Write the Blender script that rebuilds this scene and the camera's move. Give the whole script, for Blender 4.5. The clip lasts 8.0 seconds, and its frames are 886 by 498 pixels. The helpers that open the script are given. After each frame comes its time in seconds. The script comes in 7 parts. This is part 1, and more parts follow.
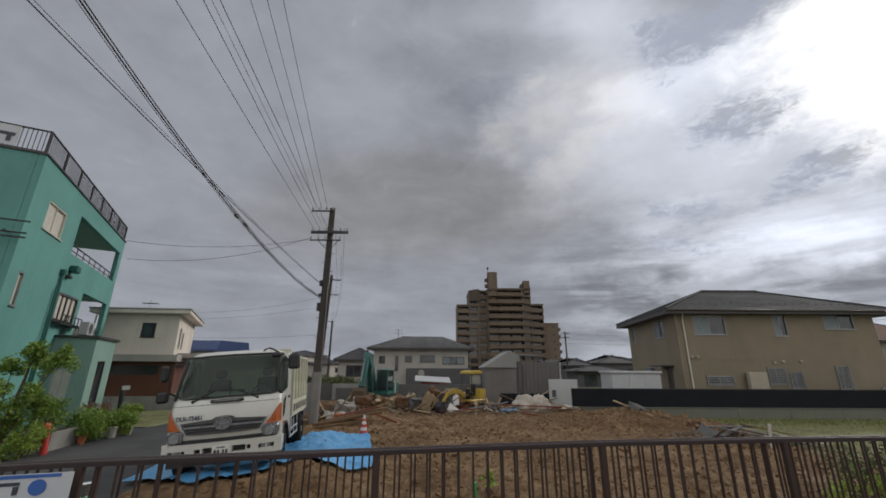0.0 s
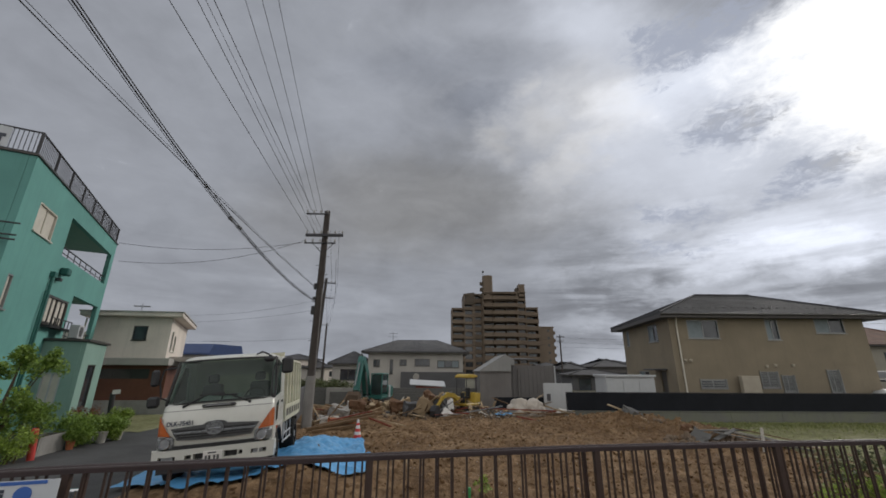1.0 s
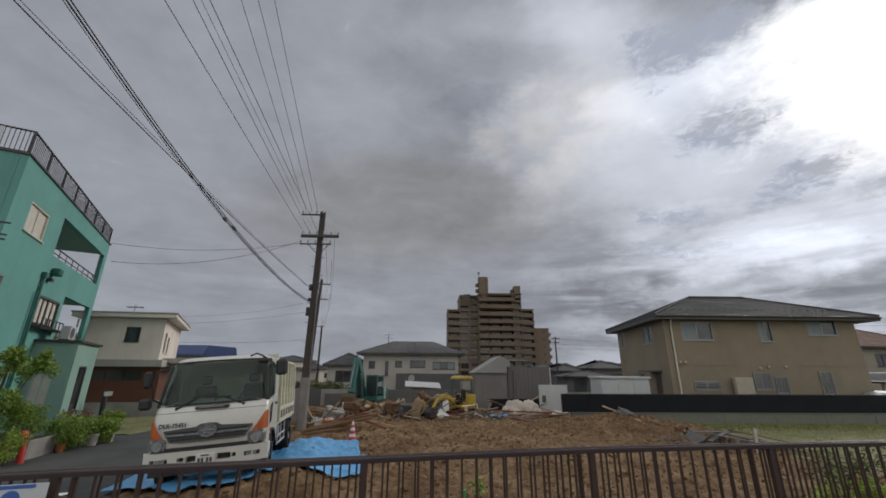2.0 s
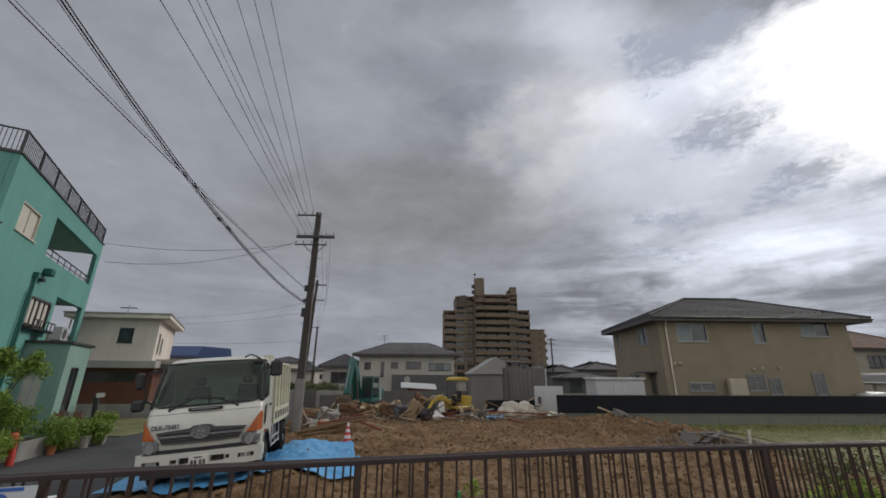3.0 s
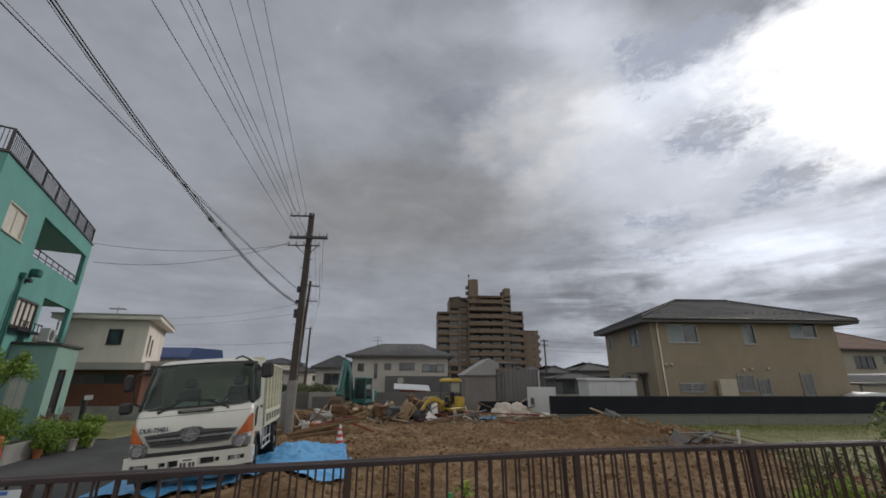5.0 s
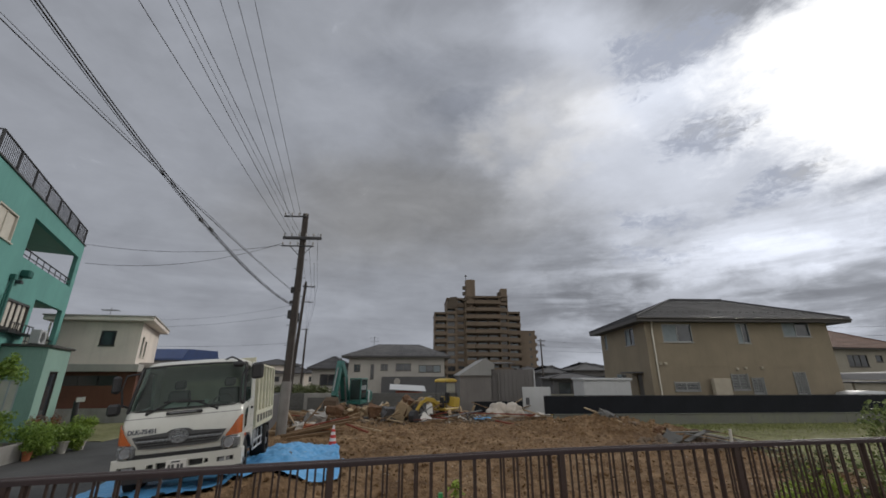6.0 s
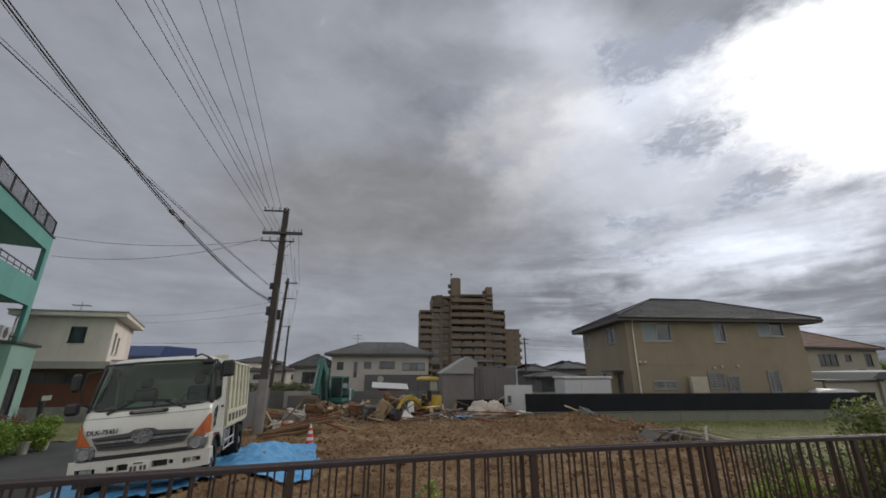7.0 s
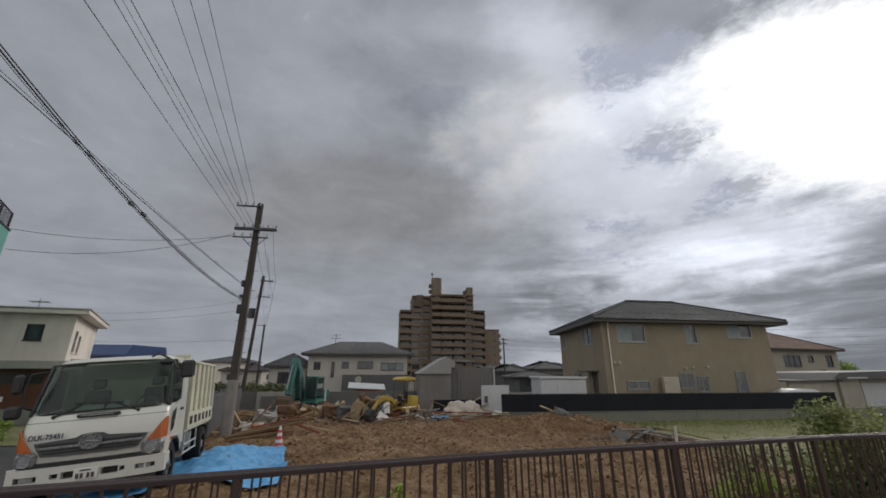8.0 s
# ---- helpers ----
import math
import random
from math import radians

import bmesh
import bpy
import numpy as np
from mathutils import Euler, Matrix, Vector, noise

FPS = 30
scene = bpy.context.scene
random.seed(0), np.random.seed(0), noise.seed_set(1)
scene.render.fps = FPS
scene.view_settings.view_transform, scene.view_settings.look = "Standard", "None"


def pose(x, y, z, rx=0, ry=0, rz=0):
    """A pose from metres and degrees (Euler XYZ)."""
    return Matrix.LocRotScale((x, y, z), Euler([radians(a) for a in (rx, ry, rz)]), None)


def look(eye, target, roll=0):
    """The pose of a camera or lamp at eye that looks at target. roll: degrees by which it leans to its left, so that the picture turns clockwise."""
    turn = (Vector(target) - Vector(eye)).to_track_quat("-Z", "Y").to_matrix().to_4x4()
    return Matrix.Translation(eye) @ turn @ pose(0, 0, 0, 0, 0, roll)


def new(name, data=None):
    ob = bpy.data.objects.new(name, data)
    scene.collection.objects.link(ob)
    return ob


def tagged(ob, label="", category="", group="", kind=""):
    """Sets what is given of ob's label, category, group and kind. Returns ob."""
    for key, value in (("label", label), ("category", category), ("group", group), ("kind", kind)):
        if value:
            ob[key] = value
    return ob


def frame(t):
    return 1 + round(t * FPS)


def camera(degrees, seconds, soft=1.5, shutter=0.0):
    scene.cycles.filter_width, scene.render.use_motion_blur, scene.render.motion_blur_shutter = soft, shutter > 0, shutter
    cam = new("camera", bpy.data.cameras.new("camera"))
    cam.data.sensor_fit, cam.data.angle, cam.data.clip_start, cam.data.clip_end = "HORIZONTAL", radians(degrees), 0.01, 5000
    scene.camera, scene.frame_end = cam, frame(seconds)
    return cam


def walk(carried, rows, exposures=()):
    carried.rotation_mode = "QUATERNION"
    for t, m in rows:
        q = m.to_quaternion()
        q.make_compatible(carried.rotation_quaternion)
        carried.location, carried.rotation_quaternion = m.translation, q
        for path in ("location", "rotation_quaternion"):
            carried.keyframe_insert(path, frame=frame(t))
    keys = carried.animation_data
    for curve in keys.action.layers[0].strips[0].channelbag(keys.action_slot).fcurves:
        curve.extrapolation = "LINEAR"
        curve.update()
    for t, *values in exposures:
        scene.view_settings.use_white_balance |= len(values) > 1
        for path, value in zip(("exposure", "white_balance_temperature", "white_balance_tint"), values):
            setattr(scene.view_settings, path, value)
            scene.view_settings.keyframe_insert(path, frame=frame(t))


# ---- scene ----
cam = camera(97.2, 8.0, soft=1.7)
PATH = [
    (0, (0.000, 0.000, 2.450), (-0.000, 9.573, 5.340), 0.32),
    (0.5, (0.005, 0.002, 2.453), (0.066, 9.563, 5.385), 0.32),
    (1, (0.010, 0.003, 2.459), (0.129, 9.551, 5.430), 0.32),
    (1.5, (0.010, 0.008, 2.464), (0.181, 9.548, 5.455), 0.33),
    (3, (0.023, 0.023, 2.463), (0.340, 9.546, 5.496), 0.32),
    (3.5, (0.028, 0.020, 2.467), (0.382, 9.538, 5.513), 0.33),
    (4, (0.024, 0.015, 2.467), (0.419, 9.529, 5.519), 0.30),
    (4.5, (0.024, 0.011, 2.469), (0.459, 9.523, 5.523), 0.30),
    (6, (0.199, 0.013, 2.457), (0.737, 9.514, 5.529), -0.05),
    (6.5, (0.276, 0.057, 2.450), (0.899, 9.556, 5.514), -0.05),
    (7, (0.369, 0.154, 2.461), (1.253, 9.644, 5.488), 0.04),
    (7.5, (0.466, 0.278, 2.462), (1.661, 9.739, 5.472), 0.08),
    (8, (0.562, 0.306, 2.479), (1.907, 9.742, 5.505), 0.08),
]
walk(cam, [(t, look(eye, target, roll)) for t, eye, target, roll in PATH])

# ---- sky, sun ----
SUN = Vector((0.665, 0.56, 0.49)).normalized()
sun = new("sun", bpy.data.lights.new("sun", "SUN"))
sun.data.energy, sun.data.angle, sun.data.color = 1.3, radians(16), (1.0, 0.95, 0.87)
sun.matrix_world = look(SUN * 50, (0, 0, 0))


class Nodes:
    """Small helper to wire a node tree."""

    def __init__(self, tree):
        self.tree = tree
        tree.nodes.clear()

    def add(self, kind, ins=None, op="", clamp=False):
        n = self.tree.nodes.new(kind)
        if op:
            n.operation = op
        if clamp:
            n.use_clamp = True
        for k, v in (ins or {}).items():
            if isinstance(v, bpy.types.NodeSocket):
                self.tree.links.new(v, n.inputs[k])
            else:
                n.inputs[k].default_value = v
        return n

    def math(self, op, a, b=0.0, clamp=False):
        return self.add("ShaderNodeMath", {0: a, 1: b}, op=op, clamp=clamp).outputs[0]

    def vmath(self, op, a, b=(0, 0, 0)):
        n = self.add("ShaderNodeVectorMath", {0: a, 1: b}, op=op)
        return n.outputs["Value"] if op in ("DOT_PRODUCT", "LENGTH") else n.outputs[0]

    def ramp(self, fac, stops, mode="LINEAR"):
        n = self.add("ShaderNodeValToRGB", {0: fac})
        r = n.color_ramp
        r.interpolation = mode
        while len(r.elements) < len(stops):
            r.elements.new(0.5)
        for e, (p, c) in zip(r.elements, stops):
            e.position = p
            e.color = (c, c, c, 1) if isinstance(c, (int, float)) else (*c, 1)
        return n.outputs[0]

    def mix(self, fac, a, b, blend="MIX"):
        n = self.tree.nodes.new("ShaderNodeMix")
        n.data_type, n.blend_type = "RGBA", blend
        for k, v in ((0, fac), (6, a), (7, b)):
            if isinstance(v, bpy.types.NodeSocket):
                self.tree.links.new(v, n.inputs[k])
            else:
                n.inputs[k].default_value = v
        return n.outputs[2]

    def noise(self, vec, scale, detail=4.0, rough=0.55, distort=0.0):
        return self.add("ShaderNodeTexNoise", {"Vector": vec, "Scale": scale, "Detail": detail, "Roughness": rough, "Distortion": distort}).outputs[0]

    def smooth(self, value, lo, hi):
        n = self.add("ShaderNodeMapRange")
        n.interpolation_type = "SMOOTHSTEP"
        if lo > hi:
            lo, hi, a, b = hi, lo, 1.0, 0.0
        else:
            a, b = 0.0, 1.0
        for k, v in ((0, value), (1, lo), (2, hi), (3, a), (4, b)):
            if isinstance(v, bpy.types.NodeSocket):
                self.tree.links.new(v, n.inputs[k])
            else:
                n.inputs[k].default_value = v
        return n.outputs[0]


def rgba(c):
    return (*c, 1.0)


def times_w(N, a, b):
    return N.math("MULTIPLY", a, b)


world = bpy.data.worlds.new("overcast_sky")
scene.world = world
world.use_nodes = True
W = Nodes(world.node_tree)
way = W.add("ShaderNodeTexCoord").outputs["Generated"]
sky = W.add("ShaderNodeTexSky")
sky.sky_type, sky.sun_disc, sky.sun_elevation, sky.sun_rotation = "NISHITA", False, math.asin(SUN.z), math.atan2(SUN.x, SUN.y)
blue = W.mix(1.0, sky.outputs[0], (0.10, 0.10, 0.10, 1), "MULTIPLY")
sep = W.add("ShaderNodeSeparateXYZ", {0: way})
up = W.math("MAXIMUM", sep.outputs[2], 0.0)
tall = W.add("ShaderNodeCombineXYZ", {0: sep.outputs[0], 1: sep.outputs[1], 2: times_w(W, sep.outputs[2], 1.9)}).outputs[0]
big = W.noise(tall, 2.3, 5, 0.5, 0.5)
mid = W.noise(W.vmath("ADD", tall, (3.1, 1.7, 0.4)), 5.2, 6, 0.55, 0.6)
fine = W.noise(W.vmath("ADD", tall, (7.3, 2.2, 0.9)), 15.0, 7, 0.62, 0.5)
tiny = W.noise(W.add("ShaderNodeMapping", {0: way, 2: (0.0, 0.5, 0.0), 3: (1.0, 1.0, 1.8)}).outputs[0], 42.0, 5, 0.6, 0.6)
bands = W.add("ShaderNodeCombineXYZ", {0: sep.outputs[0], 1: sep.outputs[1], 2: times_w(W, sep.outputs[2], 6.0)}).outputs[0]
layer = W.noise(bands, 3.2, 6, 0.55, 0.4)


def toward(d, lo, hi):
    """1 near a direction, 0 away from it."""
    v = Vector(d).normalized()
    return W.smooth(W.vmath("DOT_PRODUCT", way, tuple(v)), math.cos(radians(hi)), math.cos(radians(lo)))


def plus(*terms):
    s = terms[0]
    for q in terms[1:]:
        s = W.math("ADD", s, q)
    return s


def times(a, b):
    return W.math("MULTIPLY", a, b)


off = lambda n: W.math("SUBTRACT", n, 0.5)
# the sky ahead laid out on a plane (right, up), its outlines torn by noise
ahead = W.math("MAXIMUM", sep.outputs[1], 0.04)
flat = W.add("ShaderNodeCombineXYZ", {0: W.math("DIVIDE", sep.outputs[0], ahead), 1: W.math("DIVIDE", sep.outputs[2], ahead), 2: 0.0}).outputs[0]
swirl = W.add("ShaderNodeTexNoise", {"Vector": tall, "Scale": 4.5, "Detail": 5.0, "Roughness": 0.6}).outputs[1]
curl = W.add("ShaderNodeTexNoise", {"Vector": tall, "Scale": 17.0, "Detail": 4.0, "Roughness": 0.6}).outputs[1]


def nudge(src, amount):
    return W.vmath("MULTIPLY", W.vmath("SUBTRACT", src, (0.5, 0.5, 0.5)), (amount, amount * 0.7, 0.0))


flat = W.vmath("ADD", W.vmath("ADD", flat, nudge(swirl, 0.34)), nudge(curl, 0.10))


def cloud_at(c, u, v, lo=0.35, hi=1.25):
    """1 inside a slanted oval of the sky, fading to 0 outside."""
    p = W.vmath("SUBTRACT", flat, (c[0], c[1], 0.0))
    q = W.add("ShaderNodeCombineXYZ", {0: W.vmath("DOT_PRODUCT", p, (u[0], u[1], 0.0)), 1: W.vmath("DOT_PRODUCT", p, (v[0], v[1], 0.0)), 2: 0.0}).outputs[0]
    return W.smooth(W.vmath("LENGTH", q), hi, lo)


def oval(c, a, b, tilt=0.0, lo=0.1, hi=1.35):
    k, n = math.cos(radians(tilt)), math.sin(radians(tilt))
    return cloud_at(c, (k / a, n / a), (-n / b, k / b), lo, hi)


heads = W.math("ABSOLUTE", off(W.noise(tall, 7.5, 6, 0.5, 0.3)))
deck = plus(0.335, times(off(big), 0.09), times(off(mid), 0.17), times(off(fine), 0.06))
mass = oval((-0.06, 0.44), 0.52, 0.20, 3)
puffs = None
for c, a, b, tilt in (((0.47, 0.80), 0.15, 0.14, 0), ((0.33, 0.71), 0.11, 0.09, 30), ((0.18, 0.66), 0.08, 0.07, 0), ((0.40, 0.62), 0.26, 0.06, 48), ((0.30, 0.84), 0.06, 0.05, 0)):
    q = oval(c, a, b, tilt, 0.0, 1.6)
    puffs = q if puffs is None else W.math("MAXIMUM", puffs, q)
hollow = W.math("MAXIMUM", oval((0.11, 0.775), 0.15, 0.09, 25, 0.2, 1.25), times(oval((-0.02, 0.90), 0.30, 0.12, 0), 0.5))
deck = plus(deck, times(mass, -0.085), times(times(puffs, W.smooth(heads, 0.26, 0.0)), 0.075), times(puffs, 0.045), times(hollow, -0.095))
for c, a, b, tilt, k in (((0.28, 1.08), 0.40, 0.13, 4, 0.08), ((0.52, 1.15), 0.24, 0.24, 30, 0.22), ((-0.30, 0.78), 0.16, 0.15, 10, 0.035), ((-0.12, 0.80), 0.09, 0.10, -20, 0.025), ((0.80, 0.90), 0.40, 0.12, 25, 0.26), ((0.56, 0.70), 0.16, 0.12, 40, 0.08), ((0.63, 0.52), 0.30, 0.13, 12, 0.09), ((0.80, 0.375), 0.36, 0.05, 10, 0.16),
                         ((0.38, 0.40), 0.16, 0.09, 0, -0.03), ((-0.02, 0.60), 0.16, 0.10, 40, -0.02), ((0.95, 0.68), 0.75, 0.48, -8, 0.34), ((1.09, 0.36), 0.52, 0.09, 10, 0.28),
                         ((0.96, 0.243), 0.60, 0.045, 10, -0.09), ((1.36, 0.506), 0.18, 0.055, 15, -0.14), ((0.515, 0.198), 0.55, 0.06, 4, -0.05)):
    deck = plus(deck, times(oval(c, a, b, tilt), k))
# the unseen sky over and behind the camera is brightened, as added fill light
deck = plus(deck, times(W.smooth(W.math("ADD", sep.outputs[1], times(sep.outputs[0], 0.45)), 0.1, -0.55), 0.52), times(W.smooth(up, 0.80, 0.99), 0.14))
# the thin, blinding part of the cloud
bright = W.smooth(plus(cloud_at((1.50, 0.97), (1.55, -0.50), (0.34, -2.35), 0.2, 1.5), cloud_at((2.3, 1.1), (1.1, 0.0), (0.0, -1.7), 0.2, 1.5), times(off(mid), 0.7), times(off(fine), 0.7), times(off(tiny), 0.35)), 0.18, 0.95)
# broken blue-grey patches in front of the light
patch = None
for c, a, b, tilt, k in (((0.86, 1.08), 0.36, 0.115, 27, 1.0), ((0.68, 1.0), 0.13, 0.11, 60, 0.9), ((0.88, 0.71), 0.24, 0.085, 20, 0.9), ((1.12, 0.56), 0.29, 0.062, 25, 1.0),
                         ((0.70, 0.86), 0.12, 0.06, 15, 0.5), ((0.63, 0.43), 0.18, 0.05, -6, 0.6), ((0.66, 0.32), 0.20, 0.035, 8, 0.55)):
    q = times(oval(c, a, b, tilt, 0.2, 1.35), k)
    patch = q if patch is None else W.math("MAXIMUM", patch, q)
ripple = W.noise(W.add("ShaderNodeMapping", {0: way, 2: (0.0, 0.6, 0.4), 3: (1.0, 1.0, 2.2)}).outputs[0], 26.0, 6, 0.65, 1.2)
torn = times(W.smooth(patch, 0.02, 0.75), W.smooth(plus(times(patch, 0.75), times(off(ripple), 2.4), times(off(tiny), 0.8), times(off(mid), 0.9)), 0.0, 0.85))
low = times(W.smooth(up, 0.42, 0.20), toward((0.74, 0.63, 0.24), 4, 42))
streak = times(W.smooth(W.math("ADD", layer, times(off(fine), 0.4)), 0.44, 0.66), times(low, 0.20))
bar_ = times(W.smooth(layer, 0.52, 0.36), times(low, 0.10))
value = W.math("SUBTRACT", plus(deck, streak, times(times(off(layer), 0.27), W.smooth(up, 0.42, 0.12))), bar_)
value = plus(value, times(bright, W.math("SUBTRACT", 1.15, value)))
value = plus(value, times(times(torn, 0.90), W.math("SUBTRACT", 0.43, value)))
value = W.math("MAXIMUM", value, 0.17)
warm = W.math("MAXIMUM", times(mass, 0.95), times(puffs, 0.9))
tone = W.mix(warm, (0.905, 0.955, 1.075, 1), (0.95, 0.962, 1.0, 1))
tone = W.mix(times(hollow, 0.8), tone, (0.88, 0.95, 1.12, 1))
# unseen rear sky tinted warmer, to take the blue off faces turned to it
tone = W.mix(W.smooth(sep.outputs[1], 0.1, -0.4), tone, (1.0, 0.985, 0.965, 1))
tone = W.mix(torn, tone, (0.87, 0.945, 1.14, 1))
tone = W.mix(bright, tone, (1, 1, 1.0, 1))
cloud = W.add("ShaderNodeVectorMath", {0: tone}, op="SCALE")
W.tree.links.new(value, cloud.inputs["Scale"])
gap = W.smooth(layer, 0.26, 0.16)
col = W.mix(times(gap, 0.5), cloud.outputs[0], blue)
W.add("ShaderNodeOutputWorld", {0: W.add("ShaderNodeBackground", {0: col, 1: 1.0}).outputs[0]})


# ---- materials ----
def mat(name, colour, rough=0.7, metal=0.0, vary=0.25, scale=2.0, grain=30.0, bump=0.15, second=None, spots=0.0, coat=0.0, depth=0.01, streaks=0.0):
    """A surface with broad mottling, fine grain, relief and, where asked, stains and rain streaks."""
    m = bpy.data.materials.new(name)
    m.use_nodes = True
    N = Nodes(m.node_tree)
    at = N.add("ShaderNodeTexCoord").outputs["Object"]
    wide = N.noise(at, scale, 5, 0.6, 0.3)
    small = N.noise(at, grain, 5, 0.65)
    dark = tuple(c * (1 - vary) for c in colour)
    lite = tuple(min(1, c * (1 + vary * 0.6)) for c in colour)
    base = N.ramp(wide, [(0.3, dark), (0.7, second or lite)])
    base = N.mix(N.ramp(small, [(0.35, 0.0), (0.7, min(0.6, vary * 1.4))]), base, rgba(tuple(c * 0.72 for c in colour)))
    if spots:
        base = N.mix(times_in(N, N.ramp(N.noise(at, scale * 3.1, 6, 0.7), [(0.56, 0.0), (0.72, 1.0)]), spots), base, rgba(tuple(c * 0.35 for c in colour)))
    if streaks:
        run = N.noise(N.add("ShaderNodeMapping", {0: at, 3: (3.0, 3.0, 0.25)}).outputs[0], 1.6, 5, 0.6)
        base = N.mix(times_in(N, N.ramp(run, [(0.5, 0.0), (0.75, 1.0)]), streaks), base, rgba(tuple(c * 0.5 for c in colour)))
    rand = N.add("ShaderNodeObjectInfo").outputs["Random"]
    base = N.mix(1.0, base, N.ramp(rand, [(0.0, 1 - vary * 0.35), (1.0, 1.0)]), "MULTIPLY")
    r = N.ramp(small, [(0.3, max(0.02, rough - 0.12)), (0.7, min(1, rough + 0.1))])
    ins = {"Base Color": base, "Roughness": r, "Metallic": metal, "Specular IOR Level": 0.5 if rough < 0.6 else 0.25}
    if bump:
        both = N.math("ADD", N.math("MULTIPLY", wide, 0.6), small)
        ins["Normal"] = N.add("ShaderNodeBump", {"Strength": bump, "Distance": depth, "Height": both}).outputs[0]
    s = N.add("ShaderNodeBsdfPrincipled", ins)
    if coat:
        s.inputs["Coat Weight"].default_value = coat
        s.inputs["Coat Roughness"].default_value = 0.12
    N.add("ShaderNodeOutputMaterial", {0: s.outputs[0]})
    return m


def times_in(N, a, b):
    return N.math("MULTIPLY", a, b)


def glass(name, colour, rough=0.06):
    """A window pane seen from outside: dark behind, mirror-like on top."""
    m = bpy.data.materials.new(name)
    m.use_nodes = True
    N = Nodes(m.node_tree)
    at = N.add("ShaderNodeTexCoord").outputs["Object"]
    w = N.noise(at, 0.9, 3)
    N.add("ShaderNodeOutputMaterial", {0: N.add("ShaderNodeBsdfPrincipled", {
        "Base Color": N.ramp(w, [(0.35, colour), (0.65, tuple(min(1, c * 1.9) for c in colour))]), "Roughness": rough, "Specular IOR Level": 0.7}).outputs[0]})
    return m


def leafy(name, a, b):
    m = bpy.data.materials.new(name)
    m.use_nodes = True
    N = Nodes(m.node_tree)
    rand = N.add("ShaderNodeNewGeometry").outputs["Random Per Island"]
    c = N.ramp(rand, [(0.0, a), (0.75, b), (1.0, tuple(min(1, v * 1.35) for v in b))])
    s = N.add("ShaderNodeBsdfPrincipled", {"Base Color": c, "Roughness": 0.5})
    t = N.add("ShaderNodeBsdfTranslucent", {0: c})
    N.add("ShaderNodeOutputMaterial", {0: N.add("ShaderNodeMixShader", {0: 0.35, 1: s.outputs[0], 2: t.outputs[0]}).outputs[0]})
    return m


def ground_mat(name, a, b, c, scale, stone, bump):
    """Earth or grass: three tones at several sizes and a rough relief."""
    m = bpy.data.materials.new(name)
    m.use_nodes = True
    N = Nodes(m.node_tree)
    at = N.add("ShaderNodeTexCoord").outputs["Object"]
    n1, n2, n3 = N.noise(at, scale, 6, 0.6, 0.4), N.noise(at, scale * 9, 6, 0.65), N.noise(at, stone, 4, 0.6)
    col = N.ramp(n1, [(0.3, a), (0.52, b), (0.72, c)])
    col = N.mix(N.ramp(n2, [(0.4, 0.0), (0.7, 0.75)]), col, rgba(tuple(v * 0.45 for v in a)))
    col = N.mix(N.ramp(n3, [(0.6, 0.0), (0.72, 0.5)]), col, rgba(tuple(min(1, v * 1.5) for v in c)))
    h = N.math("ADD", n2, N.math("MULTIPLY", n3, 0.6))
    N.add("ShaderNodeOutputMaterial", {0: N.add("ShaderNodeBsdfPrincipled", {"Base Color": col, "Roughness": 0.95, "Specular IOR Level": 0.2,
          "Normal": N.add("ShaderNodeBump", {"Strength": bump, "Distance": 0.11, "Height": h}).outputs[0]}).outputs[0]})
    return m


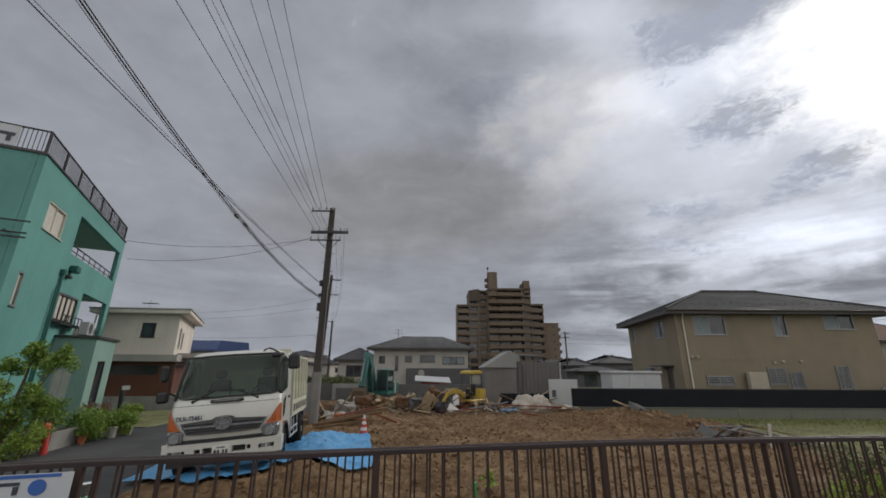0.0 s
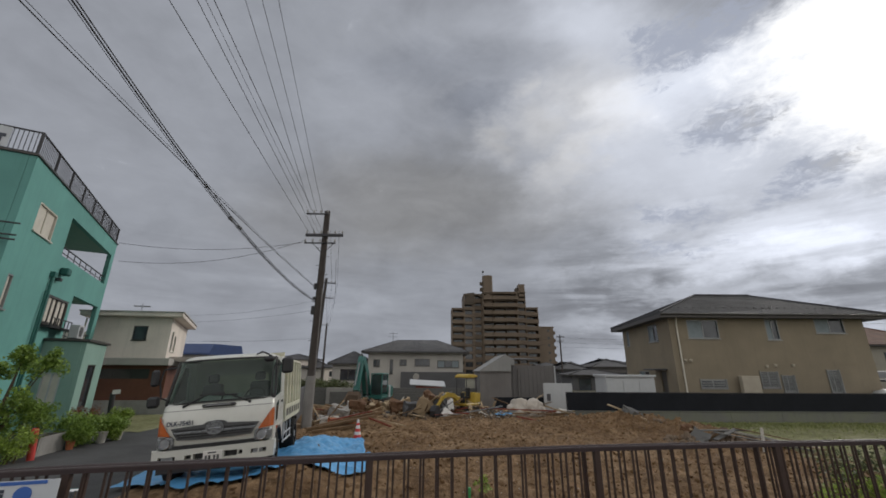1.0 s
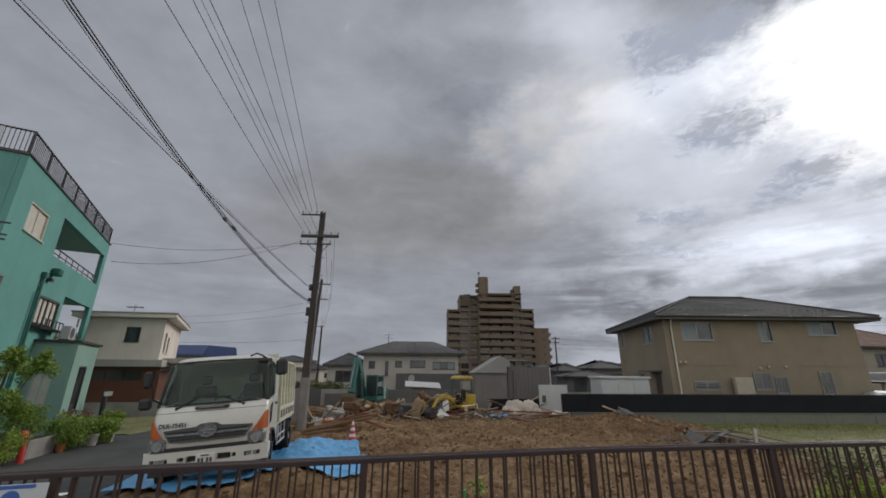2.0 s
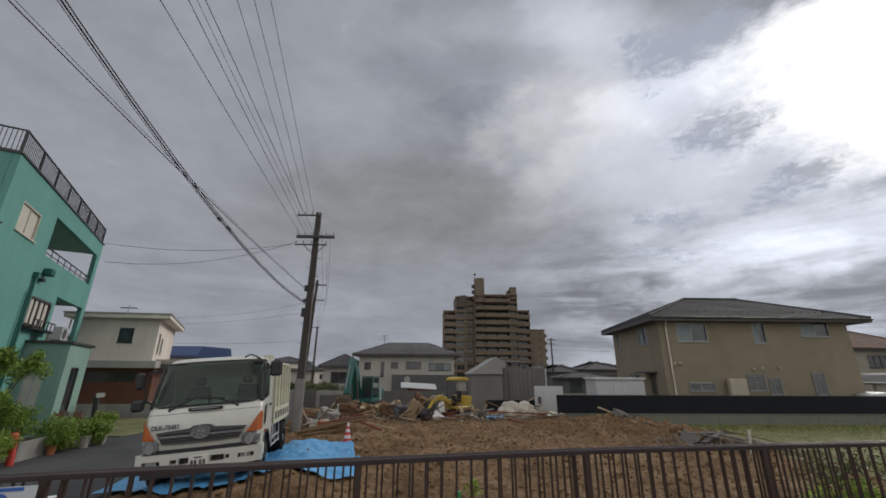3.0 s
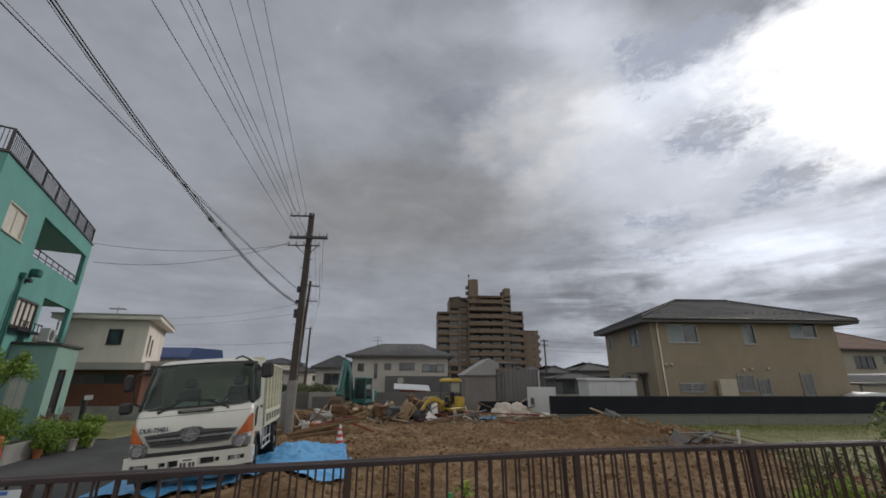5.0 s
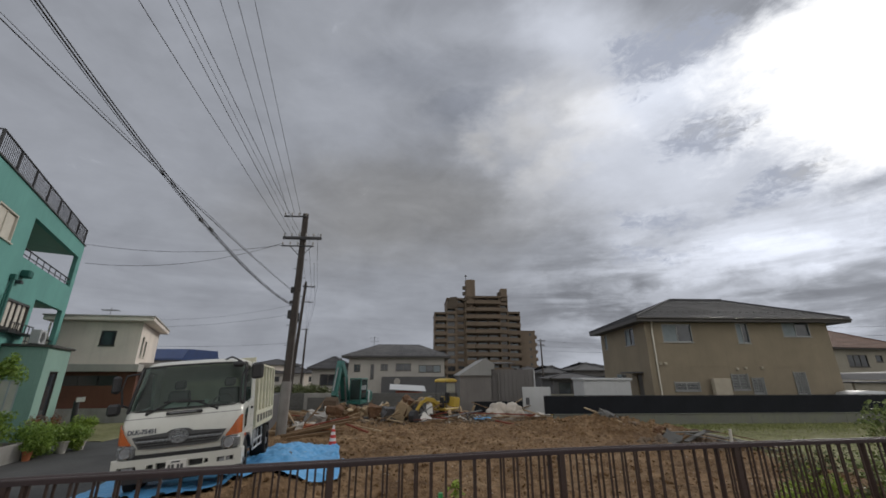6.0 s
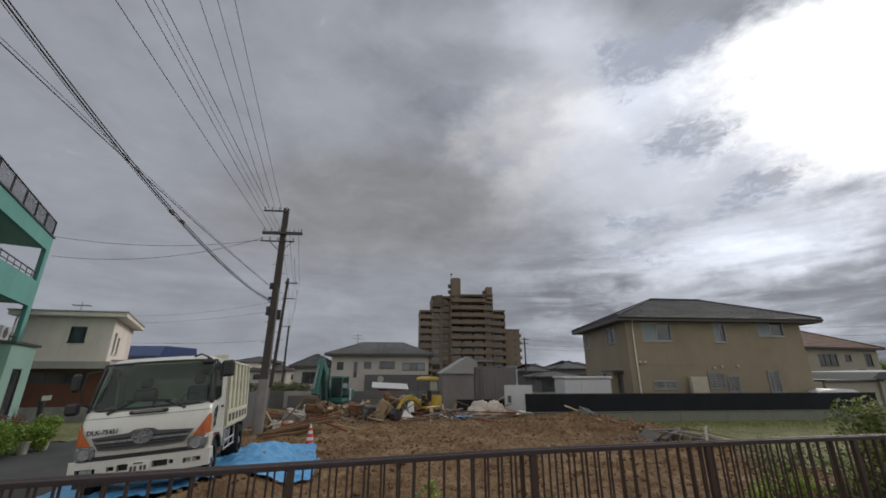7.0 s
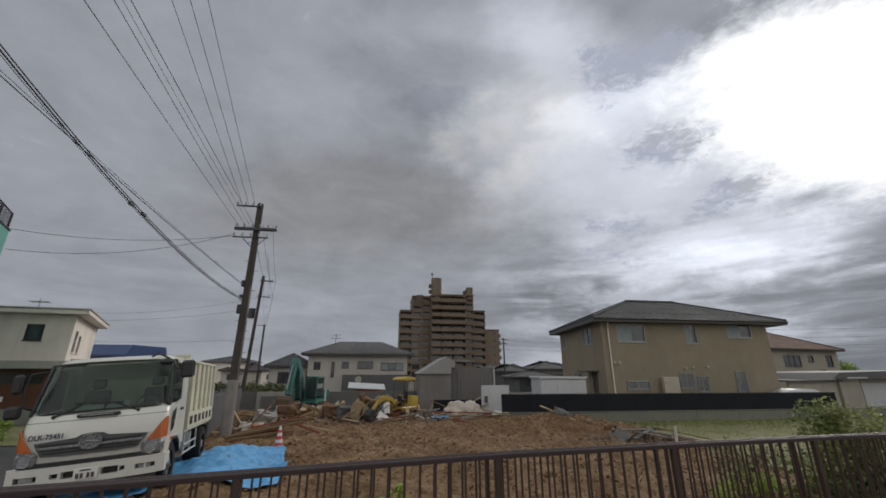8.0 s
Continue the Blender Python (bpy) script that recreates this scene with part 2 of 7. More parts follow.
M = {
    "asphalt": mat("asphalt", (0.085, 0.085, 0.087), 0.85, vary=0.3, scale=0.6, grain=60, bump=0.3, spots=0.25),
    "dirt": ground_mat("dirt", (0.145, 0.088, 0.047), (0.265, 0.17, 0.094), (0.40, 0.285, 0.175), 0.55, 22.0, 1.0),
    "clod": mat("clod", (0.25, 0.158, 0.085), 0.95, vary=0.5, scale=6, grain=40, bump=0.5),
    "grass": ground_mat("grass", (0.16, 0.17, 0.07), (0.26, 0.255, 0.13), (0.34, 0.33, 0.21), 0.5, 30.0, 0.8),
    "far_ground": ground_mat("far_ground", (0.10, 0.095, 0.07), (0.15, 0.145, 0.11), (0.2, 0.19, 0.15), 0.05, 3.0, 0.3),
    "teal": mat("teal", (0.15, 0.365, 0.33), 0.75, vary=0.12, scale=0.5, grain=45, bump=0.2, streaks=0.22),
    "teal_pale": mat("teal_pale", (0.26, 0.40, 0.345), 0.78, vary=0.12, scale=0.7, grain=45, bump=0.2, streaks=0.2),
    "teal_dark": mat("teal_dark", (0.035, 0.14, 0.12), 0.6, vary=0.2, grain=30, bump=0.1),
    "cream": mat("cream", (0.80, 0.725, 0.65), 0.8, vary=0.12, scale=0.6, grain=50, bump=0.2, streaks=0.2),
    "beige": mat("beige", (0.25, 0.212, 0.155), 0.8, vary=0.14, scale=0.5, grain=35, bump=0.25, streaks=0.15),
    "beige_trim": mat("beige_trim", (0.40, 0.36, 0.29), 0.6, vary=0.1, bump=0.05),
    "white_wall": mat("white_wall", (0.42, 0.40, 0.37), 0.8, vary=0.12, scale=0.4, grain=40, bump=0.15, streaks=0.2),
    "cream_dull": mat("cream_dull", (0.32, 0.30, 0.25), 0.8, vary=0.12, scale=0.5, grain=40, bump=0.15, streaks=0.2),
    "grey_pale": mat("grey_pale", (0.28, 0.28, 0.275), 0.8, vary=0.12, scale=0.5, grain=40, bump=0.15, streaks=0.25),
    "grey_wall": mat("grey_wall", (0.155, 0.148, 0.145), 0.75, vary=0.12, scale=0.5, grain=30, bump=0.2, streaks=0.2),
    "charcoal": mat("charcoal", (0.10, 0.10, 0.105), 0.7, vary=0.15, scale=0.6, bump=0.1),
    "tile_grey": mat("tile_grey", (0.085, 0.085, 0.09), 0.85, vary=0.3, scale=1.2, grain=12, bump=0.3, spots=0.3),
    "tile_light": mat("tile_light", (0.17, 0.17, 0.175), 0.8, vary=0.25, scale=1.2, grain=12, bump=0.3),
    "tile_red": mat("tile_red", (0.125, 0.066, 0.048), 0.85, vary=0.3, scale=1.2, grain=12, bump=0.3, spots=0.3),
    "tile_blue": mat("tile_blue", (0.03, 0.06, 0.17), 0.4, vary=0.2, scale=1.2, grain=12, bump=0.2),
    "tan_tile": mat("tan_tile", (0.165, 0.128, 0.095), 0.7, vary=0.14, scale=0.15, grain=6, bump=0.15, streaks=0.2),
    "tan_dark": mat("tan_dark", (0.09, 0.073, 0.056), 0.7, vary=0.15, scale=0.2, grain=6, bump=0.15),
    "brown_wall": mat("brown_wall", (0.17, 0.075, 0.05), 0.7, vary=0.2, scale=0.9, grain=30, bump=0.2, streaks=0.2),
    "concrete": mat("concrete", (0.34, 0.33, 0.31), 0.85, vary=0.25, scale=1.2, grain=40, bump=0.3, spots=0.35, streaks=0.35),
    "block": mat("block", (0.15, 0.148, 0.142), 0.85, vary=0.25, scale=1.0, grain=40, bump=0.35, spots=0.35),
    "mossy": mat("mossy", (0.27, 0.27, 0.265), 0.9, vary=0.5, scale=0.8, grain=30, bump=0.35, second=(0.165, 0.18, 0.115), spots=0.5, streaks=0.6),
    "black_sheet": mat("black_sheet", (0.014, 0.016, 0.021), 0.9, vary=0.3, scale=1.0, grain=60, bump=0.1),
    "bronze": mat("bronze", (0.055, 0.032, 0.025), 0.45, 0.0, vary=0.25, scale=3, grain=60, bump=0.05),
    "bronze_top": mat("bronze_top", (0.042, 0.026, 0.027), 0.42, 0.0, vary=0.2, scale=3, grain=60, bump=0.05),
    "pole": mat("pole", (0.07, 0.06, 0.055), 0.85, vary=0.3, scale=1.5, grain=30, bump=0.25, streaks=0.4),
    "pole_pale": mat("pole_pale", (0.24, 0.23, 0.22), 0.8, vary=0.2, scale=1.5, grain=30, bump=0.25, streaks=0.3),
    "steel": mat("steel", (0.26, 0.27, 0.28), 0.5, 0.6, vary=0.25, scale=4, bump=0.05),
    "steel_dark": mat("steel_dark", (0.05, 0.05, 0.055), 0.5, 0.4, vary=0.25, scale=4, bump=0.05),
    "wire": mat("wire", (0.02, 0.02, 0.022), 0.6, vary=0.1, bump=0.0),
    "insulator": mat("insulator", (0.30, 0.29, 0.28), 0.3, vary=0.1, bump=0.0),
    "truck_white": mat("truck_white", (0.60, 0.605, 0.56), 0.35, vary=0.06, scale=1.5, grain=20, bump=0.02, coat=0.4, streaks=0.08),
    "bed_cream": mat("bed_cream", (0.60, 0.585, 0.45), 0.55, vary=0.2, scale=1.8, grain=20, bump=0.1, spots=0.25, streaks=0.3),
    "black_plastic": mat("black_plastic", (0.018, 0.018, 0.02), 0.5, vary=0.2, bump=0.05),
    "grille": mat("grille", (0.075, 0.078, 0.08), 0.4, vary=0.15, bump=0.05),
    "rubber": mat("rubber", (0.022, 0.021, 0.02), 0.85, vary=0.35, scale=4, grain=40, bump=0.3),
    "chrome": mat("chrome", (0.62, 0.63, 0.64), 0.18, 1.0, vary=0.1, bump=0.0),
    "amber": mat("amber", (0.50, 0.125, 0.03), 0.2, vary=0.15, scale=8, bump=0.05, coat=0.8),
    "lamp_glass": mat("lamp_glass", (0.55, 0.57, 0.60), 0.12, 0.5, vary=0.3, scale=14, bump=0.05, coat=0.8),
    "marker_red": mat("marker_red", (0.6, 0.12, 0.05), 0.3, bump=0.0, coat=0.5),
    "paper": mat("paper", (0.7, 0.69, 0.66), 0.8, vary=0.08, scale=3, bump=0.05),
    "lamp_housing": mat("lamp_housing", (0.24, 0.25, 0.26), 0.3, 0.5, vary=0.2, scale=6, bump=0.05, coat=0.3),
    "seat": mat("seat", (0.12, 0.125, 0.13), 0.9, vary=0.2, bump=0.1),
    "curtain": mat("curtain", (0.24, 0.28, 0.30), 0.9, vary=0.12, scale=4, bump=0.1),
    "blind": mat("blind", (0.60, 0.57, 0.50), 0.8, vary=0.1, scale=3, bump=0.05),
    "alu": mat("alu", (0.28, 0.29, 0.29), 0.4, 0.5, vary=0.1, bump=0.0),
    "alu_dark": mat("alu_dark", (0.06, 0.055, 0.05), 0.4, 0.3, vary=0.1, bump=0.0),
    "white_metal": mat("white_metal", (0.45, 0.465, 0.475), 0.5, vary=0.08, scale=1.2, grain=20, bump=0.05, streaks=0.15),
    "corrugated": mat("corrugated", (0.185, 0.175, 0.168), 0.7, 0.0, vary=0.15, scale=0.8, bump=0.05, streaks=0.3),
    "tarp": mat("tarp", (0.12, 0.38, 0.70), 0.38, vary=0.16, scale=2.0, grain=90, bump=0.25),
    "cone_red": mat("cone_red", (0.62, 0.05, 0.045), 0.5, vary=0.2, scale=6, bump=0.05),
    "cone_white": mat("cone_white", (0.70, 0.66, 0.64), 0.5, vary=0.12, scale=6, bump=0.05),
    "yellow": mat("yellow", (0.47, 0.33, 0.05), 0.45, vary=0.2, scale=3, grain=25, bump=0.1, spots=0.3),
    "digger_green": mat("digger_green", (0.028, 0.135, 0.118), 0.4, vary=0.2, scale=3, grain=25, bump=0.1, spots=0.2),
    "rust": mat("rust", (0.17, 0.095, 0.055), 0.8, vary=0.4, scale=4, grain=30, bump=0.4, spots=0.4),
    "wood": mat("wood", (0.20, 0.128, 0.072), 0.85, vary=0.4, scale=3, grain=30, bump=0.4, spots=0.3),
    "wood_pale": mat("wood_pale", (0.44, 0.34, 0.22), 0.85, vary=0.3, scale=3, grain=30, bump=0.4),
    "wood_red": mat("wood_red", (0.22, 0.06, 0.04), 0.8, vary=0.3, scale=3, grain=30, bump=0.3),
    "plaster": mat("plaster", (0.58, 0.55, 0.50), 0.9, vary=0.25, scale=3, grain=30, bump=0.4, spots=0.3),
    "rubble": mat("rubble", (0.215, 0.16, 0.115), 0.95, vary=0.45, scale=4, grain=30, bump=0.5),
    "sack": mat("sack", (0.50, 0.455, 0.40), 0.8, vary=0.18, scale=3, grain=60, bump=0.4, spots=0.2),
    "bark": mat("bark", (0.12, 0.085, 0.06), 0.95, vary=0.4, scale=8, grain=40, bump=0.6),
    "terracotta": mat("terracotta", (0.42, 0.15, 0.07), 0.8, vary=0.2, scale=4, bump=0.2),
    "red_paint": mat("red_paint", (0.62, 0.06, 0.05), 0.5, vary=0.15, scale=4, bump=0.05),
    "sign_white": mat("sign_white", (0.58, 0.61, 0.64), 0.5, vary=0.06, scale=3, bump=0.02),
    "sign_blue": mat("sign_blue", (0.05, 0.14, 0.45), 0.5, vary=0.1, scale=3, bump=0.02),
    "sign_dark": mat("sign_dark", (0.045, 0.055, 0.08), 0.5, vary=0.1, scale=3, bump=0.02),
    "pipe_green": mat("pipe_green", (0.05, 0.30, 0.10), 0.4, vary=0.15, bump=0.02),
    "pane": glass("pane", (0.03, 0.034, 0.04)),
    "pane_blue": glass("pane_blue", (0.085, 0.11, 0.13), 0.1),
    "windscreen": glass("windscreen", (0.022, 0.032, 0.032), 0.04),
    "leaf": leafy("leaf", (0.10, 0.17, 0.03), (0.27, 0.38, 0.08)),
    "leaf_dark": leafy("leaf_dark", (0.06, 0.09, 0.024), (0.18, 0.225, 0.075)),
    "leaf_lime": leafy("leaf_lime", (0.12, 0.19, 0.03), (0.30, 0.40, 0.07)),
    # dark leaves: undergrowth shade put into the colour, also used for far bushes
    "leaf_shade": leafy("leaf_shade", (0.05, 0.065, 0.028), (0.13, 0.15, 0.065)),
    "leaf_dry": leafy("leaf_dry", (0.15, 0.175, 0.055), (0.29, 0.31, 0.125)),
    "leaf_rust": leafy("leaf_rust", (0.10, 0.04, 0.02), (0.22, 0.09, 0.05)),
}


# ---- building helpers ----
def thing(name, label, category, at=None, group="", kind=""):
    ob = new(name)
    ob.empty_display_size = 0.2
    if at is not None:
        ob.matrix_basis = at
    return tagged(ob, label, category, group, kind)


def part(name, bm, material, parent=None, label="", smooth=False):
    me = bpy.data.meshes.new(name)
    bm.to_mesh(me)
    bm.free()
    me.materials.append(M[material])
    if smooth:
        me.shade_smooth()
    ob = new(name, me)
    ob.parent = parent
    return tagged(ob, label)


def again(ob, m, parent=None):
    """The same mesh once more, at m under the same parent."""
    c = ob.copy()
    scene.collection.objects.link(c)
    c.parent = parent or ob.parent
    c.matrix_basis = m
    return c


def box(bm, x0, x1, y0, y1, z0, z1, bevel=0.0, m=None):
    r = bmesh.ops.create_cube(bm, size=1.0)
    vs = r["verts"]
    for v in vs:
        v.co = Vector((x0 + (v.co.x + 0.5) * (x1 - x0), y0 + (v.co.y + 0.5) * (y1 - y0), z0 + (v.co.z + 0.5) * (z1 - z0)))
    if bevel:
        es = list({e for v in vs for e in v.link_edges})
        out = bmesh.ops.bevel(bm, geom=es, offset=bevel, segments=1, affect="EDGES", profile=0.5)
        vs = list({v for f in out["faces"] for v in f.verts} | {v for v in vs if v.is_valid})
    if m is not None:
        bmesh.ops.transform(bm, matrix=m, verts=[v for v in vs if v.is_valid])
    return bm


def cube(x0, x1, y0, y1, z0, z1, bevel=0.0, m=None):
    return box(bmesh.new(), x0, x1, y0, y1, z0, z1, bevel, m)


def tube(bm, p, q, r0, r1=None, n=10):
    """A round bar from p to q."""
    p, q = Vector(p), Vector(q)
    d = q - p
    vs = bmesh.ops.create_cone(bm, cap_ends=True, segments=n, radius1=r0, radius2=r0 if r1 is None else r1, depth=d.length)["verts"]
    bmesh.ops.transform(bm, matrix=Matrix.Translation((p + q) / 2) @ d.to_track_quat("Z", "Y").to_matrix().to_4x4(), verts=vs)
    return bm


def rod(p, q, r0, r1=None, n=10):
    return tube(bmesh.new(), p, q, r0, r1, n)


def beam(bm, p, q, w, h, bevel=0.0):
    """A square bar from p to q."""
    p, q = Vector(p), Vector(q)
    d = q - p
    m = Matrix.Translation(p) @ d.to_track_quat("Y", "Z").to_matrix().to_4x4()
    return box(bm, -w / 2, w / 2, 0, d.length, -h / 2, h / 2, bevel, m)


def prism(bm, outline, y0, y1, m=None):
    """An outline of (x, z) pushed through from y0 to y1."""
    a = [bm.verts.new((x, y0, z)) for x, z in outline]
    b = [bm.verts.new((x, y1, z)) for x, z in outline]
    n = len(a)
    bm.faces.new(a)
    bm.faces.new(b[::-1])
    for i in range(n):
        bm.faces.new((a[i], b[i], b[(i + 1) % n], a[(i + 1) % n]))
    bmesh.ops.recalc_face_normals(bm, faces=bm.faces[:])
    if m is not None:
        bmesh.ops.transform(bm, matrix=m, verts=a + b)
    return bm


def wall_with_holes(length, height, thick, holes, z0=0.0):
    """A wall along x from 0 to length, its face at y=0 and its body behind (y>0), with real openings (x0, x1, z0, z1)."""
    bm = bmesh.new()
    xs = sorted({0.0, length, *(v for h in holes for v in h[:2])})
    zs = sorted({z0, height, *(v for h in holes for v in h[2:])})
    inside = lambda x, z: any(h[0] < x < h[1] and h[2] < z < h[3] for h in holes)
    grid = {}

    def vert(i, j, k):
        key = (i, j, k)
        if key not in grid:
            grid[key] = bm.verts.new((xs[i], k * thick, zs[j]))
        return grid[key]

    full = lambda i, j: 0 <= i < len(xs) - 1 and 0 <= j < len(zs) - 1 and not inside((xs[i] + xs[i + 1]) / 2, (zs[j] + zs[j + 1]) / 2)
    for i in range(len(xs) - 1):
        for j in range(len(zs) - 1):
            if not full(i, j):
                continue
            for k in (0, 1):
                bm.faces.new([vert(*c, k) for c in ((i, j), (i + 1, j), (i + 1, j + 1), (i, j + 1))])
            for di, dj, a, b in ((-1, 0, (i, j), (i, j + 1)), (1, 0, (i + 1, j), (i + 1, j + 1)), (0, -1, (i, j), (i + 1, j)), (0, 1, (i, j + 1), (i + 1, j + 1))):
                if not full(i + di, j + dj):
                    bm.faces.new((vert(*a, 0), vert(*b, 0), vert(*b, 1), vert(*a, 1)))
    bmesh.ops.recalc_face_normals(bm, faces=bm.faces[:])
    return bm


def moved(bm, m):
    bmesh.ops.transform(bm, matrix=m, verts=bm.verts[:])
    if m.determinant() < 0:
        bmesh.ops.reverse_faces(bm, faces=bm.faces[:])
    return bm


def affine(o, u, v):
    """A frame with its own x and y directions, for plans that are not quite square."""
    return Matrix(((u[0], v[0], 0, o[0]), (u[1], v[1], 0, o[1]), (0, 0, 1, o[2] if len(o) > 2 else 0), (0, 0, 0, 1)))


def window(parent, m, w, h, panes=2, frame_mat="alu", glass_mat="pane", bar=0.05, label="", depth=0.09, sill=True, backing=""):
    """A sliding window: frame, panes, sill. m takes x along the wall, -y outwards, z up, from the lower left corner."""
    bm = bmesh.new()
    for a in ((0, w, 0, bar), (0, w, h - bar, h), (0, bar, bar, h - bar), (w - bar, w, bar, h - bar)):
        box(bm, a[0], a[1], -0.025, depth, a[2], a[3])
    for i in range(1, panes):
        x = bar + (w - 2 * bar) * i / panes
        box(bm, x - bar * 0.5, x + bar * 0.5, 0.005, depth - 0.01, bar, h - bar)
    win = part("window", moved(bm, m), frame_mat, parent, label)
    for i in range(panes):
        x0 = bar + (w - 2 * bar) * i / panes
        x1 = bar + (w - 2 * bar) * (i + 1) / panes
        y = 0.04 + 0.015 * (i % 2)
        part("pane", moved(cube(x0, x1, y, y + 0.008, bar, h - bar), m), backing if (backing and i % 2 == 0) else glass_mat, win)
    if sill:
        part("sill", moved(cube(-0.05, w + 0.05, -0.09, -0.026, -0.05, -0.005), m), frame_mat, win)
    return win


def hip_roof(parent, x0, x1, y0, y1, ez, rz, material, A, courses=14, thick=0.2, inset=None, near=True):
    """Four slopes of stepped tile courses over the eaves rectangle, with ridge and hip caps, fascia and soffit."""
    half = (y1 - y0) / 2
    ins = half if inset is None else inset
    up_ = lambda s: (x0 + ins * s, x1 - ins * s, y0 + half * s, y1 - half * s, ez + (rz - ez) * s)
    def ring(bm, a, b, lo, hi, lip):
        A4 = [(a[0], a[2]), (a[1], a[2]), (a[1], a[3]), (a[0], a[3])]
        B4 = [(b[0], b[2]), (b[1], b[2]), (b[1], b[3]), (b[0], b[3])]
        p = [bm.verts.new((*c, lo)) for c in A4]
        q = [bm.verts.new((*c, hi)) for c in B4]
        w = [bm.verts.new((*c, lo - lip)) for c in A4]
        for k in range(4):
            k2 = (k + 1) % 4
            bm.faces.new((p[k], p[k2], q[k2], q[k]))
            bm.faces.new((w[k], w[k2], p[k2], p[k]))

    bm = bmesh.new()
    ring(bm, up_(0), up_(0.999), ez, rz, 0.05)
    roof = part("roof", moved(bm, A), material, parent)
    for i in range(courses if near else 0):
        bm = bmesh.new()
        a, b = up_(i / courses), up_(min(0.999, (i + 1) / courses))
        ring(bm, a, b, a[4] + 0.05, b[4] + 0.012, 0.048)
        part("tile_course", moved(bm, A), material, roof)
    bm = bmesh.new()
    e, t = up_(0), up_(1)
    ends = [(t[0], (y0 + y1) / 2, rz), (t[1], (y0 + y1) / 2, rz)]
    for c, k in (((x0, y0), 0), ((x0, y1), 0), ((x1, y0), 1), ((x1, y1), 1)):
        beam(bm, (*c, ez + 0.07), (ends[k][0], ends[k][1], rz + 0.05), 0.16, 0.10, 0.02)
    if ends[1][0] - ends[0][0] > 0.2:
        beam(bm, (ends[0][0], ends[0][1], rz + 0.06), (ends[1][0], ends[1][1], rz + 0.06), 0.2, 0.16, 0.03)
    part("ridge_cap", moved(bm, A), material, roof)
    bm = bmesh.new()
    for c in ((x0, x1, y0, y0 + 0.03), (x0, x1, y1 - 0.03, y1), (x0, x0 + 0.03, y0 + 0.03, y1 - 0.03), (x1 - 0.03, x1, y0 + 0.03, y1 - 0.03)):
        box(bm, *c, ez - thick, ez)
    part("fascia", moved(bm, A), "alu_dark", roof)
    part("soffit", moved(cube(x0 + 0.03, x1 - 0.03, y0 + 0.03, y1 - 0.03, ez - thick + 0.01, ez - thick + 0.04), A), "charcoal", roof)
    return roof


def leaves(bm, centre, radius, count, size, rnd, squash=0.8):
    """Many small folded leaves in an uneven clump."""
    c = Vector(centre)
    lumps = [Vector((rnd.gauss(0, 0.45), rnd.gauss(0, 0.45), rnd.gauss(0, 0.38) * squash)) * radius for _ in range(7)]
    for _ in range(count):
        l = rnd.choice(lumps)
        d = Vector((rnd.gauss(0, 1), rnd.gauss(0, 1), rnd.gauss(0, 0.8))).normalized() * radius * 0.55 * rnd.random() ** 0.4
        o = c + l + d
        s = size * rnd.uniform(0.6, 1.3)
        e = Euler((rnd.uniform(-1, 1), rnd.uniform(-1, 1), rnd.uniform(0, 6.3))).to_matrix()
        pts = [e @ Vector(p) * s for p in ((-0.5, 0, 0), (0, -0.28, 0.08), (0.55, 0, -0.05), (0, 0.28, 0.08))]
        v = [bm.verts.new(o + p) for p in pts]
        bm.faces.new((v[0], v[1], v[2]))
        bm.faces.new((v[0], v[2], v[3]))
    return bm


def curve_line(name, points, r, material, parent=None, n=5):
    """A thin round cable along the points, as one mesh."""
    bm = bmesh.new()
    rings = []
    pts = [Vector(p) for p in points]
    for i, p in enumerate(pts):
        d = (pts[min(i + 1, len(pts) - 1)] - pts[max(i - 1, 0)]).normalized()
        a = d.cross(Vector((0, 0, 1)))
        a = a.normalized() if a.length > 1e-4 else Vector((1, 0, 0))
        b = a.cross(d)
        rings.append([bm.verts.new(p + (a * math.cos(6.2832 * k / n) + b * math.sin(6.2832 * k / n)) * r) for k in range(n)])
    for s, t in zip(rings, rings[1:]):
        for k in range(n):
            bm.faces.new((s[k], s[(k + 1) % n], t[(k + 1) % n], t[k]))
    return part(name, bm, material, parent, smooth=True)


def sagging(p, q, sag, n=24):
    p, q = Vector(p), Vector(q)
    return [p.lerp(q, i / n) - Vector((0, 0, sag * 4 * (i / n) * (1 - i / n))) for i in range(n + 1)]


def polyline(points):
    """A function giving place and direction at a length along the points, and the whole length."""
    pts = [Vector(p) for p in points]
    lens = [(b - a).length for a, b in zip(pts, pts[1:])]

    def at(s):
        for a, b, l in zip(pts, pts[1:], lens):
            if s <= l or b is pts[-1]:
                return a.lerp(b, s / l), (b - a).normalized()
            s -= l
    return at, sum(lens)


# ---- ground and large structure ----
RND = random.Random(11)


def lot_height(x, y):
    """Rough dug earth with heaps."""
    p = Vector((x, y, 0))
    h = 0.10 * noise.noise(p * 0.55) + 0.11 * noise.noise(p * 1.9 + Vector((4, 1, 0))) + 0.07 * abs(noise.noise(p * 3.7)) + 0.05 * noise.noise(p * 6.1) + 0.035 * noise.noise(p * 12.0)
    for cx, cy, rx, ry, top in ((8.6, 19.3, 2.6, 1.7, 0.55), (5.2, 20.6, 2.5, 1.5, 0.10), (1.5, 20.8, 3.2, 1.6, 0.04), (11.4, 17.0, 1.9, 1.4, 0.24), (-3.5, 21.5, 2.2, 1.6, 0.08), (9.3, 14.6, 1.3, 0.8, 0.18)):
        h += top * math.exp(-(((x - cx) / rx) ** 2 + ((y - cy) / ry) ** 2)) * (1 + 0.55 * noise.noise(p * 2.6))
    return h


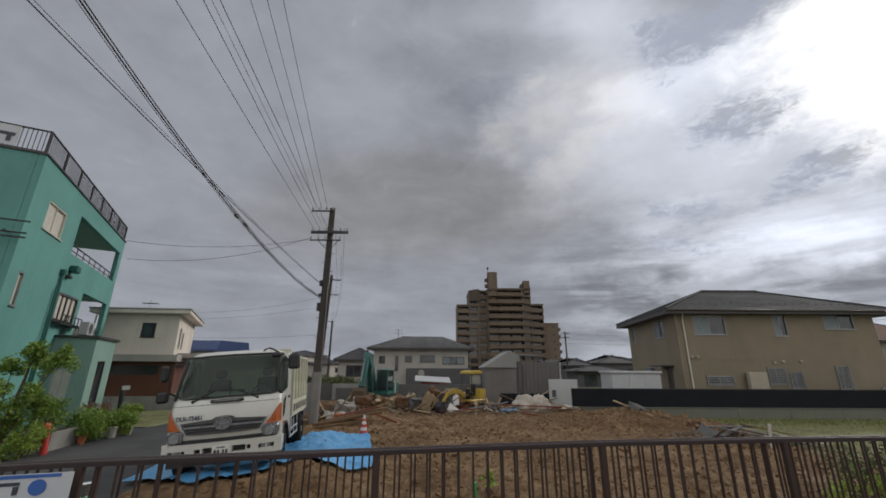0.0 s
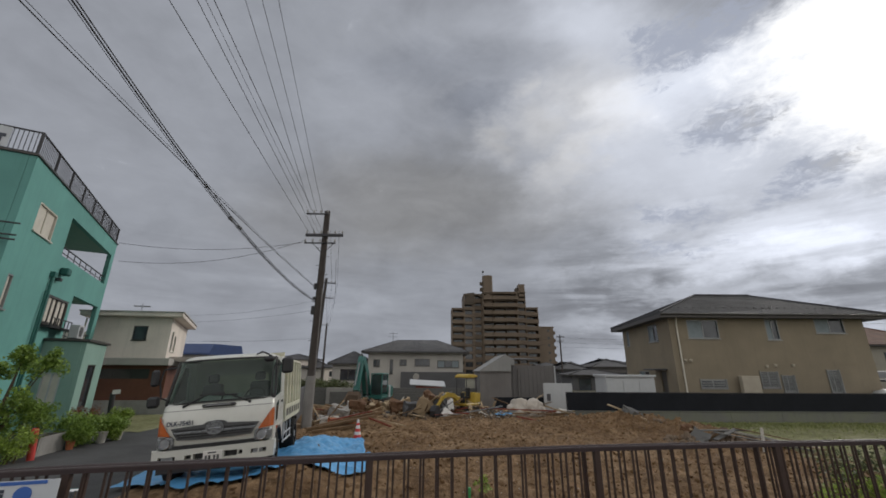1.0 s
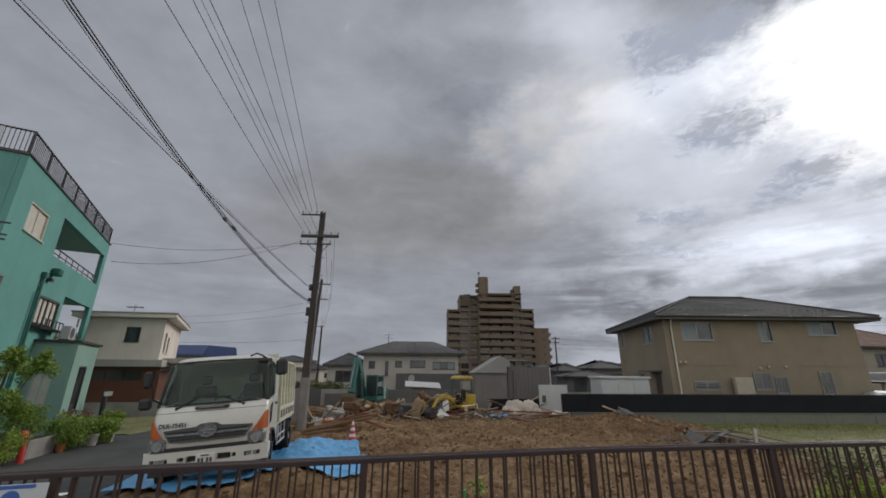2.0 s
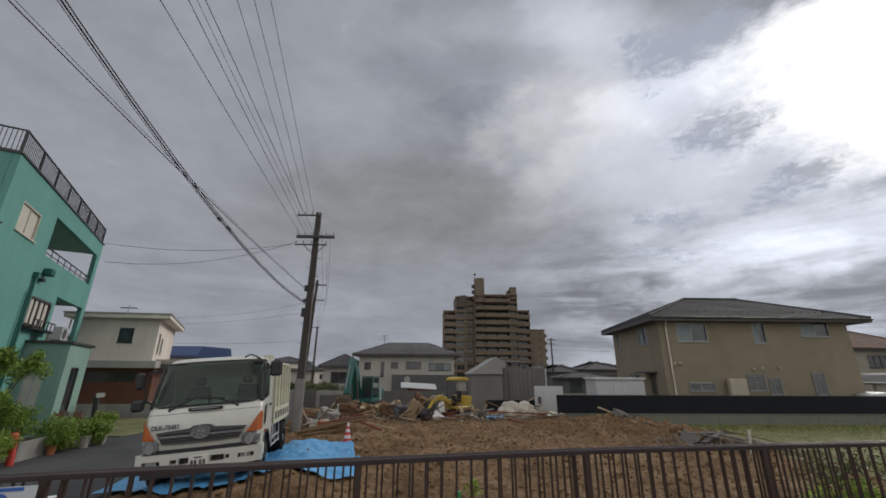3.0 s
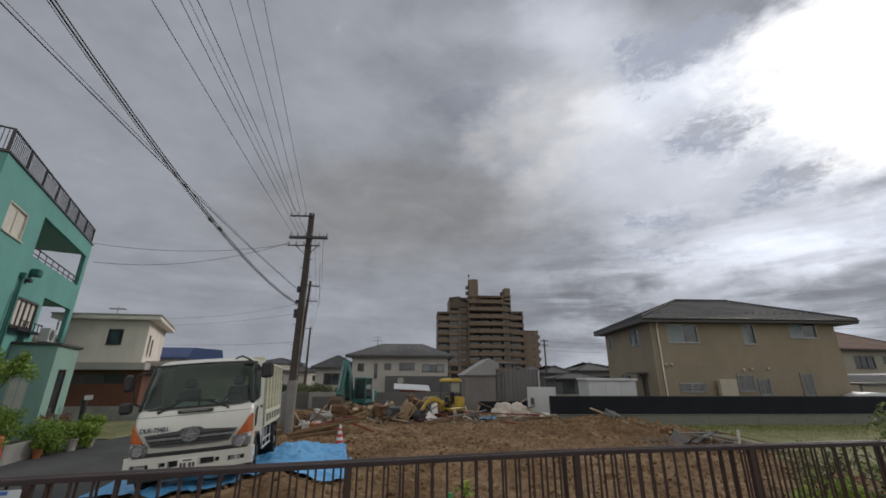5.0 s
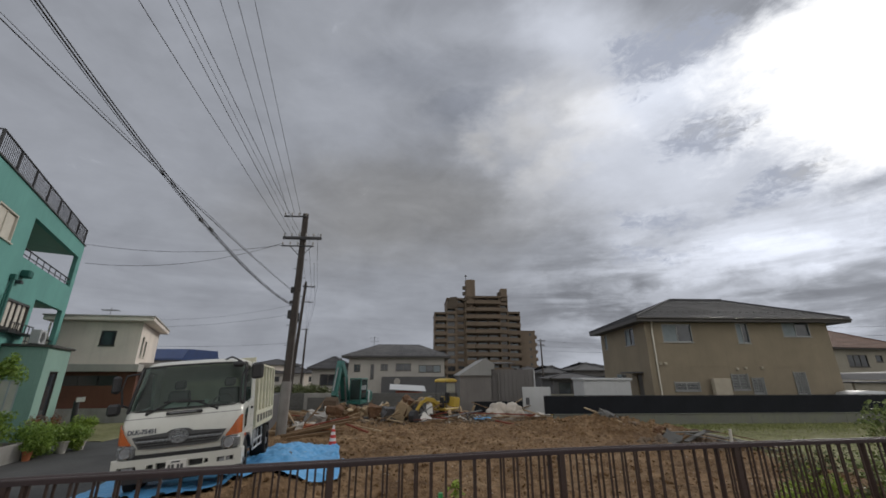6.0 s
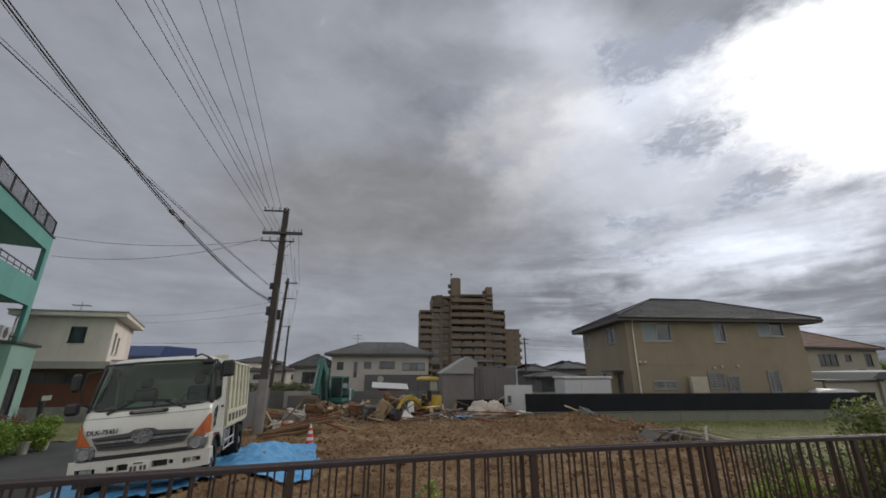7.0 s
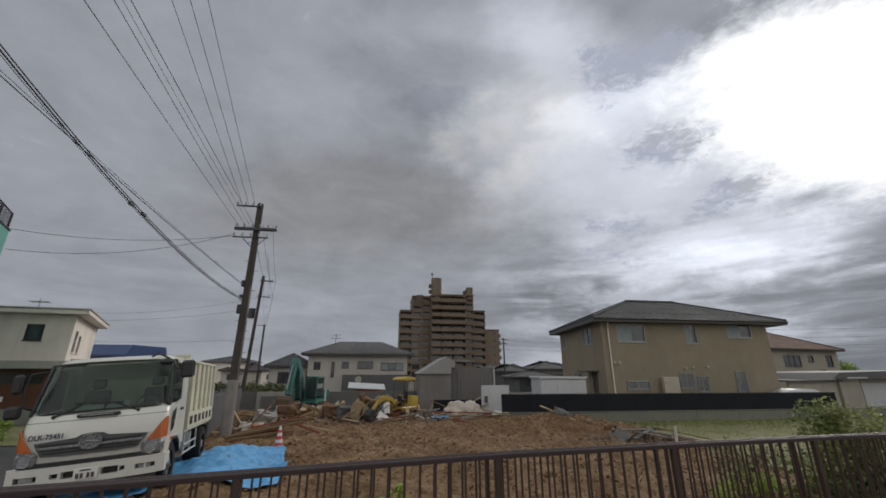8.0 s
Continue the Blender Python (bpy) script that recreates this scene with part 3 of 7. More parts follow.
def sheet(name, x0, x1, y0, y1, step, height, material, label, category, kind="structure"):
    nx, ny = int((x1 - x0) / step), int((y1 - y0) / step)
    verts = [(x0 + (x1 - x0) * i / nx, y0 + (y1 - y0) * j / ny) for j in range(ny + 1) for i in range(nx + 1)]
    me = bpy.data.meshes.new(name)
    me.from_pydata([(x, y, height(x, y)) for x, y in verts], [], [(j * (nx + 1) + i, j * (nx + 1) + i + 1, (j + 1) * (nx + 1) + i + 1, (j + 1) * (nx + 1) + i) for j in range(ny) for i in range(nx)])
    me.materials.append(M[material])
    me.shade_smooth()
    return tagged(new(name, me), label, category, kind=kind)


STREET = -0.225  # the street leans to the left as it goes away


def swell(x, y):
    """The ground rises a little, and leans, where the truck stands."""
    c, n = math.cos(radians(12)), math.sin(radians(12))
    u, v = (x + 4.278) * c + (y - 8.475) * n, -(x + 4.278) * n + (y - 8.475) * c
    du, dv = max(0.0, abs(u) - 1.25), max(0.0, 2.0 * (-0.1 - v), v - 5.2)
    k = max(0.0, 1 - math.hypot(du, dv) / 1.6)
    return k * k * (3 - 2 * k) * (0.33 - 0.024 * max(0.0, min(5.2, v)) + 0.074 * max(-1.3, min(1.3, u)))


def street_edge(y):
    return -4.4 + STREET * (y - 5)


far = bmesh.new()
bmesh.ops.create_grid(far, x_segments=40, y_segments=40, size=1800)
for v in far.verts:
    v.co.z = -0.16
tagged(part("ground", far, "far_ground"), "flat built-up ground reaching to the horizon", "ground", kind="structure")


def dirt_top(x, y):
    e = (x - street_edge(y)) / 0.8
    side = max(-1.0, min(1.0, e))
    keep = max(0.0, min(1.0, (12.6 - x) / 1.6))
    return (lot_height(x, y) if e > 0 else lot_height(x, y) * max(0.0, 1 + e)) * keep - (0.30 if e < -1 else 0.0) + 0.02 * side + swell(x, y)


sheet("lot", -9.0, 13.0, 4.7, 30.0, 0.075, dirt_top, "dirt", "rutted brown bare earth of a cleared building lot", "ground")
sheet("street", -40.0, -3.6, -12.0, 70.0, 0.5, lambda x, y: swell(x, y) - 0.02 + (0.0 if x < street_edge(y) + 0.6 else -0.3), "asphalt", "worn grey asphalt street with patches", "road")
sheet("grass_field", 11.2, 45.0, 4.7, 21.0, 0.35, lambda x, y: 0.03 + 0.04 * noise.noise(Vector((x, y, 3)) * 0.8), "grass", "short patchy grass field beside the lot", "grass")
sheet("verge", -19.5, -11.9, 17.6, 24.0, 0.35, lambda x, y: 0.005 + 0.02 * noise.noise(Vector((x, y, 7))) if x < -12.0 - 0.10 * (y - 17.6) else -0.2, "grass", "dry grass verge before the neighbouring house", "grass")
sheet("yard", 6.9, 62.0, 21.19, 62.0, 2.0, lambda x, y: 0.0, "far_ground", "plain ground of the neighbouring plots", "ground")
sheet("back_plots", -40.0, 6.9, 30.0, 110.0, 3.0, lambda x, y: -0.08, "far_ground", "plain ground of the plots behind the lot", "ground")
# near bank on which the railing stands, and the road the camera is on
sheet("bank", -14.0, 16.0, -6.0, 4.72, 0.8, lambda x, y: 0.55 - 0.58 * max(0, min(1, (y - (3.9 + 0.17 * x) - 0.6) / 0.8)) if y > 2 else 0.55, "asphalt", "grey asphalt roadside behind the railing", "road")


# ---- railing: two parallel runs ----
def run_length(points, upto):
    return sum((Vector(b) - Vector(a)).length for a, b in zip(points[:upto], points[1 : upto + 1]))


def railing(points, height, group, pitch, post_w=0.035, phase=0.5):
    """A bronze railing with a round-topped hand rail, posts, lower rail and balusters."""
    f = thing("railing", "dark bronze metal railing with a flat hand rail and upright bars", "railing", group=group)
    at, total = polyline(points)
    bm = bmesh.new()
    rows = []
    prof = ((-0.032, -0.042), (0.032, -0.042), (0.033, -0.004), (0.028, 0.006), (0.018, 0.006), (0.013, -0.004), (-0.013, 0.002), (-0.018, 0.013), (-0.028, 0.013), (-0.033, 0.003))
    for i in range(61):
        p, d = at(total * i / 60)
        n = Vector((d.y, -d.x, 0)).normalized()
        rows.append([bm.verts.new(p + n * a + Vector((0, 0, height + b))) for a, b in prof])
    for r, s in zip(rows, rows[1:]):
        for k in range(len(prof)):
            k2 = (k + 1) % len(prof)
            bm.faces.new((r[k], r[k2], s[k2], s[k]))
    part("hand_rail", bm, "bronze_top", f, "bronze hand rail with a pale sheen on top")
    bm = bmesh.new()
    for i in range(30):
        a, b = at(total * i / 30)[0], at(total * (i + 1) / 30)[0]
        beam(bm, a + Vector((0, 0, 0.12)), b + Vector((0, 0, 0.12)), 0.035, 0.03)
    part("lower_rail", bm, "bronze", f)
    post = bar = None
    posts = [run_length(points, k) for k in range(1, len(points) - 1)]
    for s in posts:
        p, d = at(s)
        m = Matrix.Translation(p) @ pose(0, 0, 0, 0, 0, math.degrees(math.atan2(d.y, d.x)))
        if post is None:
            post = part("post", cube(-post_w, post_w, -0.03, 0.03, -0.1, height - 0.036, 0.006), "bronze", f)
            post.matrix_basis = m
        else:
            again(post, m)
    s = pitch * phase
    while s < total:
        if min(abs(s - q) for q in posts) > 0.06:
            p, d = at(s)
            m = Matrix.Translation(p) @ pose(0, 0, 0, 0, 0, math.degrees(math.atan2(d.y, d.x)))
            if bar is None:
                bar = part("baluster", cube(-0.0095, 0.0095, -0.008, 0.008, 0.135, height - 0.036), "bronze", f)
                bar.matrix_basis = m
            else:
                again(bar, m)
        s += pitch
    return f


NEAR = [(-6.9, 2.45, 0.55), (-5.2, 3.1, 0.55), (-3.12, 3.78, 0.55), (-0.65, 4.32, 0.55), (1.8, 4.84, 0.55), (4.09, 5.14, 0.55), (6.38, 5.39, 0.55), (8.7, 5.6, 0.55), (13.0, 5.95, 0.55)]
BACK = [(x - 0.05, y + 0.27, z) for x, y, z in NEAR]


railing(NEAR, 1.1, "roadside railings", 0.162)
railing(BACK, 1.058, "roadside railings", 0.162, 0.018, 0.95)

# banner on the railing
ban = thing("banner", "white and blue vinyl banner tied to the railing", "banner", pose(-3.06, 3.66, 0.045, 0, 0, 17.5))
part("cloth", cube(-2.2, 0.02, -0.055, -0.05, 0.62, 1.565), "sign_white", ban)
part("blue_band", cube(-2.2, -0.06, -0.06, -0.0555, 1.535, 1.56), "sign_blue", ban, "blue printed band")
part("blue_foot", cube(-2.2, -0.10, -0.06, -0.0555, 0.64, 1.14), "sign_blue", ban, "blue printed panel")
bm = bmesh.new()
for x, w in ((-1.5, 0.16), (-1.28, 0.16), (-1.06, 0.15), (-0.86, 0.14), (-0.67, 0.16), (-0.47, 0.15)):
    box(bm, x, x + w, -0.061, -0.0555, 1.485, 1.51)
    box(bm, x + w - 0.035, x + w, -0.061, -0.0555, 1.42, 1.48)
part("lettering", bm, "sign_dark", ban, "dark printed bars")
bm = bmesh.new()
tube(bm, (-0.2, -0.0555, 1.465), (-0.2, -0.0615, 1.465), 0.058, n=20)
part("round_mark", bm, "sign_blue", ban, "blue round printed mark")


# ---- retaining wall and black screen fence ----
wallr = thing("retaining_wall", "mossy grey concrete retaining wall with a pale cap", "wall", kind="structure")
bm = bmesh.new()
for i in range(13):
    box(bm, 7.0 + 2.6 * i, 7.0 + 2.6 * i + 2.585, 21.0, 21.18, -0.35, 0.52)
part("wall_panel", bm, "mossy", wallr)
part("cap", cube(7.0, 41.0, 20.97, 21.21, 0.52, 0.57, 0.01), "mossy", wallr)
screen = thing("screen_fence", "black sheet screen fence on the retaining wall", "fence")
post = None
for i in range(11):
    x = 6.6 + 2.0 * i
    if post is None:
        post = part("post", cube(-0.03, 0.03, 0, 0.06, 0.56, 1.43), "steel_dark", screen)
        post.matrix_basis = pose(x, 21.10, 0)
    else:
        again(post, pose(x, 21.10, 0))
pan = None
for i in range(10):
    x = 6.6 + 2.0 * i
    if pan is None:
        bm = bmesh.new()
        box(bm, 0.001, 1.999, 0.0, 0.02, 0.575, 1.42)
        pan = part("panel", bm, "black_sheet", screen)
        pan.matrix_basis = pose(x, 21.07, 0)
    else:
        again(pan, pose(x, 21.07, 0))
part("top_bar", cube(6.6, 26.7, 21.06, 21.10, 1.425, 1.455), "steel_dark", screen)


# ---- beige house ----
def beige_house():
    h = thing("house", "two-storey beige rendered house with a grey tiled hip roof", "house")
    A = affine((14.75, 25.0), (1, -0.004), (0.12, 0.993))
    L, D, H = 12.5, 8.7, 5.86
    wins = [  # x0, x1, z0, z1, panes
        (1.12, 3.12, 4.48, 5.62, 2), (6.15, 6.98, 4.42, 5.70, 2), (9.35, 11.25, 4.85, 5.78, 2),
        (1.36, 2.96, 1.50, 2.03, 2), (5.12, 6.22, 1.54, 2.5, 2), (6.42, 7.2, 1.32, 2.28, 2), (9.3, 10.08, 1.27, 2.62, 2)]
    part("wall", moved(wall_with_holes(L, H, 0.18, [w[:4] for w in wins]), A), "beige", h)
    side = [(1.9, 3.5, 4.45, 5.6, 2), (7.4, 8.0, 4.45, 5.6, 1), (1.5, 2.4, 0.3, 2.5, 1), (4.3, 6.2, 1.5, 2.5, 2)]
    S = A @ affine((0, D), (0, -1), (1, 0))
    part("wall", moved(wall_with_holes(D - 0.19, H, 0.18, [(D - b - 0.0, D - a, c, d) for a, b, c, d, _ in side]), S), "beige", h)
    part("wall", moved(cube(0.0, L, D, D + 0.18, 0, H), A), "beige", h)
    part("wall", moved(cube(L - 0.18, L, 0.19, D - 0.01, 0, H), A), "beige", h)
    for n, (a, b, c, d, k) in enumerate(wins):
        w = window(h, A @ Matrix.Translation((a, 0.03, c)), b - a, d - c, k, glass_mat="pane", label="aluminium sliding window", backing="curtain" if n in (0, 1, 2) else "")
        if c < 3:
            bm = bmesh.new()
            z = c + 0.06
            while z < d - 0.03:
                box(bm, a + 0.04, b - 0.04, -0.07, -0.03, z, z + 0.045)
                z += 0.095
            box(bm, a - 0.02, a + 0.03, -0.08, -0.02, c - 0.02, d + 0.03)
            box(bm, b - 0.03, b + 0.02, -0.08, -0.02, c - 0.02, d + 0.03)
            part("window_grille", moved(bm, A), "alu", w, "pale aluminium louvre guard")
    for a, b, c, d, k in side:
        if c > 1:
            window(h, S @ Matrix.Translation((D - b, 0.03, c)), b - a, d - c, k, label="aluminium sliding window", backing="curtain")
        else:
            part("door", moved(cube(D - b + 0.03, D - a - 0.03, 0.06, 0.1, c, d - 0.03), S), "alu_dark", h, "brown metal back door")
    part("porch_roof", moved(cube(D - 3.1, D - 1.2, -0.85, -0.01, 2.55, 2.65, 0.02), S), "charcoal", h)
    part("band", moved(cube(-0.02, L + 0.02, -0.02, -0.003, 2.95, 3.0), A), "beige", h)
    part("corner_post", moved(cube(-0.03, 0.10, -0.03, -0.004, 0, H), A), "beige", h)
    bm = bmesh.new()
    tube(bm, (0.42, -0.09, 5.35), (0.42, -0.09, 0), 0.05)
    tube(bm, (0.42, -0.09, 5.35), (0.30, -0.5, 5.75), 0.04)
    part("drainpipe", moved(bm, A), "blind", h, "cream plastic drainpipe")
    for x, z in ((0.9, 3.05), (0.55, 3.05), (5.55, 2.72), (6.1, 2.78), (7.2, 2.80)):
        part("vent_hood", moved(cube(x, x + 0.18, -0.13, -0.004, z, z + 0.17, 0.03), A), "beige_trim", h)
    part("water_heater", moved(cube(3.62, 4.72, -0.55, -0.2, 0.25, 2.25, 0.03), A), "beige_trim", h, "tall cream water heater tank")
    r = hip_roof(h, -0.75, L + 1.25, -0.62, D + 0.9, 5.98, 8.02, "tile_grey", A, 18, 0.26)
    bm = bmesh.new()
    for i in range(24):
        box(bm, 0.4 + i * 0.5, 0.52 + i * 0.5, 0.3, 0.34, 6.44, 6.52)
    part("snow_guard", moved(bm, A), "steel_dark", r)
    bm = bmesh.new()
    tube(bm, (-0.75, -0.68, 5.93), (L + 1.25, -0.68, 5.9), 0.06)
    part("gutter", moved(bm, A), "alu_dark", r)
    return h


beige_house()


# ---- green three-storey building ----
def green_building():
    b = thing("building", "three-storey teal rendered house with corner balconies and roof railing", "building", pose(-13.94, 12.21, 0, 0, 0, 26.9))
    Y = affine((0, 0), (0, 1), (-1, 0))  # x runs back along the street face, y goes into the building
    ln, top = 11.45, 9.5
    holes = [(1.25, 2.92, 7.2, 8.28), (4.3, 10.9, 7.02, 8.72), (0.7, 1.08, 4.33, 5.48), (4.3, 6.6, 4.2, 5.36), (6.95, 10.9, 3.72, 5.72), (8.6, 9.8, 0.2, 2.5)]
    part("wall", moved(wall_with_holes(ln, top, 0.2, holes), Y), "teal", b)
    F = affine((-10, 0), (1, 0), (0, 1))
    part("wall", moved(wall_with_holes(9.79, top, 0.2, [(5.2, 7.0, 7.1, 8.3), (5.2, 7.0, 4.2, 5.4), (7.6, 8.9, 0.1, 2.2)]), F), "teal", b)
    part("wall", moved(cube(-10, -2.6, ln - 0.2, ln, 0, top), Matrix.Identity(4)), "teal", b)
    part("roof_slab", cube(-10, -0.21, 0.21, ln - 0.01, 9.25, 9.42), "concrete", b)
    # balcony floors, back walls and ends
    for z0, z1, y0 in ((6.75, 7.02, 4.3), (3.5, 3.72, 6.95)):
        part("balcony_floor", cube(-2.4, -0.21, y0, ln - 0.003, z0, z1), "teal_pale", b)
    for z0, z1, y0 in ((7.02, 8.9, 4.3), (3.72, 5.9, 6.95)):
        # balcony back wall in darker teal: the shade of the recess is coloured in
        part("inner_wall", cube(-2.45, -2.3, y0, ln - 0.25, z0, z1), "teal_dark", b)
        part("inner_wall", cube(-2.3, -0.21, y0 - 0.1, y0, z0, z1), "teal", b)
        window(b, affine((-2.3, y0 + 0.8), (0, 1), (-1, 0)) @ Matrix.Translation((0, -0.04, z0 + 0.05)), 2.6, 1.6, 2, "alu", "pane", label="balcony sliding door", sill=False)
        part("ceiling", cube(-2.3, -0.21, y0, ln - 0.21, z1 - 0.06, z1), "teal_pale", b)
    for y0, z in ((4.3, 7.02), (6.95, 3.72)):
        bm = bmesh.new()
        tube(bm, (-0.1, y0 + 0.05, z + 0.42), (-0.1, ln - 0.2, z + 0.42), 0.03)
        tube(bm, (-0.1, y0 + 0.05, z + 0.18), (-0.1, ln - 0.2, z + 0.18), 0.02)
        for i in range(9):
            y = y0 + 0.1 + (ln - y0 - 0.4) * i / 8
            tube(bm, (-0.1, y, z), (-0.1, y, z + 0.42), 0.018, n=6)
        part("balcony_rail", bm, "steel_dark", b)
    window(b, Y @ Matrix.Translation((1.25, 0.03, 7.2)), 1.67, 1.08, 2, "blind", "blind", label="window with a cream blind drawn", backing="blind")
    window(b, Y @ Matrix.Translation((0.7, 0.03, 4.33)), 0.38, 1.15, 1, "alu", "blind", label="narrow frosted window")
    window(b, Y @ Matrix.Translation((4.3, 0.03, 4.2)), 2.3, 1.16, 4, "alu_dark", "blind", bar=0.09, label="window with white blinds behind dark bars", backing="blind")
    bm = bmesh.new()
    box(bm, 4.2, 6.7, -0.32, -0.01, 4.05, 4.13)
    for i in range(7):
        box(bm, 4.22 + i * 0.4, 4.25 + i * 0.4, -0.31, -0.28, 4.13, 4.42)
    box(bm, 4.2, 6.7, -0.31, -0.28, 4.42, 4.46)
    part("flower_rail", moved(bm, Y), "steel_dark", b)
    window(b, Y @ Matrix.Translation((8.6, 0.03, 0.2)), 1.2, 2.3, 1, "alu_dark", "pane", label="dark glazed door", sill=False)
    for z in (7.1, 4.2):
        window(b, F @ Matrix.Translation((5.2, 0.03, z)), 1.8, 1.2, 2, label="sliding window")
    part("door", moved(cube(7.62, 8.88, 0.06, 0.1, 0.1, 2.18), F), "alu_dark", b, "dark entrance door")
    # projecting ground-floor room
    E_ = affine((1.4, 5.1), (0, 1), (-1, 0))
    part("annex_wall", moved(wall_with_holes(3.2, 3.55, 0.15, [(0.95, 2.1, 0.75, 2.62)]), E_), "teal_pale", b)
    window(b, E_ @ Matrix.Translation((0.95, 0.03, 0.75)), 1.15, 1.87, 1, "alu_dark", "pane", label="tall dark window")
    part("annex_wall", moved(wall_with_holes(1.24, 3.55, 0.15, [(0.25, 0.85, 1.1, 2.3)]), affine((0.005, 5.1), (1, 0), (0, 1))), "teal_pale", b)
    window(b, affine((0.005, 5.1), (1, 0), (0, 1)) @ Matrix.Translation((0.25, 0.03, 1.1)), 0.6, 1.2, 2, "white_metal", "blind", label="small white window")
    part("annex_wall", cube(0.005, 1.24, 8.15, 8.3, 0, 3.55), "teal_pale", b)
    part("annex_roof", cube(0.006, 1.52, 4.98, 8.42, 3.553, 3.66, 0.015), "alu_dark", b)
    # pipes and lamp
    bm = bmesh.new()
    tube(bm, (0.08, 3.85, 6.05), (0.08, 3.85, 0.0), 0.055)
    tube(bm, (0.08, 3.65, 5.4), (0.08, 3.65, 0.0), 0.035)
    box(bm, 0.002, 0.16, 3.75, 3.95, 6.0, 6.2)
    part("drainpipe", bm, "teal_dark", b)
    part("vent_hood", cube(0.002, 0.3, 4.55, 4.95, 6.25, 6.55, 0.04), "teal_dark", b)
    part("wall_lamp", cube(0.002, 0.18, 4.35, 4.6, 5.95, 6.08, 0.02), "steel_dark", b)
    # roof railing
    rails = bmesh.new()
    for z in (9.62, 10.44):
        tube(rails, (-0.08, 0.08, z), (-0.08, ln - 0.05, z), 0.035, n=6)
        tube(rails, (-9.9, 0.08, z), (-0.08, 0.08, z), 0.035, n=6)
    part("roof_rail", rails, "steel_dark", b)
    post = slat = None
    spots = [(-0.08, 0.08 + (ln - 0.13) * i / 7) for i in range(8)] + [(-0.08 - 1.4 * i, 0.08) for i in range(1, 8)]
    for x, y in spots:
        if post is None:
            post = part("rail_post", cube(-0.035, 0.035, -0.035, 0.035, 9.42, 10.46), "steel_dark", b)
            post.matrix_basis = pose(x, y, 0)
        else:
            again(post, pose(x, y, 0))
    bars = [(-0.08, 0.08 + i * 0.125) for i in range(91)] + [(-0.08 - i * 0.125, 0.08) for i in range(1, 78)]
    for x, y in bars:
        if slat is None:
            slat = part("rail_bar", cube(-0.009, 0.009, -0.009, 0.009, 9.62, 10.43), "steel_dark", b)
            slat.matrix_basis = pose(x, y, 0)
        else:
            again(slat, pose(x, y, 0))
    part("parapet_cap", cube(-0.24, 0.06, -0.06, ln + 0.04, 9.503, 9.56), "alu_dark", b)
    part("parapet_cap", cube(-10, -0.245, -0.06, 0.24, 9.503, 9.56), "alu_dark", b)
    sheet_ = part("rail_banner", cube(-6.2, -0.85, 0.03, 0.04, 9.66, 10.4), "sign_white", b, "white printed banner on the roof rail")
    for x in (-1.5, -2.4, -3.3, -4.2):
        bm = box(bmesh.new(), x, x + 0.55, 0.018, 0.028, 10.0, 10.12)
        box(bm, x + 0.35, x + 0.47, 0.018, 0.028, 9.78, 10.002)
        part("banner_mark", bm, "sign_dark", sheet_, "dark printed bar")
    # brackets for the service wires
    bm = bmesh.new()
    for z in (6.95, 6.55, 6.4):
        tube(bm, (-1.6, -0.28, z), (0.25, -0.28, z), 0.03, n=6)
    for x in (-1.4, -0.3):
        tube(bm, (x, -0.01, 6.6), (x, -0.3, 6.6), 0.03, n=6)
    part("wire_bracket", bm, "steel_dark", b)
    return b


green_building()
G = pose(-13.94, 12.21, 0, 0, 0, 26.9)
ac = thing("air_conditioner", "white outdoor air conditioner on the annex roof", "air conditioner", G @ pose(0.75, 5.9, 3.662))
part("case", cube(-0.16, 0.16, -0.4, 0.4, 0.05, 0.62, 0.02), "white_metal", ac)
bm = rod((0.161, -0.08, 0.33), (0.175, -0.08, 0.33), 0.22, n=20)
part("fan_grille", bm, "grille", ac)
for y in (-0.3, 0.3):
    part("foot", cube(-0.17, 0.17, y - 0.04, y + 0.04, 0, 0.05), "black_plastic", ac)


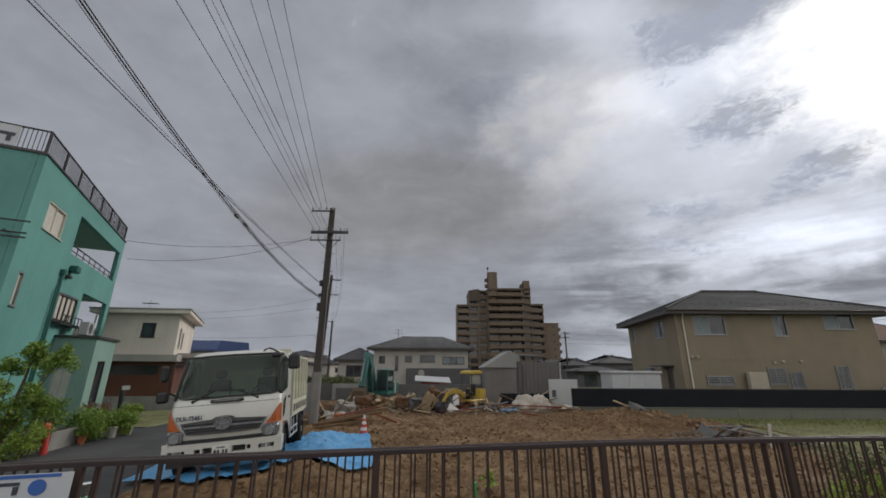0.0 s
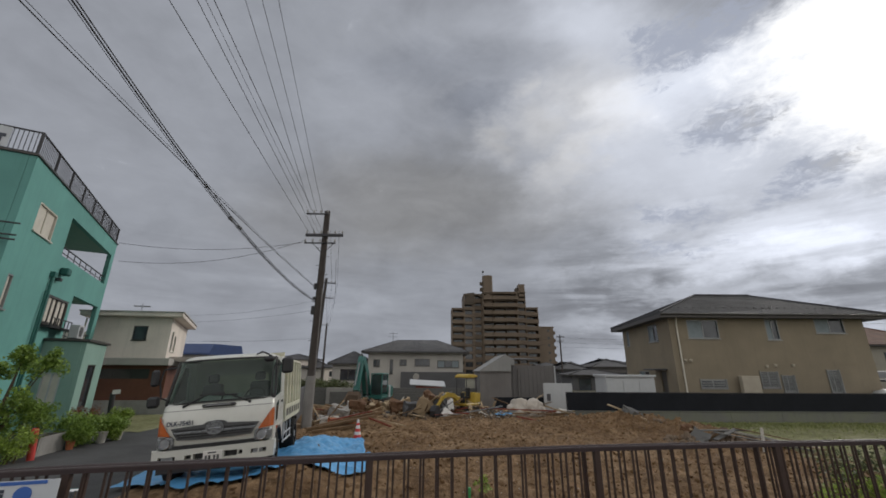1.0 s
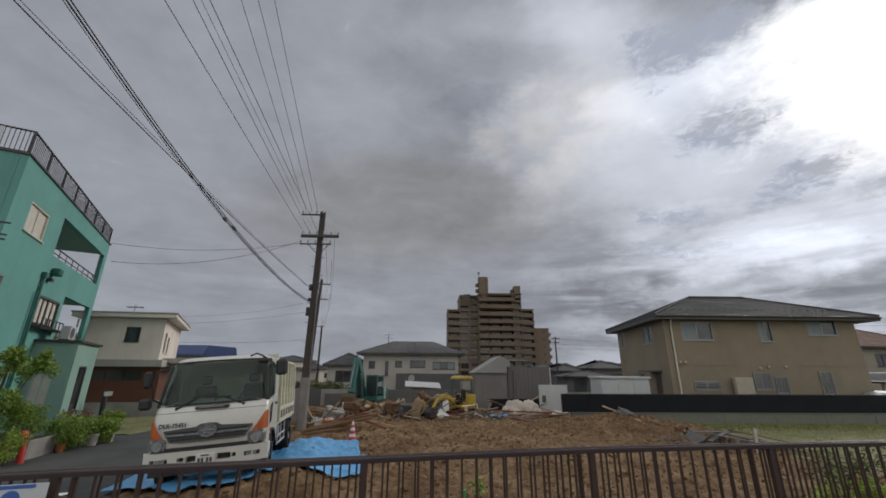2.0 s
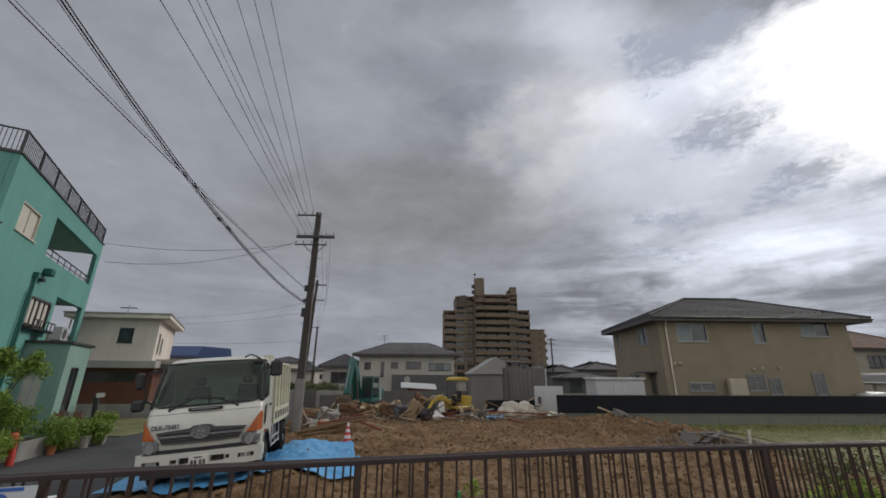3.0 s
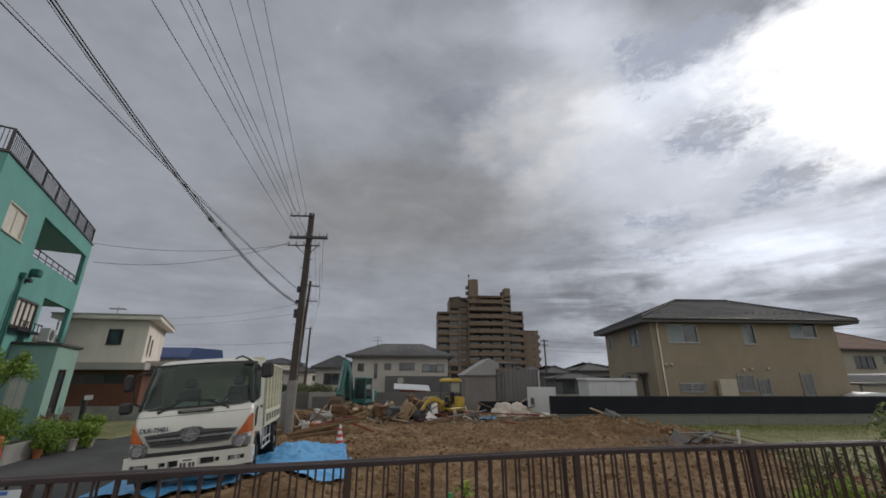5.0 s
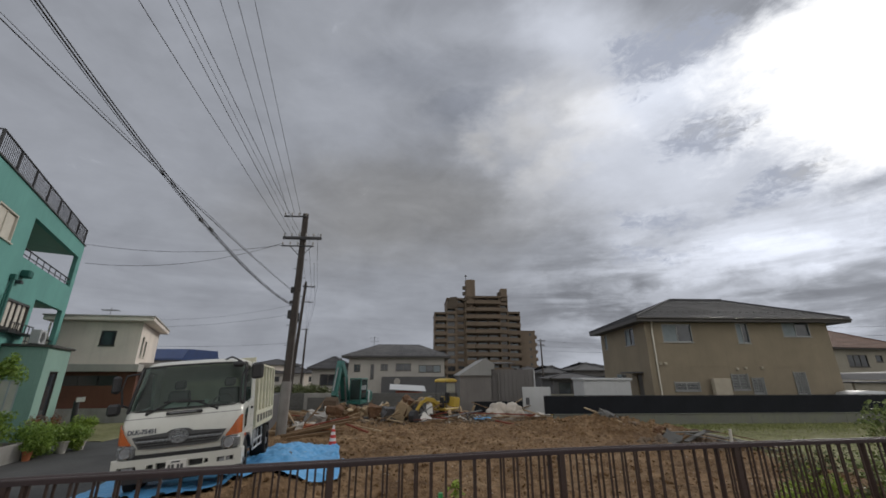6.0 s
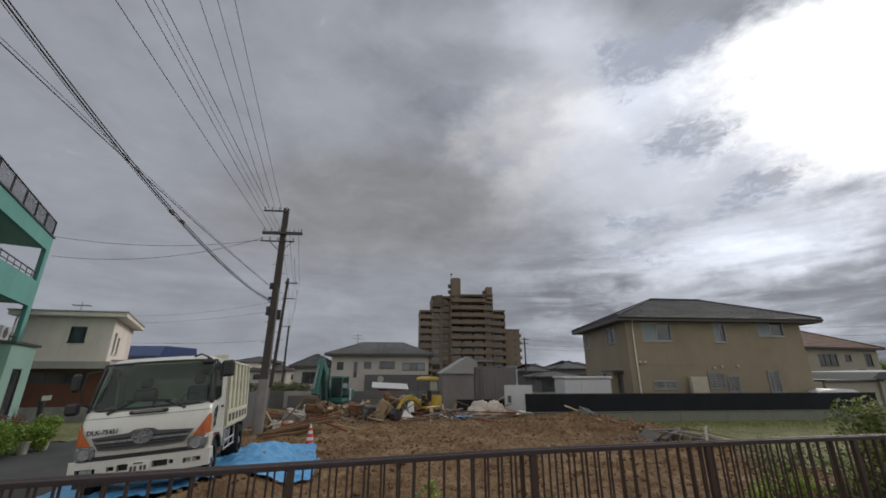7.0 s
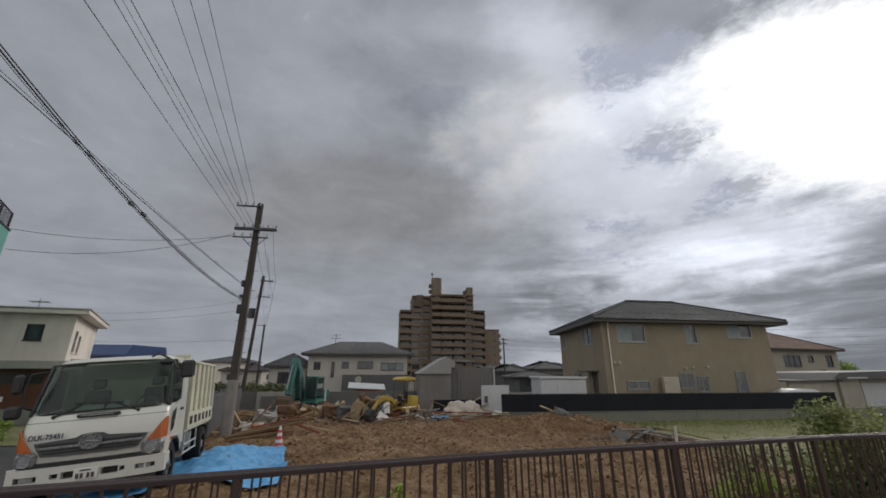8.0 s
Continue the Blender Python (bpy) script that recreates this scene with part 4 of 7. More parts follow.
# ---- cream house ----
def cream_house():
    h = thing("house", "cream two-storey house with flat overhanging roof and brown lower wall", "house")
    A = affine((-20.6, 24.0), (0.994, 0.115), (-0.44, 0.9))
    L, D = 4.35, 8.0
    part("wall", moved(wall_with_holes(L, 5.45, 0.18, [(2.25, 3.05, 4.1, 4.95)], 2.95), A), "cream", h)
    window(h, A @ Matrix.Translation((2.25, 0.03, 4.1)), 0.8, 0.85, 1, "alu_dark", "pane", label="small dark window")
    S = A @ affine((L, 0), (0, 1), (-1, 0))
    part("wall", moved(wall_with_holes(D, 5.45, 0.18, [(0.7, 1.5, 3.5, 4.75), (2.0, 2.8, 3.5, 4.55)], 2.95), S @ Matrix.Translation((0.19, 0, 0))), "cream", h)
    for x, w, z, hh in ((0.89, 0.8, 3.5, 1.25), (2.19, 0.8, 3.5, 1.05)):
        window(h, S @ Matrix.Translation((x, 0.03, z)), w, hh, 2, "blind", "pane_blue", label="cream framed window")
    part("wall", moved(cube(-0.0, L, D, D + 0.18, 0, 5.45), A), "cream", h)
    part("roof_slab", moved(cube(-0.75, L + 0.6, -0.55, D + 0.5, 5.48, 5.72, 0.03), A), "cream", h)
    part("roof_lip", moved(cube(-0.8, L + 0.65, -0.6, D + 0.55, 5.723, 5.79), A), "white_wall", h)
    part("floor_band", moved(cube(-1.0, L + 0.35, -0.75, D, 2.66, 3.06, 0.02), A), "white_wall", h)
    part("lower_wall", moved(wall_with_holes(L + 1.2, 2.65, 0.18, [(0.6, 4.6, 1.9, 2.45)], 0.72), A @ Matrix.Translation((-0.95, 0.0, 0))), "brown_wall", h)
    # dark frame and panes stand in for the shade under the floor slab
    window(h, A @ Matrix.Translation((-0.35, 0.03, 1.9)), 4.0, 0.55, 4, "alu_dark", "alu_dark", label="long dark band put in for the shade under the floor slab", sill=False)
    part("lower_wall", moved(cube(L + 0.0, L + 0.18, 0.19, D, 0.72, 2.65), A), "brown_wall", h)
    part("plinth", moved(cube(-1.6, L + 0.6, -0.25, D, -0.3, 0.72), A), "concrete", h)
    bm = bmesh.new()
    for x in (-0.55, -0.35):
        tube(bm, A @ Vector((x, 0.3, 5.4)), A @ Vector((x, 0.3, 3.06)), 0.045)
    part("drainpipe", bm, "cream", h)
    part("stair_wall", moved(cube(-2.4, -0.25, 0.5, 3.5, 2.0, 4.6, 0.02), A), "cream", h)
    part("side_roof", moved(cube(L - 0.2, L + 1.6, 1.5, 5.0, 2.9, 3.2, 0.02), A), "white_wall", h)
    bm = bmesh.new()
    tube(bm, A @ Vector((2.0, 2, 5.7)), A @ Vector((2.0, 2, 6.6)), 0.02, n=6)
    for i in range(5):
        beam(bm, A @ Vector((1.5, 2 - 0.3 + i * 0.15, 6.4)), A @ Vector((2.5, 2 - 0.3 + i * 0.15, 6.4)), 0.015, 0.015)
    part("antenna", bm, "steel", h)


cream_house()

bh = thing("house", "distant house with a dark blue metal roof", "house")
part("wall", cube(-30.8, -25.6, 45.4, 52, -0.3, 4.25), "white_wall", bh)
bm = prism(bmesh.new(), ((44.8, 4.2), (45.6, 5.2), (52.0, 5.3), (52.6, 4.2), (52.6, 4.0), (44.8, 4.0)), -31.4, -25.1, Matrix(((0, 1, 0, 0), (1, 0, 0, 0), (0, 0, 1, 0), (0, 0, 0, 1))))
bmesh.ops.recalc_face_normals(bm, faces=bm.faces[:])
part("roof", bm, "tile_blue", bh)


# ---- white house behind ----
def white_house():
    h = thing("house", "white two-storey house with a grey tiled hip roof", "house")
    A = affine((-10.2, 60.0), (1, 0.02), (0, 1))
    L, D, H = 14.0, 8.0, 4.95
    wins = [(0.8, 1.75, 2.92, 3.97, 2), (3.2, 3.7, 1.9, 3.98, 1), (4.65, 5.7, 3.1, 4.0, 2), (6.85, 9.1, 3.05, 4.1, 2), (10.2, 13.45, 2.83, 3.88, 3)]
    part("wall", moved(wall_with_holes(L, H, 0.2, [w[:4] for w in wins], -0.8), A), "white_wall", h)
    part("wall", moved(cube(0, 0.2, 0.21, D, -0.8, H), A), "white_wall", h)
    part("wall", moved(cube(L - 0.2, L, 0.21, D, -0.8, H), A), "white_wall", h)
    for a, b, c, d, k in wins:
        window(h, A @ Matrix.Translation((a, 0.03, c)), b - a, d - c, k, "alu_dark", "pane", bar=0.09, label="dark framed window", backing="curtain" if a > 10 else "")
    hip_roof(h, -0.9, L + 0.9, -0.9, D + 0.9, 5.05, 6.95, "tile_grey", A, 14, 0.2, inset=4.6)
    for i in range(40):
        u = i / 39
        part("roof_rib", beam(bmesh.new(), A @ Vector((-0.6 + 15.2 * u, -0.85, 5.14)), A @ Vector((3.8 + 6.4 * u, 3.95, 6.99)), 0.13, 0.09), "tile_light", h)
    part("balcony", moved(cube(5.0, 14.2, -1.6, -0.01, -0.8, 2.25), A), "charcoal", h, "dark grey balcony and garage front")
    part("dish_antenna", moved(rod((7.2, -1.7, 1.6), (7.2, -1.62, 1.62), 0.45, n=18), A), "white_wall", h, "round white dish")
    bm = bmesh.new()
    tube(bm, A @ Vector((3.2, 3, 6.5)), A @ Vector((3.2, 3, 8.2)), 0.04, n=6)
    for z in (7.5, 8.0):
        beam(bm, A @ Vector((2.5, 3, z)), A @ Vector((3.9, 3, z)), 0.04, 0.04)
    part("antenna", bm, "steel_dark", h)
    # low wing
    w = thing("house", "low white wing with a dark gabled tile roof", "house")
    B = affine((-15.6, 61.0), (1, 0.02), (0, 1))
    part("wall", moved(wall_with_holes(5.0, 3.3, 0.2, [(1.2, 4.6, 1.0, 2.6)], -0.8), B), "white_wall", w)
    window(w, B @ Matrix.Translation((1.2, 0.03, 1.0)), 3.4, 1.6, 3, "alu_dark", "pane", bar=0.1, label="wide dark window")
    hip_roof(w, -0.6, 5.6, -0.7, 6.5, 3.4, 5.2, "tile_grey", B, 9, 0.2, inset=3.0)


white_house()


# ---- apartment tower ----
def apartment_tower():
    t = thing("apartment_building", "tan tiled stepped apartment tower with balconies on every floor", "building")
    K, EZ, ST = 1.45, 2.45, 2.62  # size and distance of the tower, eye level, storey

    def P(x, y, z):
        return Vector((x * K, y * K, EZ + (z - EZ) * K))

    # x0, x1, front, depth, top, kind of front
    blocks = [(3.65, 6.7, 99.0, 10, 17.4, "balcony"), (6.7, 9.3, 98.6, 10, 21.0, "window"), (9.3, 11.3, 99.2, 10, 21.1, "gallery"), (11.3, 20.0, 97.2, 12, 21.3, "bay"), (20.0, 22.2, 98.0, 10, 21.5, "gallery"), (22.2, 25.3, 98.6, 10, 17.6, "balcony"), (25.3, 29.0, 99.2, 9, 12.9, "plain")]
    for x0, x1, y, d, top, kind in blocks:
        a, b = P(x0, y, 0), P(x1, y, top)
        w, yy, tz, dd = b.x - a.x, a.y, b.z, d * K
        n = int((tz + 0.2) // ST)
        A = affine((a.x, yy), (1, 0), (0, 1))
        holes = []
        for k in range(n):
            z = tz - ST * (k + 1)
            if kind in ("balcony", "bay", "gallery"):
                holes.append((0.3, w - 0.3, z + 1.15, z + 2.22))
            elif kind == "window":
                holes.append((0.25, w * 0.78, z + 0.55, z + 2.25))
            else:
                holes.append((w * 0.58, w * 0.74, z + 1.1, z + 2.0))
        part("wall", moved(wall_with_holes(w, tz, 0.3, holes, -0.5), A), "tan_tile", t)
        for q in (0.0, w - 0.3):
            part("wall", moved(cube(q, q + 0.3, 0.31, dd, -0.5, tz), A), "tan_tile", t)
        # back of the recesses in darker tan, their shade put into the colour
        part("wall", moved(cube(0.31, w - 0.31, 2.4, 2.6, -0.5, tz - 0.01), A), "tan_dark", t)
        part("roof_slab", moved(cube(-0.15, w + 0.15, -0.2, dd, tz + 0.003, tz + 0.35), A), "tan_tile", t)
        for c0, c1, z0, z1 in holes:
            if kind in ("balcony", "bay"):
                out = -1.5 if kind == "bay" else -0.6
                bal = part("balcony", moved(cube(0.02, w - 0.02, out, -0.01, z0 - 1.25, z0 - 0.02), A), "tan_tile", t)
                part("coping", moved(cube(-0.02, w + 0.02, out - 0.06, -0.008, z0 - 0.017, z0 + 0.1), A), "tan_tile", bal)
                m = max(1, int(w / 3.2))
                for i in range(m):
                    window(t, A @ Matrix.Translation((c0 + i * (c1 - c0) / m + 0.3, 2.32, z0 - 0.9)), (c1 - c0) / m - 0.6, 2.0, 2, "alu_dark", "pane_blue", bar=0.12, sill=False)
                    if i:
                        part("divider", moved(cube(c0 + i * (c1 - c0) / m - 0.06, c0 + i * (c1 - c0) / m + 0.06, 0.31, 2.39, z0 - 1.2, z1), A), "tan_tile", t)
            else:
                window(t, A @ Matrix.Translation((c0, 0.06 if kind == "plain" else 1.4, z0)), c1 - c0, z1 - z0, 2, "alu_dark", "pane", bar=0.1, sill=False)
    # slanted balconies at the left of the bay, one a floor
    top = P(0, 0, 21.3).z
    for k in range(11):
        z = top - ST * (k + 1) - 0.10
        bm = bmesh.new()
        lo = [bm.verts.new(P(x, y, 0)) for x, y in ((11.0, 98.9), (13.5, 96.0), (13.7, 97.1), (11.4, 98.95))]
        for v in lo:
            v.co.z = z
        hi = [bm.verts.new(v.co + Vector((0, 0, 1.3))) for v in lo]
        bm.faces.new(lo[::-1]), bm.faces.new(hi)
        for i in range(4):
            bm.faces.new((lo[i], lo[(i + 1) % 4], hi[(i + 1) % 4], hi[i]))
        bmesh.ops.recalc_face_normals(bm, faces=bm.faces[:])
        part("slanted_balcony", bm, "tan_tile", t)
    edge = P(29.0, 99.4, 12.9)
    for k in range(7):
        part("end_balcony", cube(edge.x + 0.02, edge.x + 0.75, edge.y - 0.2, edge.y + 3.5, edge.z - ST * (k + 1) + 0.1, edge.z - ST * (k + 1) + 1.35, 0.2), "tan_tile", t)
    # stair towers with round and stepped heads
    part("stair_tower", rod(P(12.7, 98.6, 18), P(12.7, 98.6, 25.8), 1.34 * K, n=20), "tan_tile", t)
    a, b = P(20.55, 98.0, 20), P(22.15, 100, 23.7)
    part("stair_tower", cube(a.x, b.x, a.y, b.y, a.z, b.z, 0.1), "tan_tile", t)
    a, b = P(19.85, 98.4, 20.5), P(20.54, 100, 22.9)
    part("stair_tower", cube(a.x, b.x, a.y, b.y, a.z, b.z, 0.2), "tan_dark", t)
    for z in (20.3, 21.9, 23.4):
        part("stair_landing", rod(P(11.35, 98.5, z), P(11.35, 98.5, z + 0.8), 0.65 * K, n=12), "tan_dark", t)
    bm = bmesh.new()
    bmesh.ops.create_icosphere(bm, subdivisions=2, radius=0.42, matrix=Matrix.Translation(P(11.6, 98.5, 27.0)))
    tube(bm, P(11.6, 98.5, 25.7), P(11.6, 98.5, 27), 0.09, n=6)
    part("beacon", bm, "steel_dark", t)
    bm = prism(bmesh.new(), [(P(x, 0, z).x, P(x, 0, z).z) for x, z in ((6.55, 18.4), (7.5, 21.3), (9.2, 21.5), (9.2, 18.4))], P(0, 98.2, 0).y, P(0, 98.55, 0).y)
    part("slanted_parapet", bm, "tan_dark", t)


apartment_tower()


# ---- dump truck ----
def clear_glass():
    m = bpy.data.materials.new("clear_glass")
    m.use_nodes = True
    N = Nodes(m.node_tree)
    dust = N.noise(N.add("ShaderNodeTexCoord").outputs["Object"], 2.5, 5)
    t = N.add("ShaderNodeBsdfTransparent", {0: (0.36, 0.47, 0.43, 1)})
    g = N.add("ShaderNodeBsdfGlossy", {0: (0.62, 0.70, 0.68, 1), 1: 0.04})
    d = N.add("ShaderNodeBsdfDiffuse", {0: (0.35, 0.37, 0.36, 1)})
    fres = N.add("ShaderNodeFresnel", {0: 1.5}).outputs[0]
    a = N.add("ShaderNodeMixShader", {0: fres, 1: t.outputs[0], 2: g.outputs[0]})
    N.add("ShaderNodeOutputMaterial", {0: N.add("ShaderNodeMixShader", {0: N.ramp(dust, [(0.4, 0.02), (0.75, 0.09)]), 1: a.outputs[0], 2: d.outputs[0]}).outputs[0]})
    return m


M["clear_glass"] = clear_glass()
SWAP = Matrix(((0, 1, 0, 0), (1, 0, 0, 0), (0, 0, 1, 0), (0, 0, 0, 1)))  # outline given as (y, z), pushed along x


def side_prism(outline, x0, x1, bevel=0.0):
    bm = prism(bmesh.new(), outline, x0, x1, SWAP)
    bmesh.ops.recalc_face_normals(bm, faces=bm.faces[:])
    if bevel:
        bmesh.ops.bevel(bm, geom=bm.edges[:], offset=bevel, segments=2, affect="EDGES", profile=0.6)
    return bm


def wheel(parent, x, y, r=0.42, w=0.24, out=1):
    t = bmesh.new()
    n = 28
    prof = ((-w / 2, r * 0.58), (-w / 2, r * 0.93), (-w * 0.36, r), (w * 0.36, r), (w / 2, r * 0.93), (w / 2, r * 0.58))
    rings = [[t.verts.new((a, b * math.cos(6.28319 * i / n), b * math.sin(6.28319 * i / n))) for a, b in prof] for i in range(n)]
    for i in range(n):
        for k in range(len(prof)):
            t.faces.new((rings[i][k], rings[i][(k + 1) % 6], rings[(i + 1) % n][(k + 1) % 6], rings[(i + 1) % n][k]))
    bmesh.ops.recalc_face_normals(t, faces=t.faces[:])
    wh = part("wheel", moved(t, Matrix.Translation((x, y, r))), "rubber", parent, smooth=False)
    rim = bmesh.new()
    tube(rim, (x - w * 0.3, y, r), (x + w * 0.3 * 1.0, y, r), r * 0.6, n=24)
    tube(rim, (x + out * w * 0.30, y, r), (x + out * w * 0.48, y, r), r * 0.28, r * 0.2, n=16)
    for i in range(8):
        a = 6.28319 * i / 8
        tube(rim, (x + out * w * 0.28, y + 0.42 * r * math.cos(a), r + 0.42 * r * math.sin(a)), (x + out * w * 0.36, y + 0.42 * r * math.cos(a), r + 0.42 * r * math.sin(a)), 0.018, n=6)
    part("rim", rim, "steel", wh)
    return wh


def lettered(name, body, size, m, material, parent, label):
    c = bpy.data.curves.new(name, "FONT")
    c.body, c.size, c.extrude, c.offset = body, size, 0.002, 0.004
    tmp = bpy.data.objects.new(name, c)
    scene.collection.objects.link(tmp)
    bpy.context.view_layer.update()
    me = bpy.data.meshes.new_from_object(tmp.evaluated_get(bpy.context.evaluated_depsgraph_get()))
    bpy.data.objects.remove(tmp)
    me.transform(m)
    me.materials.append(M[material])
    ob = new(name, me)
    ob.parent = parent
    return tagged(ob, label)


def cab_row(w, yf, z, bow=0.07, r=0.15, back=0.34, n=8):
    """One level of the cab's skin, from one side round the rounded corners to the other."""
    edge = w - r
    front = [(edge * (2 * i / 16 - 1), yf + bow * abs(2 * i / 16 - 1) ** 2.2) for i in range(17)]
    y0 = front[-1][1]
    right = [(edge + r * math.sin(math.pi / 2 * i / n), y0 + r * (1 - math.cos(math.pi / 2 * i / n))) for i in range(1, n + 1)] + [(w, y0 + r + back)]
    return [(-x, y, z) for x, y in reversed(right)] + [(x, y, z) for x, y in front] + [(x, y, z) for x, y in right]


def skin(rows, thick=0.03, cut=0):
    """A bent sheet through the rows of points, given thickness inwards."""
    bm = bmesh.new()
    vs = [[bm.verts.new(p) for p in (r[cut:-cut] if cut else r)] for r in rows]
    for a, b in zip(vs, vs[1:]):
        for k in range(len(a) - 1):
            bm.faces.new((a[k], a[k + 1], b[k + 1], b[k]))
    if thick:
        bm.normal_update()
        bmesh.ops.solidify(bm, geom=bm.faces[:], thickness=thick)
    bmesh.ops.recalc_face_normals(bm, faces=bm.faces[:])
    return bm


def bent(bm, half, amount, power=3.0):
    """Slice the mesh across and sweep its ends back."""
    for i in range(-7, 8):
        bmesh.ops.bisect_plane(bm, geom=bm.verts[:] + bm.edges[:] + bm.faces[:], plane_co=(half * i / 8, 0, 0), plane_no=(1, 0, 0))
    for v in bm.verts:
        v.co.y += amount * abs(v.co.x / half) ** power
    return bm


def dump_truck():
    t = thing("dump_truck", "white cab-over dump truck with a cream ribbed tipping bed", "truck", pose(-4.278, 8.475, 0.334, -1.24, -4.33, 12.0) @ Matrix.Diagonal((0.916, 0.927, 0.973, 1)))
    hw = 1.13
    # skin under the windscreen, rounded at the corners, with a fold line
    part("front_panel", skin([cab_row(hw - 0.02, 0.03, 0.74), cab_row(hw, 0.0, 0.80), cab_row(hw, -0.01, 1.0), cab_row(hw, 0.01, 1.25), cab_row(hw, 0.05, 1.40), cab_row(hw, 0.075, 1.44), cab_row(hw - 0.005, 0.11, 1.50), cab_row(hw - 0.02, 0.17, 1.57)]), "truck_white", t, smooth=True)
    part("panel_seam", skin([[(x, y - 0.004, z) for x, y, z in cab_row(hw + 0.001, 0.062, 1.418)], [(x, y - 0.004, z) for x, y, z in cab_row(hw + 0.001, 0.066, 1.428)]], 0.0, 4), "grille", t, "thin dark panel seam")
    # roof with soft edges
    rows = []
    for w, y, z in ((0.985, 0.50, 2.40), (1.0, 0.485, 2.425), (0.99, 0.50, 2.455), (0.95, 0.56, 2.495), (0.86, 0.68, 2.525), (0.6, 0.9, 2.545), (0.25, 1.1, 2.555)):
        rows.append(cab_row(w, y, z, 0.09 * w, 0.16 * w + 0.02, 1.74 - y - 0.25 * w - 0.02))
    roof = part("roof", skin(rows, 0.02), "truck_white", t, smooth=True)
    part("roof_top", cube(-0.245, 0.245, 1.12, 1.73, 2.535, 2.556, 0.005), "truck_white", roof)
    part("roof_lamp", cube(-0.04, 0.04, 0.50, 0.53, 2.425, 2.44, 0.004), "chrome", roof)
    for s in (-1, 1):
        x0, x1 = sorted((s * (hw - 0.06), s * hw))
        bm = bmesh.new()
        for a, b in (((s * 1.085, 0.40, 1.56), (s * 0.985, 0.72, 2.42)),):
            beam(bm, a, b, 0.075, 0.06, 0.02)
        part("pillar", bm, "truck_white", t)
        d = part("door", side_prism(((0.44, 0.95), (0.44, 1.52), (0.62, 1.50), (0.90, 1.56), (1.35, 1.62), (1.35, 0.95)), x0, x1, 0.012), "truck_white", t)
        part("door_frame", side_prism(((1.28, 1.60), (1.26, 2.30), (0.80, 2.36), (0.80, 2.42), (1.37, 2.40), (1.37, 1.60)), x0 - s * 0.05, x1 - s * 0.05, 0.01), "truck_white", d)
        part("door_glass", side_prism(((0.46, 1.53), (0.78, 2.36), (1.27, 2.30), (1.29, 1.62), (0.90, 1.57), (0.62, 1.51)), s * (hw - 0.05), s * (hw - 0.045)), "clear_glass", d)
        part("lower_window", side_prism(((0.47, 1.04), (0.45, 1.28), (0.50, 1.40), (0.74, 1.47), (0.78, 1.42), (0.66, 1.08)), s * (hw + 0.002), s * (hw + 0.008)), "windscreen", d, "small dark lower door window")
        part("door_handle", cube(s * (hw + 0.002), s * (hw + 0.03), 1.12, 1.28, 1.40, 1.45), "black_plastic", d)
        part("cab_side", side_prism(((1.36, 0.72), (1.36, 2.36), (1.50, 2.47), (1.74, 2.47), (1.74, 0.72)), x0 - s * 0.03, x1 - s * 0.03, 0.012), "truck_white", t)
        part("fender", side_prism(((0.14, 0.60), (0.16, 0.97), (1.40, 0.97), (1.42, 0.62), (1.30, 0.62), (1.20, 0.80), (1.02, 0.90), (0.70, 0.92), (0.50, 0.82), (0.40, 0.60)), x0, x1 + s * 0.01, 0.01), "truck_white", t)
        part("wheel_arch", side_prism(((0.36, 0.58), (0.48, 0.83), (0.70, 0.93), (1.02, 0.91), (1.22, 0.81), (1.34, 0.58), (1.28, 0.58), (1.17, 0.77), (1.0, 0.86), (0.72, 0.88), (0.53, 0.79), (0.43, 0.57)), s * (hw - 0.14), s * (hw + 0.02)), "black_plastic", t)
        # lamps on the rounded corner
        part("headlight", moved(cube(-0.185, 0.175, -0.05, 0.1, -0.115, 0.115, 0.05), Matrix.Translation((s * 0.955, 0.06, 0.85)) @ pose(0, 0, 0, 0, 0, s * 17)), "lamp_housing", t, "grey headlight housing")
        bm = rod((s * 0.93, 0.02, 0.85), (s * 0.93, -0.022, 0.85), 0.085, 0.10, n=24)
        ring = part("headlight_lens", bm, "lamp_glass", t, "round headlight lens")
        bm = bmesh.new()
        for i in range(24):
            a, b = 6.28319 * i / 24, 6.28319 * (i + 1) / 24
            tube(bm, (s * 0.93 + 0.10 * math.cos(a), -0.024, 0.85 + 0.10 * math.sin(a)), (s * 0.93 + 0.10 * math.cos(b), -0.024, 0.85 + 0.10 * math.sin(b)), 0.009, n=5)
        part("lens_ring", bm, "chrome", ring)
        bm = bmesh.new()
        cols = ((0.86, 0.02, 0.965, 0.985), (0.93, 0.028, 0.97, 1.07), (1.0, 0.045, 0.975, 1.17), (1.06, 0.075, 0.98, 1.25), (1.105, 0.125, 0.985, 1.31), (1.132, 0.19, 0.985, 1.34), (1.14, 0.25, 0.985, 1.33))
        lo = [bm.verts.new((s * x, y - 0.022, a)) for x, y, a, b in cols]
        hi = [bm.verts.new((s * x, y - 0.022, b)) for x, y, a, b in cols]
        for k in range(len(cols) - 1):
            bm.faces.new((lo[k], lo[k + 1], hi[k + 1], hi[k]))
        bm.normal_update()
        bmesh.ops.solidify(bm, geom=bm.faces[:], thickness=0.02)
        bmesh.ops.recalc_face_normals(bm, faces=bm.faces[:])
        part("indicator", bm, "amber", t, "orange corner indicator lamp")
        part("marker_lamp", cube(s * (hw + 0.012), s * (hw + 0.03), 0.46, 0.58, 1.02 - 0.13, 1.07 - 0.12, 0.008), "marker_red", t)
